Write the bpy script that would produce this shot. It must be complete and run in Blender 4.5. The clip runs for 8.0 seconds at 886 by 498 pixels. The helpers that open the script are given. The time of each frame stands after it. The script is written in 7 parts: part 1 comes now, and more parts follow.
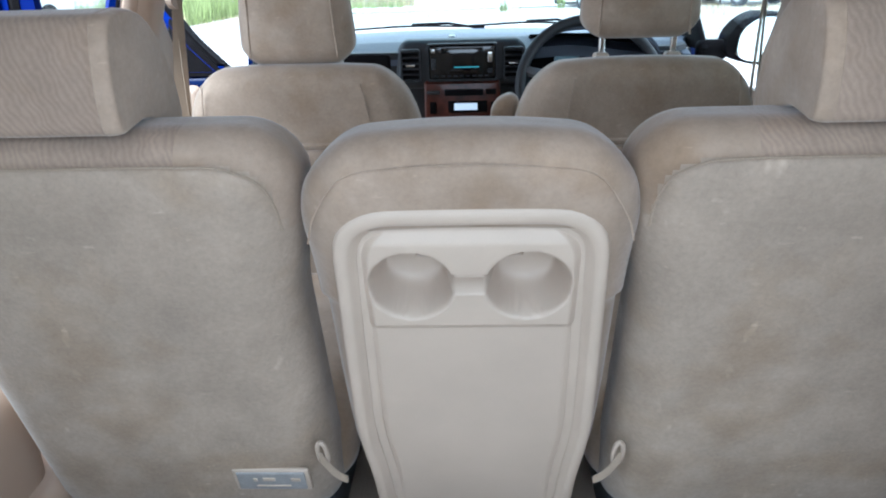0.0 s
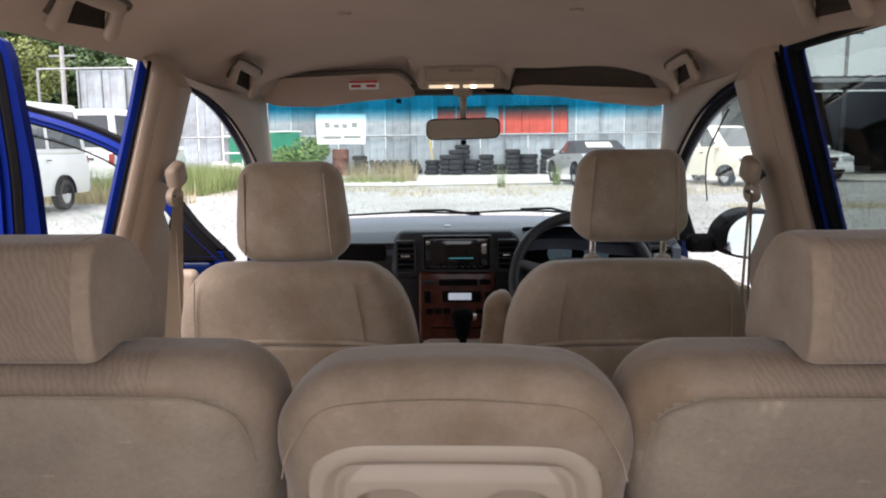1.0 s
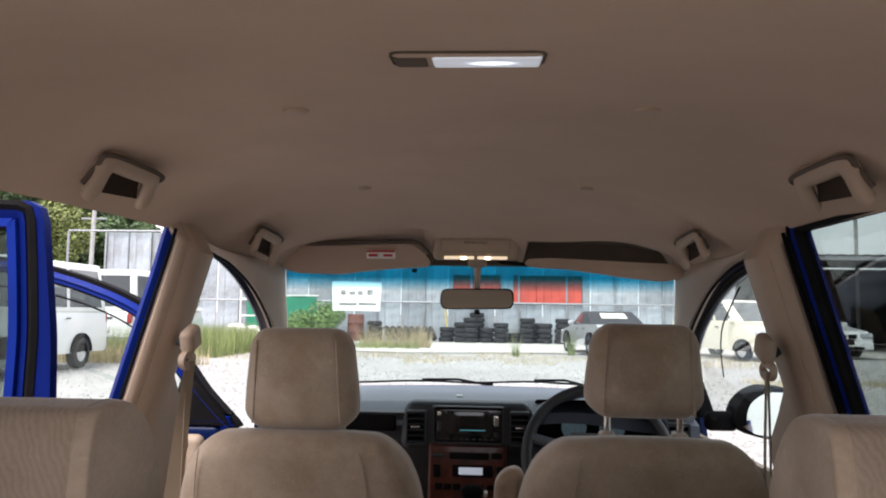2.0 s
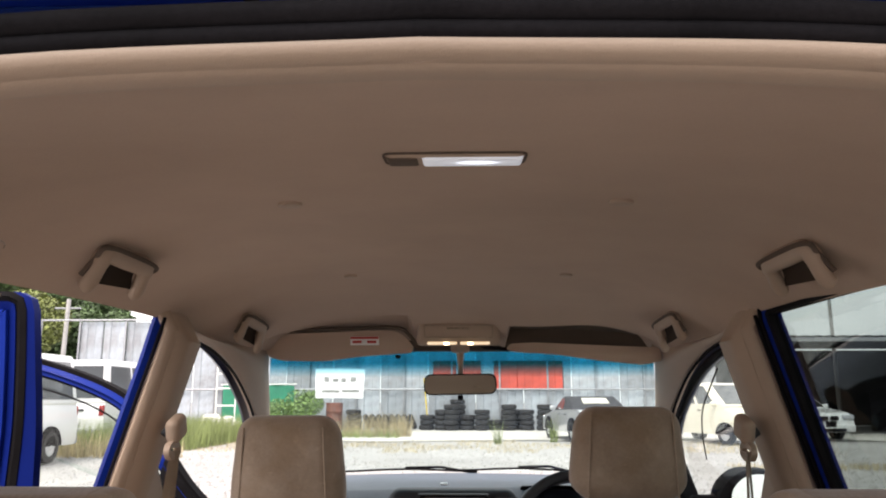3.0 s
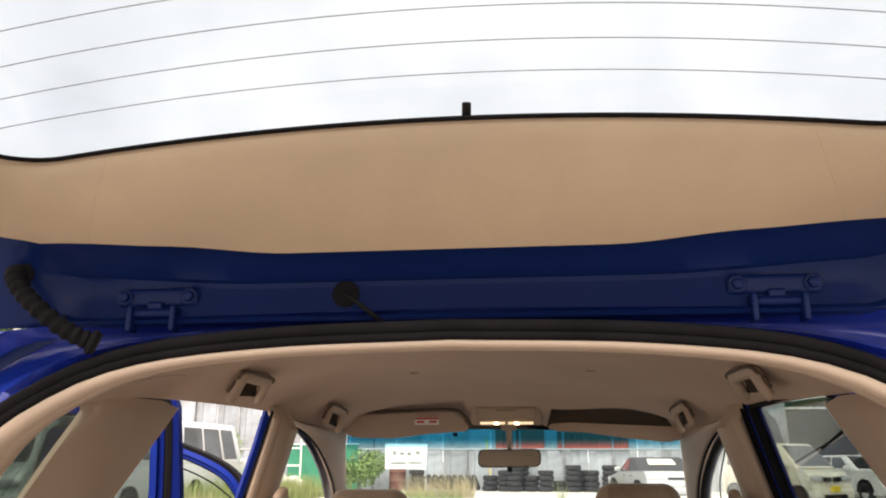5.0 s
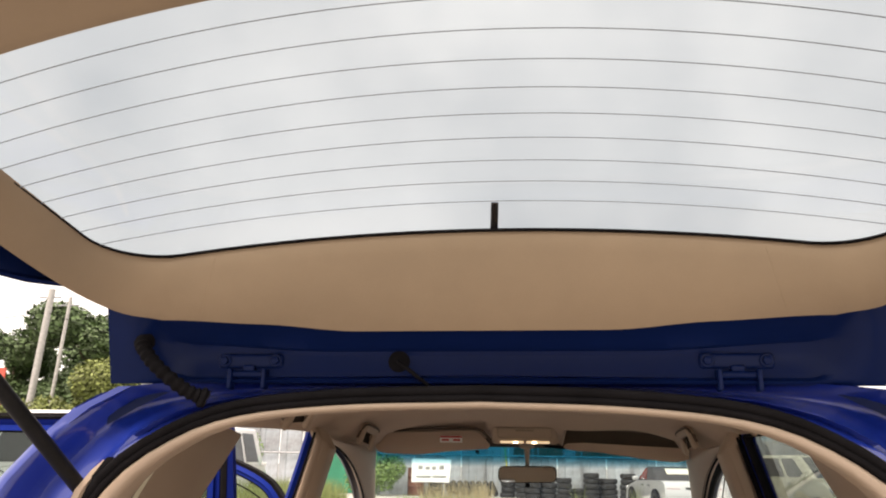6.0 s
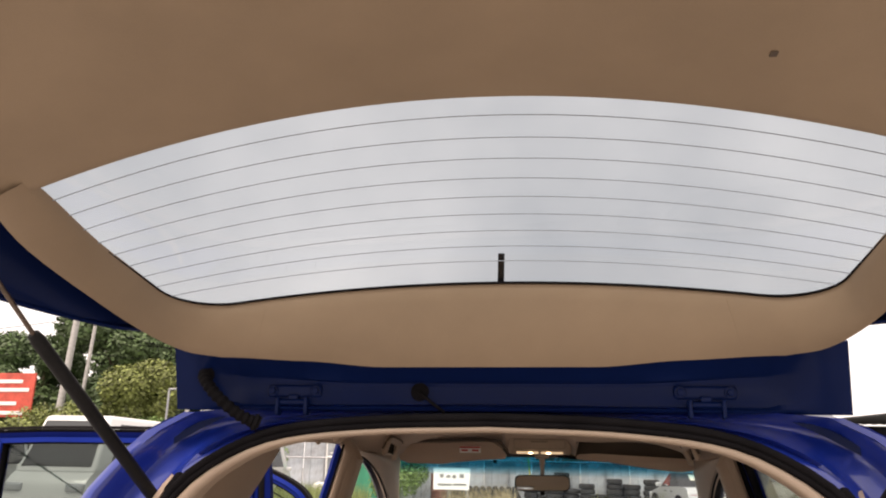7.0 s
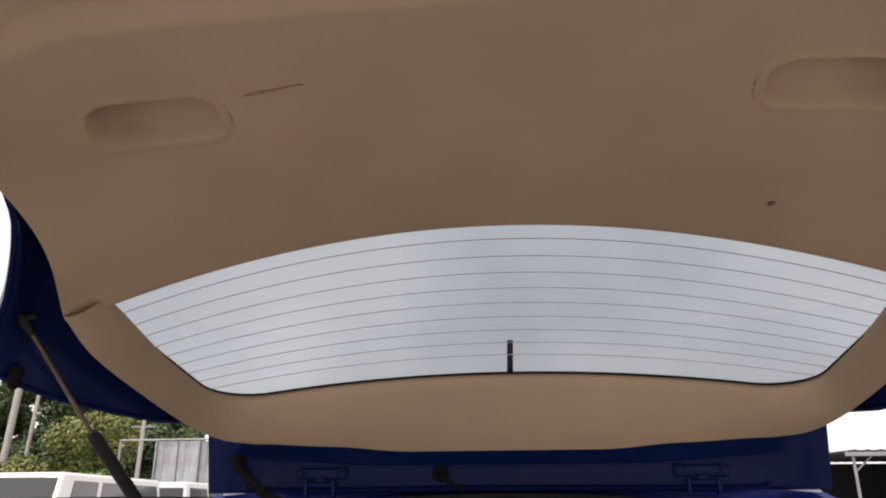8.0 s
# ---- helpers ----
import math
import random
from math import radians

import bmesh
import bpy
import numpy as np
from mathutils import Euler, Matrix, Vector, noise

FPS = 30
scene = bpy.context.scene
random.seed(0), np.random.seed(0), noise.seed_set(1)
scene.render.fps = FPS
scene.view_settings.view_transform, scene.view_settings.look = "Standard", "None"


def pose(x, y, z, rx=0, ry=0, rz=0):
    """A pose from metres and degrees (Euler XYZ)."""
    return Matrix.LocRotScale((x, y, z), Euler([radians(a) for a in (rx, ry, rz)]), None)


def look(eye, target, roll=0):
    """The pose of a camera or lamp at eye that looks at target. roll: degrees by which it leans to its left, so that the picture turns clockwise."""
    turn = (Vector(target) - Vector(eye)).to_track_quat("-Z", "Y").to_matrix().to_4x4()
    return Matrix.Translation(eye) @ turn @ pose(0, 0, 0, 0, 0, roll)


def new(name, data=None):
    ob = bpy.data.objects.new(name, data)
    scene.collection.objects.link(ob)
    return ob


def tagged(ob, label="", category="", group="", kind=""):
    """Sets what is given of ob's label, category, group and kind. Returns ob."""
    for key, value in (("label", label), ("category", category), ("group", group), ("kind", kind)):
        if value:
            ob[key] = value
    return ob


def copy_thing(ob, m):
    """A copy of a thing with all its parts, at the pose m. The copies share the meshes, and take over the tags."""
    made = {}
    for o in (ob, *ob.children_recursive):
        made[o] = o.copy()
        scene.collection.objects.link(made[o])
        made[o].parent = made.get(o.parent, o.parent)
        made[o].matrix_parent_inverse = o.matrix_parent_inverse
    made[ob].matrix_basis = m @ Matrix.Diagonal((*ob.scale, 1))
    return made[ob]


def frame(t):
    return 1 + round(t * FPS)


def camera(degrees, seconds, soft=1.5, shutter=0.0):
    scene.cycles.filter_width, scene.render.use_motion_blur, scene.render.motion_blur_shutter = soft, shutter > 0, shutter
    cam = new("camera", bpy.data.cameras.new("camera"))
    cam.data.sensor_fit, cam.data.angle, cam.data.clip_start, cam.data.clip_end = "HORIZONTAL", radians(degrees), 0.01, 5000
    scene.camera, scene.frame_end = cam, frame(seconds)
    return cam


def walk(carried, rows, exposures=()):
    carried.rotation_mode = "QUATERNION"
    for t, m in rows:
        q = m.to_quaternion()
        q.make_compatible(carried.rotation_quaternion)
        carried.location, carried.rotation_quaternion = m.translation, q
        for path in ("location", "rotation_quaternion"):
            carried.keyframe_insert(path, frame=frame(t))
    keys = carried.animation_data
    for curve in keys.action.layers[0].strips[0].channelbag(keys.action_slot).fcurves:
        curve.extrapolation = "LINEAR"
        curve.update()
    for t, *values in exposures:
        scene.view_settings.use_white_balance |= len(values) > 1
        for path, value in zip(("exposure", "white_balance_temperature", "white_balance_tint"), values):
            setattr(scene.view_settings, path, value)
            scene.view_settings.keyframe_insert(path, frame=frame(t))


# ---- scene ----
cam = camera(60.5, 8.0, soft=2.0)
PATH = [
    (0, (0.012, -0.34, 1.184), (-0.073, 1.534, 0.49), -1.6),
    (0.5, (0.021, -0.309, 1.227), (-0.061, 1.637, 0.774), -1.6),
    (1, (0.026, -0.302, 1.241), (-0.051, 1.678, 0.97), -0.6),
    (1.5, (0.028, -0.299, 1.248), (-0.068, 1.698, 1.208), 0.5),
    (2, (0.03, -0.306, 1.247), (-0.086, 1.684, 1.413), 0.8),
    (2.2, (0.031, -0.316, 1.244), (-0.076, 1.667, 1.486), 0.7),
    (3.3, (0.008, -0.376, 1.243), (-0.028, 1.576, 1.679), 0.0),
    (3.5, (0.0, -0.4, 1.245), (-0.018, 1.545, 1.71), 0.2),
    (4, (0.043, -0.541, 1.254), (-0.033, 1.404, 1.712), -0.2),
    (4.2, (0.077, -0.614, 1.267), (-0.05, 1.323, 1.749), 0.2),
    (4.5, (0.094, -0.694, 1.274), (-0.042, 1.232, 1.792), 0.7),
    (5, (0.082, -0.813, 1.289), (-0.135, 1.103, 1.821), 0.1),
    (5.2, (0.079, -0.876, 1.294), (-0.128, 1.04, 1.829), -0.3),
    (6.3, (0.108, -1.121, 1.34), (-0.194, 0.779, 1.887), 1.2),
    (6.5, (0.126, -1.161, 1.344), (-0.198, 0.734, 1.895), 0.9),
    (7, (0.133, -1.271, 1.345), (-0.192, 0.623, 1.898), 1.2),
    (7.5, (0.101, -1.355, 1.369), (-0.1, 0.552, 1.938), 1.1),
    (8, (0.046, -1.428, 1.396), (-0.164, 0.448, 2.056), -0.2),
]
EXPO = [(0.0, 1.64, 5250, 4), (0.2, 1.17, 5950, 8), (0.5, 0.93, 6150, 12), (1.0, 0.73, 6500, 16), (2.2, 0.66, 6550, 16), (3.4, 0.83, 7050, 18),
        (4.0, 1.36, 6650, 17), (4.5, 1.18, 5800, 8), (5.0, 0.88, 7600, 17), (6.4, 0.38, 7850, 17), (7.2, 0.2, 7750, 21), (7.6, 0.15, 7600, 21), (8.0, -0.12, 7300, 20)]
walk(cam, [(t, look(eye, target, roll)) for t, eye, target, roll in PATH], EXPO)

# ---- light: bright overcast sky ----
world = bpy.data.worlds.new("overcast_sky")
scene.world = world
world.use_nodes = True
wn = world.node_tree
wn.nodes.clear()
w_out = wn.nodes.new("ShaderNodeOutputWorld")
w_bg = wn.nodes.new("ShaderNodeBackground")
w_sky = wn.nodes.new("ShaderNodeTexSky")
w_sky.sky_type = "NISHITA"
w_sky.sun_disc = False
w_sky.sun_elevation, w_sky.sun_rotation = radians(57), radians(207)
w_sky.dust_density, w_sky.ozone_density = 3.0, 1.0
# cloud cover: even grey-white with soft patches over the blue
w_tc = wn.nodes.new("ShaderNodeTexCoord")
w_noise = wn.nodes.new("ShaderNodeTexNoise")
w_noise.inputs["Scale"].default_value, w_noise.inputs["Detail"].default_value = 2.6, 4.0
w_ramp = wn.nodes.new("ShaderNodeValToRGB")
w_ramp.color_ramp.elements[0].position, w_ramp.color_ramp.elements[1].position = 0.35, 0.7
w_ramp.color_ramp.elements[0].color, w_ramp.color_ramp.elements[1].color = (6.6, 7.0, 7.4, 1), (10.2, 10.4, 10.6, 1)
w_mix = wn.nodes.new("ShaderNodeMix")
w_mix.data_type = "RGBA"
w_mix.inputs[0].default_value = 0.9
wn.links.new(w_tc.outputs["Generated"], w_noise.inputs["Vector"])
wn.links.new(w_noise.outputs["Fac"], w_ramp.inputs["Fac"])
wn.links.new(w_sky.outputs["Color"], w_mix.inputs[6])
wn.links.new(w_ramp.outputs["Color"], w_mix.inputs[7])
wn.links.new(w_mix.outputs[2], w_bg.inputs["Color"])
wn.links.new(w_bg.outputs["Background"], w_out.inputs["Surface"])
w_bg.inputs["Strength"].default_value = 0.15

sun = new("sun", bpy.data.lights.new("sun", "SUN"))
sun.data.energy, sun.data.angle, sun.data.color = 3.0, radians(25), (1.0, 0.97, 0.92)
sun.matrix_world = look((-4, -8, 14), (0, 0, 0))

# ---- small helpers ----
def V(*a):
    return Vector(a)


def lerp(a, b, t):
    return a + (b - a) * t


def sstep(a, b, x):
    t = min(1.0, max(0.0, (x - a) / (b - a)))
    return t * t * (3 - 2 * t)


def curve(knots, x):
    """Smooth value at x of a curve through (x, value) knots."""
    if x <= knots[0][0]:
        return knots[0][1]
    for i in range(len(knots) - 1):
        (x0, y0), (x1, y1) = knots[i], knots[i + 1]
        if x <= x1:
            xa, ya = knots[max(0, i - 1)]
            xb, yb = knots[min(len(knots) - 1, i + 2)]
            m0 = (y1 - ya) / (x1 - xa)
            m1 = (yb - y0) / (xb - x0)
            h = x1 - x0
            t = (x - x0) / h
            return ((2 * t ** 3 - 3 * t ** 2 + 1) * y0 + (t ** 3 - 2 * t ** 2 + t) * h * m0
                    + (-2 * t ** 3 + 3 * t ** 2) * y1 + (t ** 3 - t ** 2) * h * m1)
    return knots[-1][1]


def thing(name, label, category, at=(0, 0, 0), group="", kind=""):
    ob = new(name)
    ob.empty_display_size = 0.05
    ob.location = at
    return tagged(ob, label, category, group, kind)


def mesh_of(name, bm, mat, sharp=38):
    bmesh.ops.recalc_face_normals(bm, faces=bm.faces)
    me = bpy.data.meshes.new(name)
    bm.to_mesh(me)
    bm.free()
    me.shade_smooth()
    me.set_sharp_from_angle(angle=radians(sharp))
    for m in (mat if isinstance(mat, (list, tuple)) else [mat]):
        me.materials.append(m)
    return me


def part(name, bm, mat, parent=None, label="", sharp=38):
    """One mesh object; its vertices are in world places and are moved into the parent's."""
    if parent is not None:
        p = parent
        while p is not None:
            bmesh.ops.translate(bm, verts=bm.verts, vec=-p.location)
            p = p.parent
    ob = new(name, mesh_of(name, bm, mat, sharp))
    ob.parent = parent
    return tagged(ob, label)


def solid(name, bm, mat, label, category, group="", kind="", sharp=38):
    """A thing of one mesh."""
    return tagged(new(name, mesh_of(name, bm, mat, sharp)), label, category, group, kind)


def B():
    return bmesh.new()


def quadgrid(bm, rows, wrap=False):
    vs = [[bm.verts.new(p) for p in r] for r in rows]
    n = len(rows[0])
    for i in range(len(rows) - 1):
        for j in range(n if wrap else n - 1):
            k = (j + 1) % n
            bm.faces.new((vs[i][j], vs[i][k], vs[i + 1][k], vs[i + 1][j]))
    return vs


def sheet(bm, rows, off):
    """A slab: the grid of points and its copy moved by off (a vector, or metres along the surface's normal), closed round the rim."""
    R, C = len(rows), len(rows[0])
    if isinstance(off, (int, float)):
        back = []
        for i in range(R):
            line = []
            for j in range(C):
                a = rows[min(R - 1, i + 1)][j] - rows[max(0, i - 1)][j]
                b = rows[i][min(C - 1, j + 1)] - rows[i][max(0, j - 1)]
                line.append(rows[i][j] + a.cross(b).normalized() * off)
            back.append(line)
    else:
        back = [[p + off for p in r] for r in rows]
    f, k = quadgrid(bm, rows), quadgrid(bm, back)
    for i in range(R - 1):
        for j in (0, C - 1):
            bm.faces.new((f[i][j], f[i + 1][j], k[i + 1][j], k[i][j]))
    for j in range(C - 1):
        for i in (0, R - 1):
            bm.faces.new((f[i][j], f[i][j + 1], k[i][j + 1], k[i][j]))
    return bm


def ring_slab(bm, outer, inner, off, steps=1, closed=True):
    """A frame between two matching loops, made solid by off (a vector)."""
    rows = [[o.lerp(i, s / steps) for o, i in zip(outer, inner)] for s in range(steps + 1)]
    back = [[p + off for p in r] for r in rows]
    f, k = quadgrid(bm, rows, closed), quadgrid(bm, back, closed)
    n = len(outer)
    for r in (0, steps):
        for j in range(n if closed else n - 1):
            q = (j + 1) % n
            bm.faces.new((f[r][j], f[r][q], k[r][q], k[r][j]))
    if not closed:
        for j in (0, n - 1):
            for r in range(steps):
                bm.faces.new((f[r][j], f[r + 1][j], k[r + 1][j], k[r][j]))
    return bm


def tube(bm, pts, r, n=10, closed=False, flat=1.0):
    """A round bar along points; r is a number or one for each point."""
    pts = [Vector(p) for p in pts]
    m = len(pts)
    up, rows = None, []
    for i, p in enumerate(pts):
        a = pts[(i - 1) % m] if closed or i else pts[i]
        b = pts[(i + 1) % m] if closed or i < m - 1 else pts[i]
        d = (b - a).normalized()
        if up is None:
            up = V(0, 0, 1) if abs(d.z) < 0.9 else V(0, 1, 0)
        up = (up - d * up.dot(d)).normalized()
        s = d.cross(up)
        rad = r[i] if isinstance(r, (list, tuple)) else r
        rows.append([p + (up * math.cos(t) * flat + s * math.sin(t)) * rad for t in (2 * math.pi * k / n for k in range(n))])
    if closed:
        rows.append(rows[0])
    vs = quadgrid(bm, rows, True)
    if closed:
        bmesh.ops.remove_doubles(bm, verts=[v for w in (vs[0], vs[-1]) for v in w], dist=1e-6)
    else:
        bm.faces.new(vs[0])
        bm.faces.new(vs[-1])
    return bm


def rbox(bm, c, size, r, seg=4, flat=3, f=None, m=None):
    """A box with rounded edges; f moves each point (given in -1..1 of the box and in metres), m places it."""
    h = [s / 2 for s in size]
    r = min(r, *[x * 0.999 for x in h])
    ax = []
    for x in h:
        k = [x - r + r * math.tan(math.pi / 4 * i / seg) for i in range(seg + 1)]
        inner = [lerp(-(x - r), x - r, i / flat) for i in range(1, flat)]
        ax.append([-v for v in reversed(k)] + inner + k)
    pts = {}

    def vert(p):
        key = tuple(round(v, 6) for v in p)
        if key not in pts:
            q = Vector([max(-(h[i] - r), min(h[i] - r, p[i])) for i in range(3)])
            d = Vector(p) - q
            w = q + (d.normalized() * r if d.length > 1e-9 else d)
            if f:
                w = Vector(f(w, Vector([w[i] / h[i] for i in range(3)])))
            w = (m @ w) if m is not None else w
            pts[key] = bm.verts.new(w + Vector(c))
        return pts[key]
    for a in range(3):
        b, d = (a + 1) % 3, (a + 2) % 3
        for s in (-1, 1):
            for i in range(len(ax[b]) - 1):
                for j in range(len(ax[d]) - 1):
                    quad = []
                    for u, v in ((i, j), (i + 1, j), (i + 1, j + 1), (i, j + 1)):
                        p = [0, 0, 0]
                        p[a], p[b], p[d] = s * h[a], ax[b][u], ax[d][v]
                        quad.append(vert(p))
                    if len(set(quad)) == 4:
                        try:
                            bm.faces.new(quad)
                        except ValueError:
                            pass
    return bm


def prism(bm, pts, axis, a, b, bev=0.0, seg=2):
    """A polygon of (u, v) drawn out along an axis from a to b, with bevelled edges."""
    put = {"x": lambda u, v, w: (w, u, v), "y": lambda u, v, w: (u, w, v), "z": lambda u, v, w: (u, v, w)}[axis]
    lo = [bm.verts.new(put(u, v, a)) for u, v in pts]
    hi = [bm.verts.new(put(u, v, b)) for u, v in pts]
    fs = [bm.faces.new(lo), bm.faces.new(hi)]
    n = len(pts)
    for i in range(n):
        fs.append(bm.faces.new((lo[i], lo[(i + 1) % n], hi[(i + 1) % n], hi[i])))
    if bev:
        es = list({e for f in fs for e in f.edges})
        bmesh.ops.bevel(bm, geom=es, offset=bev, segments=seg, profile=0.5, affect="EDGES", clamp_overlap=True)
    return bm


def roundpoly(pts, r, n=5):
    """A polygon with its corners rounded."""
    out = []
    m = len(pts)
    for i in range(m):
        a, b, c = (Vector((*pts[(i + k) % m], 0)) for k in (-1, 0, 1))
        k = min(r, (a - b).length * 0.45, (c - b).length * 0.45)
        p, q = b + (a - b).normalized() * k, b + (c - b).normalized() * k
        for s in range(n + 1):
            t = s / n
            w = p * (1 - t) ** 2 + b * 2 * t * (1 - t) + q * t * t
            out.append((w.x, w.y))
    return out


def resample(pts, n, closed=True):
    """n points evenly along a polyline."""
    pts = [Vector(p) for p in pts]
    if closed:
        pts = pts + [pts[0]]
    acc = [0.0]
    for a, b in zip(pts, pts[1:]):
        acc.append(acc[-1] + (b - a).length)
    out = []
    for i in range(n):
        d = acc[-1] * i / (n if closed else n - 1)
        k = 0
        while k < len(pts) - 2 and acc[k + 1] < d:
            k += 1
        seg = acc[k + 1] - acc[k]
        out.append(pts[k].lerp(pts[k + 1], (d - acc[k]) / seg if seg else 0))
    return out


def spline(pts, n):
    """n points along a smooth curve through 3D points."""
    out = []
    for k in range(n):
        s = (len(pts) - 1) * k / (n - 1)
        out.append(V(*(curve([(i, p[a]) for i, p in enumerate(pts)], s) for a in range(3))))
    return out


def spline2(pts, n):
    """Points along a smooth plane curve."""
    return [(p.x, p.y) for p in spline([(a, b, 0.0) for a, b in pts], n)]


def mirrored(ob, label=""):
    """A copy of a thing on the car's other side, with mirrored meshes."""
    made = {}
    for o in (ob, *ob.children_recursive):
        c = o.copy()
        scene.collection.objects.link(c)
        if o.data:
            bm = bmesh.new()
            bm.from_mesh(o.data)
            for v in bm.verts:
                v.co.x = -v.co.x
            bmesh.ops.reverse_faces(bm, faces=bm.faces)
            me = o.data.copy()
            bm.to_mesh(me)
            bm.free()
            c.data = me
        c.location = (-o.location.x, o.location.y, o.location.z)
        c.parent = made.get(o.parent, o.parent)
        made[o] = c
    if label:
        made[ob]["label"] = label
    return made[ob]


# ---- materials ----
def mat(name, color, rough=0.6, metal=0.0, grain=0.0, scale=200.0, bump=0.0, blotch=0.0, blotch_scale=6.0, coat=0.0, sheen=0.0,
        tint=None, rand=0.0, spec=0.5, emit=None, power=0.0):
    """A surface with variation at two scales (blotch: broad stains; grain: fine), and a fine relief."""
    m = bpy.data.materials.new(name)
    m.use_nodes = True
    t = m.node_tree
    N, L = t.nodes, t.links
    bs = N["Principled BSDF"]
    bs.inputs["Roughness"].default_value = rough
    bs.inputs["Metallic"].default_value = metal
    bs.inputs["Coat Weight"].default_value = coat
    bs.inputs["Coat Roughness"].default_value = 0.06
    bs.inputs["Sheen Weight"].default_value = sheen
    bs.inputs["Sheen Roughness"].default_value = 0.4
    bs.inputs["Specular IOR Level"].default_value = spec
    tc = N.new("ShaderNodeTexCoord")
    col = None

    def mixed(fac, a, b):
        x = N.new("ShaderNodeMix")
        x.data_type = "RGBA"
        L.new(fac, x.inputs[0])
        for sock, v in ((x.inputs[6], a), (x.inputs[7], b)):
            if isinstance(v, tuple):
                sock.default_value = v
            else:
                L.new(v, sock)
        return x.outputs[2]

    def noise_tex(s, detail=4.0, rough_=0.6):
        n = N.new("ShaderNodeTexNoise")
        n.inputs["Scale"].default_value, n.inputs["Detail"].default_value, n.inputs["Roughness"].default_value = s, detail, rough_
        L.new(tc.outputs["Object"], n.inputs["Vector"])
        return n.outputs["Fac"]

    def contrast(sock, lo, hi):
        r = N.new("ShaderNodeMapRange")
        r.inputs["From Min"].default_value, r.inputs["From Max"].default_value = lo, hi
        L.new(sock, r.inputs["Value"])
        return r.outputs["Result"]
    base = (*color, 1)
    col = base
    if blotch:
        dark = tuple(c * (1 - blotch) for c in (tint or color)) + (1,)
        lite = tuple(min(1, c * (1 + blotch * 0.6)) for c in color) + (1,)
        col = mixed(contrast(noise_tex(blotch_scale), 0.32, 0.68), dark, lite)
    fine = noise_tex(scale, 3.0, 0.7) if (grain or bump) else None
    if grain:
        a = N.new("ShaderNodeHueSaturation")
        r = N.new("ShaderNodeMapRange")
        r.inputs["From Min"].default_value, r.inputs["From Max"].default_value = 0.3, 0.7
        r.inputs["To Min"].default_value, r.inputs["To Max"].default_value = 1 - grain, 1 + grain
        L.new(fine, r.inputs["Value"])
        L.new(r.outputs["Result"], a.inputs["Value"])
        if isinstance(col, tuple):
            a.inputs["Color"].default_value = col
        else:
            L.new(col, a.inputs["Color"])
        col = a.outputs["Color"]
    if rand:
        oi = N.new("ShaderNodeObjectInfo")
        a = N.new("ShaderNodeHueSaturation")
        r = N.new("ShaderNodeMapRange")
        r.inputs["To Min"].default_value, r.inputs["To Max"].default_value = 1 - rand, 1 + rand
        L.new(oi.outputs["Random"], r.inputs["Value"])
        L.new(r.outputs["Result"], a.inputs["Value"])
        if isinstance(col, tuple):
            a.inputs["Color"].default_value = col
        else:
            L.new(col, a.inputs["Color"])
        col = a.outputs["Color"]
    if isinstance(col, tuple):
        bs.inputs["Base Color"].default_value = col
    else:
        L.new(col, bs.inputs["Base Color"])
    if bump:
        b = N.new("ShaderNodeBump")
        b.inputs["Strength"].default_value, b.inputs["Distance"].default_value = min(1.0, bump), 0.002 if scale > 20 else 0.02
        L.new(fine, b.inputs["Height"])
        L.new(b.outputs["Normal"], bs.inputs["Normal"])
    if emit:
        bs.inputs["Emission Color"].default_value = (*emit, 1)
        bs.inputs["Emission Strength"].default_value = power
    return m


def glass(name, tint, gloss=1.0):
    """A thin pane: clear or tinted, with a mirror reflection that grows towards grazing."""
    m = bpy.data.materials.new(name)
    m.use_nodes = True
    N, L = m.node_tree.nodes, m.node_tree.links
    N.clear()
    out, mix = N.new("ShaderNodeOutputMaterial"), N.new("ShaderNodeMixShader")
    tr, gl, fr = N.new("ShaderNodeBsdfTransparent"), N.new("ShaderNodeBsdfGlossy"), N.new("ShaderNodeLayerWeight")
    tr.inputs["Color"].default_value = (*tint, 1)
    gl.inputs["Roughness"].default_value = 0.01
    gl.inputs["Color"].default_value = (gloss, gloss, gloss, 1)
    pw, ad = N.new("ShaderNodeMath"), N.new("ShaderNodeMath")
    pw.operation, ad.operation = "POWER", "MULTIPLY_ADD"
    pw.inputs[1].default_value = 4.0
    ad.inputs[1].default_value, ad.inputs[2].default_value = 0.45, 0.022
    L.new(fr.outputs["Facing"], pw.inputs[0])
    L.new(pw.outputs[0], ad.inputs[0])
    L.new(ad.outputs[0], mix.inputs["Fac"])
    L.new(tr.outputs["BSDF"], mix.inputs[1])
    L.new(gl.outputs["BSDF"], mix.inputs[2])
    L.new(mix.outputs["Shader"], out.inputs["Surface"])
    return m


M_velour = mat("velour", (0.330, 0.254, 0.192), 0.95, grain=0.07, scale=160, bump=0.3, blotch=0.20, blotch_scale=8, sheen=0.35, tint=(0.322, 0.236, 0.166))
M_velour_dark = mat("patterned_velour", (0.288, 0.228, 0.172), 0.95, grain=0.30, scale=150, bump=0.5, blotch=0.14, blotch_scale=6, sheen=0.35)


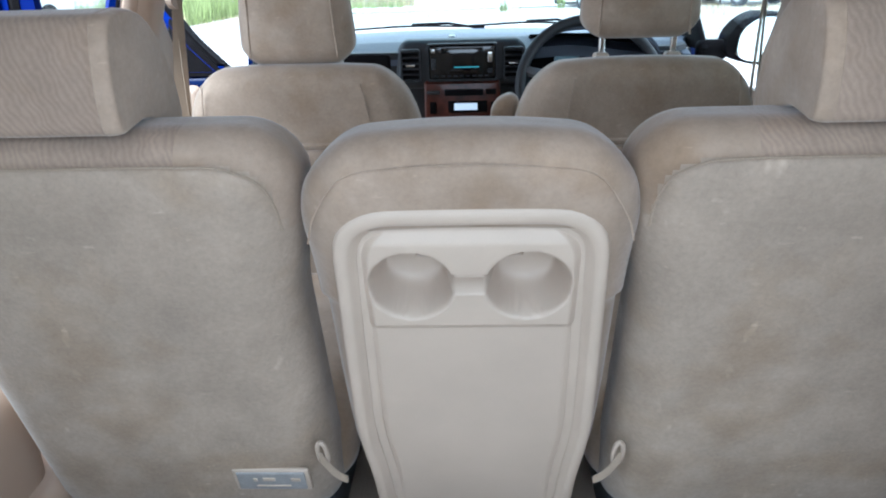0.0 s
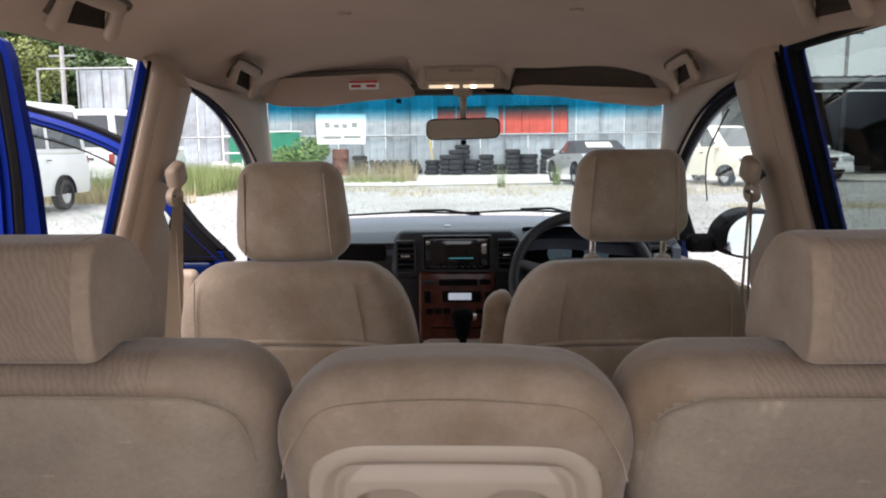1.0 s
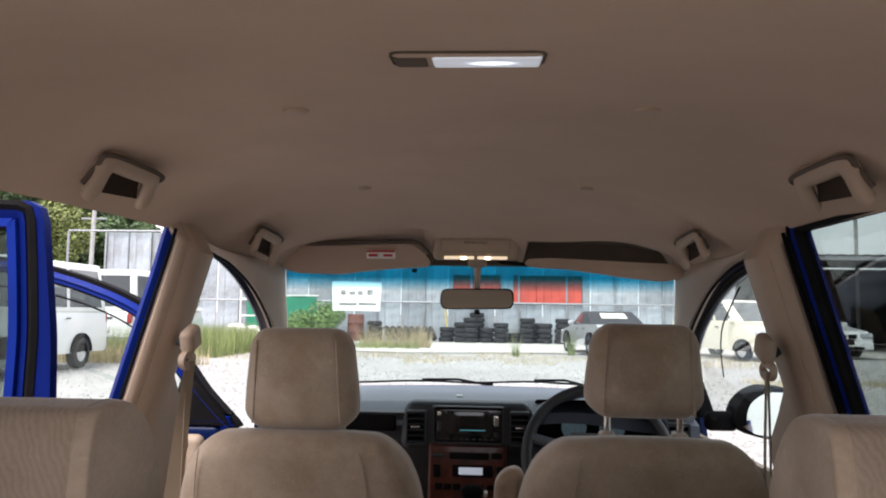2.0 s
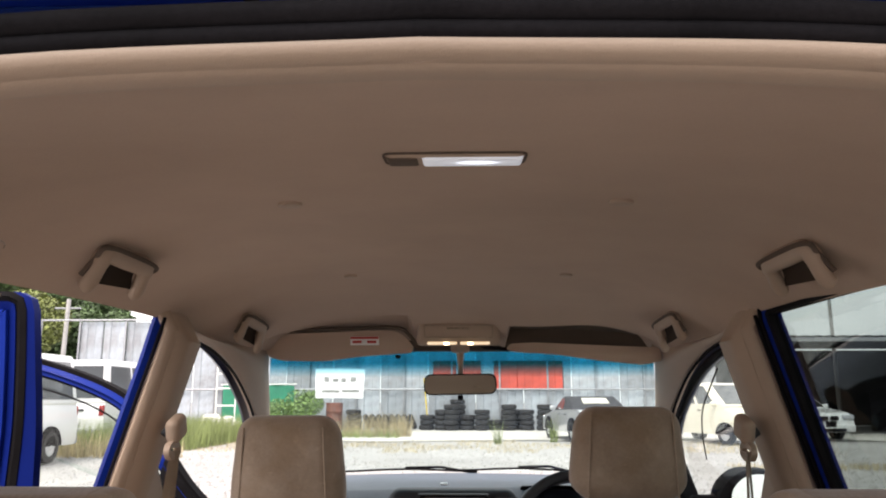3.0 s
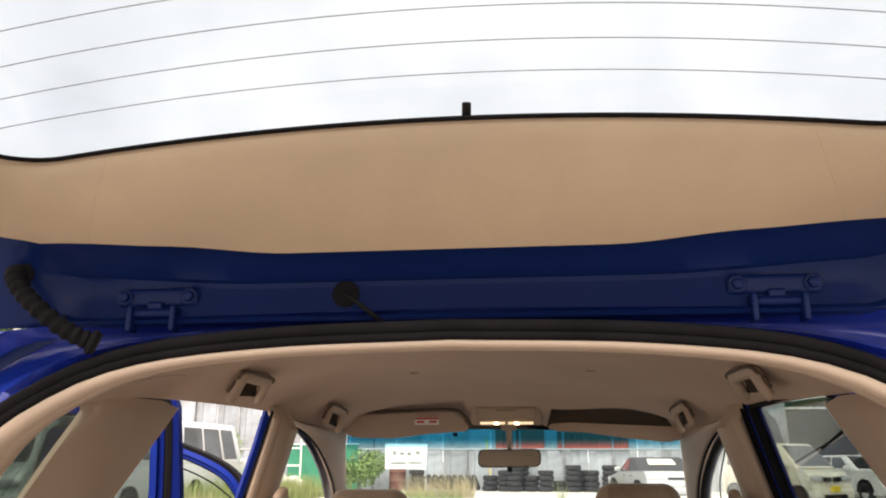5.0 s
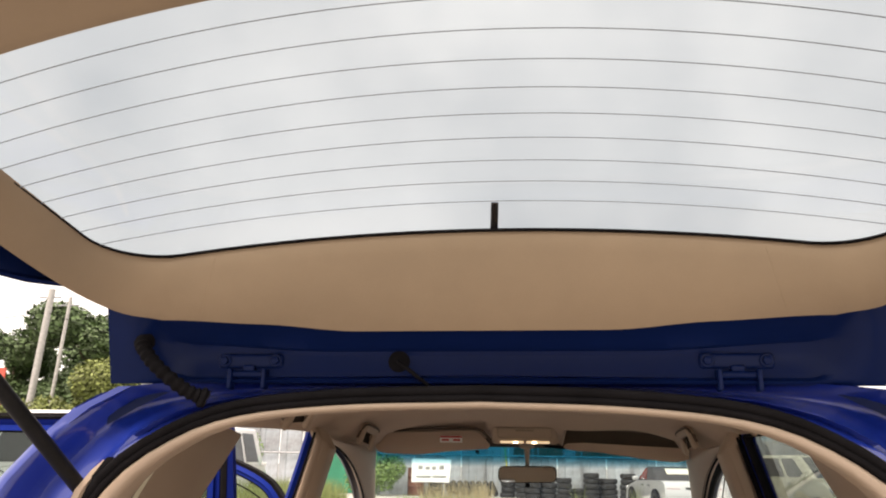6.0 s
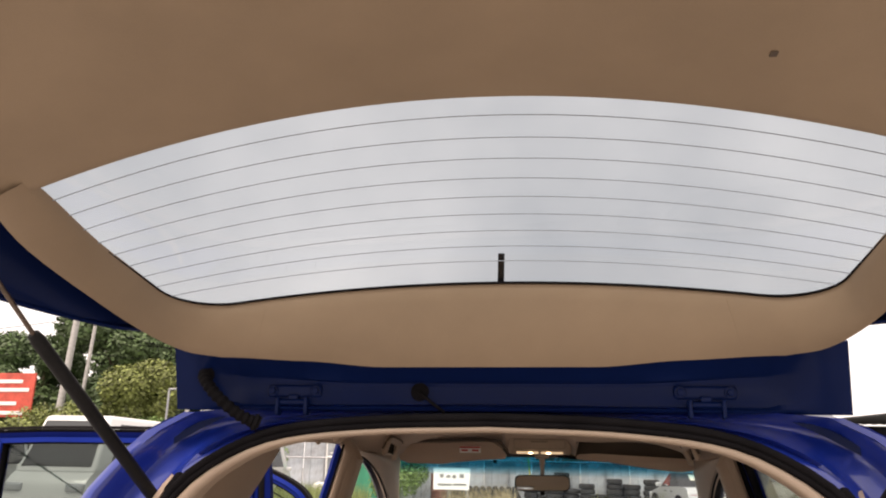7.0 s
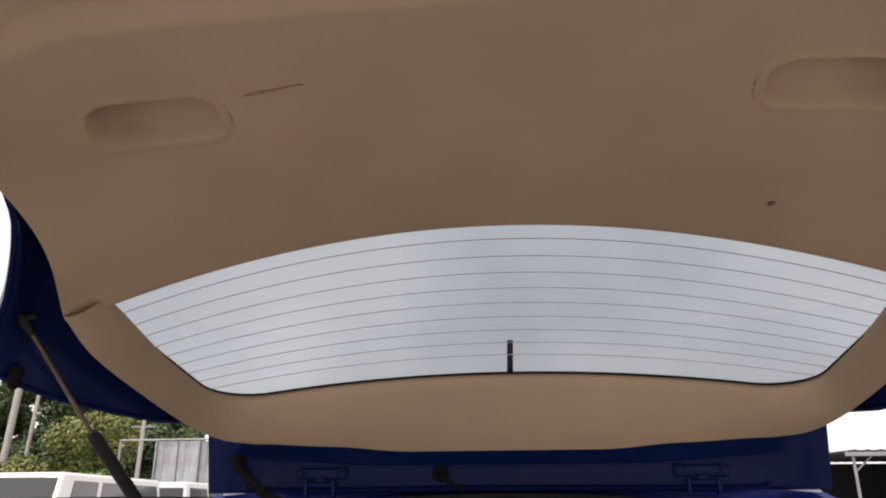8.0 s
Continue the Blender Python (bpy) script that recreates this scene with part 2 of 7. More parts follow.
def worn(m, layers):
    """Lays wear over a cloth: each layer is (stretch, scale, from, to, gain), lint and rubbed marks above one, grime below."""
    N, L = m.node_tree.nodes, m.node_tree.links
    bs = N["Principled BSDF"]
    src = bs.inputs["Base Color"].links[0].from_socket
    tc = N.new("ShaderNodeTexCoord")
    for stretch, scale, lo, hi, gain in layers:
        mp, n, r, h = N.new("ShaderNodeMapping"), N.new("ShaderNodeTexNoise"), N.new("ShaderNodeMapRange"), N.new("ShaderNodeHueSaturation")
        mp.inputs["Scale"].default_value = stretch
        mp.inputs["Location"].default_value = (scale * 0.37, scale * 0.11, 0.0)
        n.inputs["Scale"].default_value, n.inputs["Detail"].default_value, n.inputs["Roughness"].default_value = scale, 3.0, 0.55
        r.inputs["From Min"].default_value, r.inputs["From Max"].default_value, r.inputs["To Min"].default_value, r.inputs["To Max"].default_value = lo, hi, 1.0, gain
        if gain < 1:
            # grime is browner than clean cloth
            sat = N.new("ShaderNodeMapRange")
            sat.inputs["From Min"].default_value, sat.inputs["From Max"].default_value, sat.inputs["To Min"].default_value, sat.inputs["To Max"].default_value = lo, hi, 1.0, 1.22
            L.new(n.outputs["Fac"], sat.inputs["Value"])
            L.new(sat.outputs["Result"], h.inputs["Saturation"])
        L.new(tc.outputs["Object"], mp.inputs["Vector"])
        L.new(mp.outputs["Vector"], n.inputs["Vector"])
        L.new(n.outputs["Fac"], r.inputs["Value"])
        L.new(r.outputs["Result"], h.inputs["Value"])
        L.new(src, h.inputs["Color"])
        src = h.outputs["Color"]
    L.new(src, bs.inputs["Base Color"])
    return m


M_seatback = worn(mat("seatback_carpet", (0.306, 0.243, 0.186), 0.97, grain=0.09, scale=150, bump=0.5, blotch=0.15, blotch_scale=12, sheen=0.2),
                  (((1.0, 1.0, 0.35), 30, 0.66, 0.74, 1.24), ((0.5, 1.0, 1.4), 62, 0.68, 0.76, 1.28), ((1.0, 1.0, 1.0), 2.6, 0.35, 0.68, 1.10), ((1.0, 1.0, 1.3), 5.5, 0.50, 0.66, 0.84)))
worn(M_velour, (((1.0, 1.0, 1.0), 7.0, 0.50, 0.68, 0.82), ((1.0, 0.6, 1.0), 24, 0.60, 0.74, 1.13), ((0.5, 1.0, 1.4), 70, 0.68, 0.76, 1.22)))
M_head = mat("headlining_cloth", (0.470, 0.348, 0.270), 0.95, grain=0.06, scale=600, bump=0.25, blotch=0.07, blotch_scale=3)
M_trim = mat("beige_plastic", (0.402, 0.297, 0.222), 0.62, grain=0.04, scale=900, bump=0.25, blotch=0.06, blotch_scale=4)
M_panel = mat("console_plastic", (0.455, 0.368, 0.290), 0.5, grain=0.03, scale=900, bump=0.2, blotch=0.06, blotch_scale=7)
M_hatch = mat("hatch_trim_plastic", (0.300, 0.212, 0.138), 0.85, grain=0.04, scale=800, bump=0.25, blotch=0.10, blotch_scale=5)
# one body blue in four tones, light and shade put into the colours
M_blue_shade = mat("blue_paint", (0.0030, 0.0105, 0.056), 0.28, metal=0.0, spec=0.09, grain=0.12, scale=1500, blotch=0.12, blotch_scale=5, coat=0.02)
M_blue_lit = mat("bright_blue_paint", (0.004, 0.020, 0.20), 0.45, metal=0.0, spec=0.06, grain=0.12, scale=1500, blotch=0.12, blotch_scale=5, coat=0.02)
# copy of the body blue with part shade in it, for door flanges
M_blue_part_shade = mat("shaded_blue_paint", (0.003, 0.011, 0.115), 0.5, metal=0.0, spec=0.04, grain=0.1, scale=1500, blotch=0.12, blotch_scale=5)
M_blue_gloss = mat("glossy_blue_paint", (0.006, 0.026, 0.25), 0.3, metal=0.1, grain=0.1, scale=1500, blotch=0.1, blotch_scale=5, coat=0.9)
M_black = mat("black_rubber", (0.009, 0.008, 0.009), 0.80, spec=0.06, grain=0.2, scale=300, bump=0.2, blotch=0.3, blotch_scale=12)
M_dark = mat("dark_grey_plastic", (0.027, 0.029, 0.034), 0.55, grain=0.1, scale=600, bump=0.25, blotch=0.12)
M_dash = mat("dash_top_plastic", (0.075, 0.09, 0.125), 0.5, grain=0.1, scale=700, bump=0.35, blotch=0.1)
M_spoke = mat("blue_grey_plastic", (0.115, 0.125, 0.145), 0.45, grain=0.05, scale=600, bump=0.2, blotch=0.08)
M_chrome = mat("chrome", (0.75, 0.75, 0.74), 0.14, metal=1.0, grain=0.03, scale=50)
M_steel = mat("painted_steel", (0.32, 0.33, 0.35), 0.45, metal=0.4, grain=0.1, scale=90, blotch=0.15)
M_strut = mat("strut_black", (0.012, 0.011, 0.011), 0.6, spec=0.2, grain=0.2, scale=120, blotch=0.3, blotch_scale=20)
M_white = mat("white_label", (0.8, 0.8, 0.78), 0.6, grain=0.02, blotch=0.03)
# darker trim tone for real scuffs and for shade in the pull creases
M_scuff_shade = mat("scuff", (0.238, 0.167, 0.110), 0.8, grain=0.4, scale=500, blotch=0.4, blotch_scale=90)
# brown of small real parts, and of shade painted in gaps and recesses
M_brown_shade = mat("brown_recess", (0.095, 0.068, 0.050), 0.85, grain=0.1, scale=400, blotch=0.12)
# near-black brown that paints the shade inside the grab handles
M_pocket_shade = mat("dark_brown_pocket", (0.046, 0.033, 0.025), 0.9, spec=0.1, grain=0.1, scale=400, blotch=0.15)
M_red = mat("red_print", (0.55, 0.06, 0.05), 0.6, blotch=0.1)
M_screen = mat("dark_screen", (0.006, 0.007, 0.01), 0.12, coat=0.6, blotch=0.1)
M_lcd = mat("lit_display", (0.55, 0.6, 0.65), 0.3, emit=(0.75, 0.85, 1.0), power=0.22, blotch=0.05)
M_web = mat("seat_belt_webbing", (0.285, 0.222, 0.162), 0.85, grain=0.18, scale=800, bump=0.4, blotch=0.08)
M_warm = mat("warm_lamp_lens", (0.9, 0.82, 0.7), 0.35, emit=(1.0, 0.78, 0.5), power=0.5)
# lens lit from a bulb behind its middle
M_cool = mat("cool_lamp_lens", (0.85, 0.87, 0.9), 0.35, emit=(0.75, 0.86, 1.0), power=0.16)
cool = M_cool.node_tree
grad, near, glow = cool.nodes.new("ShaderNodeTexCoord"), cool.nodes.new("ShaderNodeVectorMath"), cool.nodes.new("ShaderNodeMapRange")
near.operation = "DISTANCE"
near.inputs[1].default_value = (0.55, 0.5, 0.0)
glow.interpolation_type = "SMOOTHERSTEP"
glow.inputs["From Min"].default_value, glow.inputs["From Max"].default_value = 0.0, 0.34
glow.inputs["To Min"].default_value, glow.inputs["To Max"].default_value = 2.2, 0.16
cool.links.new(grad.outputs["Generated"], near.inputs[0])
cool.links.new(near.outputs["Value"], glow.inputs["Value"])
cool.links.new(glow.outputs["Result"], cool.nodes["Principled BSDF"].inputs["Emission Strength"])
M_warm_hot = mat("warm_lamp_bulb", (1.0, 0.9, 0.75), 0.35, emit=(1.0, 0.8, 0.52), power=7.0)
M_carpet = mat("floor_carpet", (0.30, 0.245, 0.19), 0.97, grain=0.2, scale=400, bump=0.6, blotch=0.15)
G_clear = glass("clear_glass", (0.93, 0.96, 0.95))
G_rear = glass("rear_glass", (0.65, 0.69, 0.72))
G_quarter = glass("dark_quarter_glass", (0.50, 0.55, 0.53), 0.4)
G_dark = glass("privacy_glass", (0.48, 0.525, 0.515))
G_mirror = mat("mirror_silver", (0.72, 0.75, 0.72), 0.03, metal=1.0)


def windscreen_mat():
    """Clear glass with a blue-green shade band along its top edge."""
    m = glass("windscreen_glass", (0.9, 0.95, 0.94))
    N, L = m.node_tree.nodes, m.node_tree.links
    tr = [n for n in N if n.type == "BSDF_TRANSPARENT"][0]
    tc, s, r = N.new("ShaderNodeTexCoord"), N.new("ShaderNodeSeparateXYZ"), N.new("ShaderNodeValToRGB")
    r.color_ramp.elements[0].position, r.color_ramp.elements[1].position = 0.80, 0.90
    r.color_ramp.elements[0].color, r.color_ramp.elements[1].color = (0.9, 0.95, 0.94, 1), (0.03, 0.42, 0.55, 1)
    L.new(tc.outputs["Generated"], s.inputs["Vector"])
    L.new(s.outputs["Z"], r.inputs["Fac"])
    L.new(r.outputs["Color"], tr.inputs["Color"])
    return m


M_wood = mat("wood_effect", (0.080, 0.017, 0.009), 0.3, spec=0.25, grain=0.22, scale=70, blotch=0.5, blotch_scale=22, coat=0.22)
M_rod = mat("worn_steel_rod", (0.11, 0.075, 0.055), 0.4, metal=0.4, grain=0.2, scale=90)
G_wind = windscreen_mat()


def paper_mat(name, c):
    """Paper that lets light through."""
    m = mat(name, (c * 0.8, c * 0.8, c * 0.79), 0.8, grain=0.02, blotch=0.03)
    N, L = m.node_tree.nodes, m.node_tree.links
    out = [n for n in N if n.type == "OUTPUT_MATERIAL"][0]
    mx, tr = N.new("ShaderNodeMixShader"), N.new("ShaderNodeBsdfTranslucent")
    tr.inputs["Color"].default_value = (c * 0.98, c * 0.98, c * 0.97, 1)
    mx.inputs["Fac"].default_value = 0.92
    L.new(N["Principled BSDF"].outputs["BSDF"], mx.inputs[1])
    L.new(tr.outputs["BSDF"], mx.inputs[2])
    L.new(mx.outputs["Shader"], out.inputs["Surface"])
    return m


M_paper, M_print = paper_mat("white_paper", 1.0), paper_mat("printed_paper", 0.62)


def weave_mat():
    """Velour with a fine wavy rib pressed into it."""
    m = mat("patterned_velour", (0.285, 0.212, 0.158), 0.95, grain=0.06, scale=160, bump=0.35, blotch=0.14, blotch_scale=12, sheen=0.35)
    N, L = m.node_tree.nodes, m.node_tree.links
    bs = N["Principled BSDF"]
    src = bs.inputs["Base Color"].links[0].from_socket
    tc = N.new("ShaderNodeTexCoord")
    mp, w = N.new("ShaderNodeMapping"), N.new("ShaderNodeTexWave")
    mp.inputs["Rotation"].default_value = (0, radians(24), 0)
    w.wave_profile = "SIN"
    w.inputs["Scale"].default_value, w.inputs["Distortion"].default_value, w.inputs["Detail"].default_value, w.inputs["Detail Scale"].default_value = 46, 7.0, 1.0, 1.1
    L.new(tc.outputs["Object"], mp.inputs["Vector"])
    L.new(mp.outputs["Vector"], w.inputs["Vector"])
    r, h = N.new("ShaderNodeMapRange"), N.new("ShaderNodeHueSaturation")
    r.inputs["To Min"].default_value, r.inputs["To Max"].default_value = 0.935, 1.075
    L.new(w.outputs["Fac"], r.inputs["Value"])
    L.new(r.outputs["Result"], h.inputs["Value"])
    L.new(src, h.inputs["Color"])
    L.new(h.outputs["Color"], bs.inputs["Base Color"])
    return m


M_weave = worn(weave_mat(), (((1.0, 1.0, 1.0), 8.0, 0.50, 0.68, 0.84), ((1.0, 0.6, 1.0), 26, 0.60, 0.74, 1.12)))

# ---- the car: shell ----
def side_x(z):
    """Half width of the cabin's side at a height."""
    return 0.60 + max(0.0, 1.41 - z) * 0.29


ROOF_C = [(-0.05, 1.410), (0.06, 1.432), (0.2, 1.457), (0.375, 1.487), (0.7, 1.522), (1.41, 1.538), (1.7, 1.517), (1.9, 1.478), (2.07, 1.428)]
ROOF_W = [(-0.05, 0.50), (0.2, 0.56), (0.5, 0.61), (0.7, 0.62), (1.5, 0.63), (2.07, 0.60)]
ROOF_E = [(-0.05, 1.290), (0.15, 1.345), (0.4, 1.385), (0.7, 1.402), (1.27, 1.412), (1.5, 1.398), (2.07, 1.392)]
ROOF_P = [(-0.05, 4.0), (0.7, 4.2), (1.5, 3.8), (2.07, 3.2)]


def roof_z(x, y):
    w = curve(ROOF_W, y)
    c, e, p = curve(ROOF_C, y), curve(ROOF_E, y), curve(ROOF_P, y)
    return c - (c - e) * min(1.0, abs(x) / w) ** p


def headliner():
    rows = []
    ys = [-0.018 + 2.088 * (i / 90) ** 1.15 for i in range(91)]
    for y in ys:
        w = curve(ROOF_W, y)
        row = []
        for j in range(61):
            x = w * (j / 30 - 1)
            z = roof_z(x, y)
            # pocket for the sun visors along the front edge
            deep = x > 0
            y0 = 1.935 if deep else 1.875
            pocket = sstep(y0 - (0.05 if deep else 0.0), y0 + 0.015, y) * (1 if deep else 1 - sstep(2.03, 2.05, y)) * sstep(0.145, 0.16, abs(x)) * (1 - sstep(0.55, 0.58, abs(x)))
            z += (0.042 if deep else 0.03) * pocket
            # soft roll in front of the driver's pocket
            if deep:
                z -= 0.028 * sstep(1.78, 1.90, y) * sstep(0.09, 0.15, x) * (1 - 0.9 * sstep(0.20, 0.46, x)) * (1 - pocket)
            # rolled lip at the rear edge
            z -= 0.016 * (1 - sstep(-0.018, 0.15, y))
            row.append(V(x, y, z))
        rows.append(row)
    bm = B()
    sheet(bm, rows, V(0, 0, 0.012))
    ob = part("ceiling", bm, M_head)
    return tagged(ob, "beige cloth headlining curving down to the window edges", "car headlining", kind="structure")


ceiling = headliner()

# shade in the driver's visor pocket, painted as a dark sheet
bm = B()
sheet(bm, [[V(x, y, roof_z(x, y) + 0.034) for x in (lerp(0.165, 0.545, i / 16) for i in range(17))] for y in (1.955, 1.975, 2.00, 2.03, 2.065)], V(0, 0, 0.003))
part("visor_pocket", bm, M_brown_shade, ceiling, "dark brown sheet painted as the visor pocket's shade")
body = thing("bodyshell", "blue compact people carrier body with beige pillar trim", "car body", (0, 1.0, 0.25), kind="structure")


def both(name, make, material, parent, label="", sharp=38):
    for s in (-1, 1):
        bm = B()
        make(bm)
        for v in bm.verts:
            v.co.x *= -s
        part(name, bm, material, parent, label, sharp)


def roof_skin(bm):
    rows = []
    for i in range(31):
        y = 0.03 + 2.06 * i / 30
        w = curve(ROOF_W, y) + 0.05
        rows.append([V(w * u, y, lerp(curve(ROOF_C, y), curve(ROOF_E, y), abs(u) ** 3.2) + 0.062) for u in (j / 12 - 1 for j in range(25))])
    sheet(bm, rows, V(0, 0, 0.015))


bm = B()
roof_skin(bm)
part("roof", bm, M_blue_shade, body, "blue painted steel roof")

# rear opening: outline of the body, weatherstrip and lip, drawn as half curves from the top centre down
OUT = [(0, 1.447), (0.3, 1.443), (0.45, 1.436), (0.535, 1.428), (0.60, 1.403), (0.655, 1.345), (0.70, 1.28), (0.745, 1.15), (0.785, 0.95), (0.80, 0.70), (0.80, 0.35)]
SEAL = [(0, 1.426), (0.2, 1.42), (0.355, 1.402), (0.45, 1.363), (0.52, 1.302), (0.565, 1.2), (0.595, 1.05), (0.605, 0.8), (0.605, 0.52)]


def half_to_full(pts, n):
    h = resample(spline([(x, 0, z) for x, z in pts], 120), n, False)
    return [V(-p.x, 0, p.z) for p in reversed(h[1:])] + h


def rear_y(z):
    return -0.022 - max(0, 1.40 - z) * 0.22


o_loop, s_loop = half_to_full(OUT, 40), half_to_full(SEAL, 40)
rows = []
for k in range(25):
    t = k / 24
    # along the sides: a rounded outer lip, a steep wall down into the gutter and a rise to the seal flange; along the roof a plain hollow
    step = 0.048 * sstep(0.14, 0.34, t) * (1 - 0.85 * sstep(0.66, 0.88, t)) - 0.006 * math.sin(math.pi * min(1.0, t / 0.2))
    hollow = 0.055 * math.sin(math.pi * min(1, t * 1.25)) if t < 0.8 else 0.02 * (1 - t) / 0.2
    row = []
    for o, q in zip(o_loop, s_loop):
        p = o.lerp(q, t)
        row.append(V(p.x, rear_y(p.z) + lerp(step, hollow, sstep(1.36, 1.425, o.z)) + 0.02 * (1 - t), p.z))
    rows.append(row)
bm = B()
sheet(bm, rows, V(0, 0.018, 0))
part("rear_frame", bm, M_blue_gloss, body, "blue painted rear door surround with a water gutter")
bm = B()
for k, (d, up, r) in enumerate(((0.002, -0.0110, 0.0058), (0.000, -0.0005, 0.0062))):
    tube(bm, [V(p.x * (1 + 0.010 * k * sstep(1.42, 1.3, p.z)), rear_y(p.z) + d, p.z + up * (0.35 + 0.65 * sstep(1.1, 1.40, p.z))) for p in s_loop], r, 12)
part("weatherstrip", bm, M_black, body, "black rubber weatherstrip round the rear opening")
# beige lip inside the weatherstrip that runs on into the headlining
bm = B()
lip_pts = spline([(0.993, 0.000, 0.0165), (0.986, -0.006, 0.0180), (0.976, -0.008, 0.0210), (0.964, -0.005, 0.0245), (0.956, 0.006, 0.0250), (0.951, 0.028, 0.0190), (0.949, 0.055, 0.0020)], 26)
lip = [[V(p.x * k.x, rear_y(p.z) + k.y, p.z - k.z * sstep(0.6, 1.2, p.z)) for p in s_loop] for k in lip_pts]
sheet(bm, lip, V(0, 0.012, 0))
part("opening_trim", bm, M_trim, body, "beige edging of the rear opening", 80)


def quarter_hole(bm):
    """Side trim behind the rear door, round the quarter window."""
    hole = roundpoly([(0.13, 1.335), (0.345, 1.372), (0.302, 1.30), (0.262, 1.225), (0.20, 1.11), (0.15, 1.05), (0.03, 1.05), (0.05, 1.18)], 0.02)
    rim = roundpoly([(-0.06, 1.30), (0.20, 1.385), (0.66, 1.395), (0.52, 1.215), (0.36, 0.98), (0.30, 0.62), (-0.10, 0.62), (-0.12, 0.95)], 0.03)
    h = resample([(0, a, b) for a, b in hole], 72)
    c = sum(h, V(0, 0, 0)) / len(h)
    out = []
    rim3 = [V(0, a, b) for a, b in rim]
    for p in h:
        d = (p - c).normalized()
        best = None
        for a, b in zip(rim3, rim3[1:] + rim3[:1]):
            e = b - a
            den = d.y * e.z - d.z * e.y
            if abs(den) < 1e-9:
                continue
            w = a - c
            t = (w.y * e.z - w.z * e.y) / den
            u = (w.y * d.z - w.z * d.y) / den
            if t > 0 and -1e-6 <= u <= 1 + 1e-6 and (best is None or t > best):
                best = t
        out.append(c + d * best)

    def put(p):
        pinch = sstep(0.25, -0.1, p.y) * 0.10
        return V(side_x(p.z) - pinch, p.y, p.z)
    rows = []
    for s in range(7):
        t = s / 6
        rows.append([put(o.lerp(i, t)) - V(0.018 * math.sin(math.pi * t), 0, 0) for o, i in zip(out, h)])
    back = [[p + V(0.010, 0, 0) for p in r] for r in rows]
    f, k = quadgrid(bm, rows, True), quadgrid(bm, back, True)
    n = len(h)
    for r in (0, 6):
        for j in range(n):
            q = (j + 1) % n
            bm.faces.new((f[r][j], f[r][q], k[r][q], k[r][j]))


both("quarter_trim", quarter_hole, M_trim, body, "beige moulded quarter trim panel")


def quarter_glass(bm):
    pts = roundpoly([(0.12, 1.345), (0.365, 1.385), (0.322, 1.30), (0.28, 1.22), (0.215, 1.10), (0.16, 1.035), (0.02, 1.035), (0.04, 1.19)], 0.02)
    a = [bm.verts.new((side_x(z) + 0.013 - sstep(0.25, -0.1, y) * 0.10, y, z)) for y, z in pts]
    b = [bm.verts.new((v.co.x + 0.004, v.co.y, v.co.z)) for v in a]
    bm.faces.new(a)
    bm.faces.new(b)
    for i in range(len(a)):
        j = (i + 1) % len(a)
        bm.faces.new((a[i], a[j], b[j], b[i]))


both("quarter_window", quarter_glass, G_quarter, body, "dark tinted quarter window")


def quarter_seal(bm):
    """Black rubber along the front edge of the quarter window."""
    tube(bm, [V(side_x(z) + 0.006, y, z) for y, z in spline2([(0.30, 1.372), (0.349, 1.368), (0.308, 1.30), (0.268, 1.225), (0.206, 1.11), (0.15, 1.045)], 24)], 0.0045, 8)


both("quarter_seal", quarter_seal, M_black, body)


def quarter_skin_hole(bm):
    """Outer skin with the quarter window's opening."""
    rows = []
    for i in range(19):
        z = lerp(0.35, 1.06, i / 18)
        xo = curve([(0.35, 0.80), (0.7, 0.815), (0.95, 0.80), (1.06, 0.78)], z)
        rows.append([V(xo + 0.02 * math.sin(math.pi * 0.5 * t), lerp(rear_y(z) + 0.02, 0.34, t), z) for t in (k / 8 for k in range(9))])
    sheet(bm, rows, V(-0.02, 0, 0))
    rows = []
    for i in range(13):
        z = lerp(1.06, 1.43, i / 12)
        xo = curve([(1.06, 0.78), (1.15, 0.745), (1.28, 0.70), (1.345, 0.655), (1.40, 0.60), (1.43, 0.54)], z)
        y1 = lerp(0.0, 0.10, sstep(1.05, 1.33, z))
        rows.append([V(xo + 0.012 * math.sin(math.pi * 0.5 * t), lerp(rear_y(z) + 0.02, y1, t), z) for t in (k / 6 for k in range(7))])
    sheet(bm, rows, V(-0.02, 0, 0))


both("quarter_panel", quarter_skin_hole, M_blue_gloss, body, "glossy blue rear quarter panel")


# centre pillars
def b_pillar(bm):
    rows = []
    for i in range(17):
        z = lerp(0.42, 1.50, i / 16)
        x = side_x(z) + 0.05 * sstep(1.372, 1.425, z)
        flare = 0.28 * sstep(1.15, 0.88, z)
        rows.append([V(x + 0.015, 1.385 + flare, z), V(x - 0.012, 1.378 + flare, z), V(x - 0.026, 1.368, z), V(x - 0.035, 1.35, z), V(x - 0.040, 1.325, z), V(x - 0.042, 1.30, z),
                     V(x - 0.041, 1.275, z), V(x - 0.037, 1.258, z), V(x - 0.028, 1.246, z), V(x - 0.022, 1.238, z)])
    sheet(bm, rows, V(0.02, 0, 0))


def b_edge(bm):
    rows = []
    for i in range(17):
        z = lerp(0.42, 1.45, i / 16)
        x = side_x(z) + 0.04 * sstep(1.392, 1.43, z)
        rows.append([V(x - 0.021, 1.237, z), V(x - 0.016, 1.226, z), V(x - 0.010, 1.219, z), V(x - 0.002, 1.216, z), V(x + 0.006, 1.219, z)])
    sheet(bm, rows, V(0.006, 0.012, 0))


def b_seal(bm):
    tube(bm, [V(side_x(z) + 0.010, 1.216, z) for z in (lerp(0.42, 1.412, i / 12) for i in range(13))], 0.004, 8)


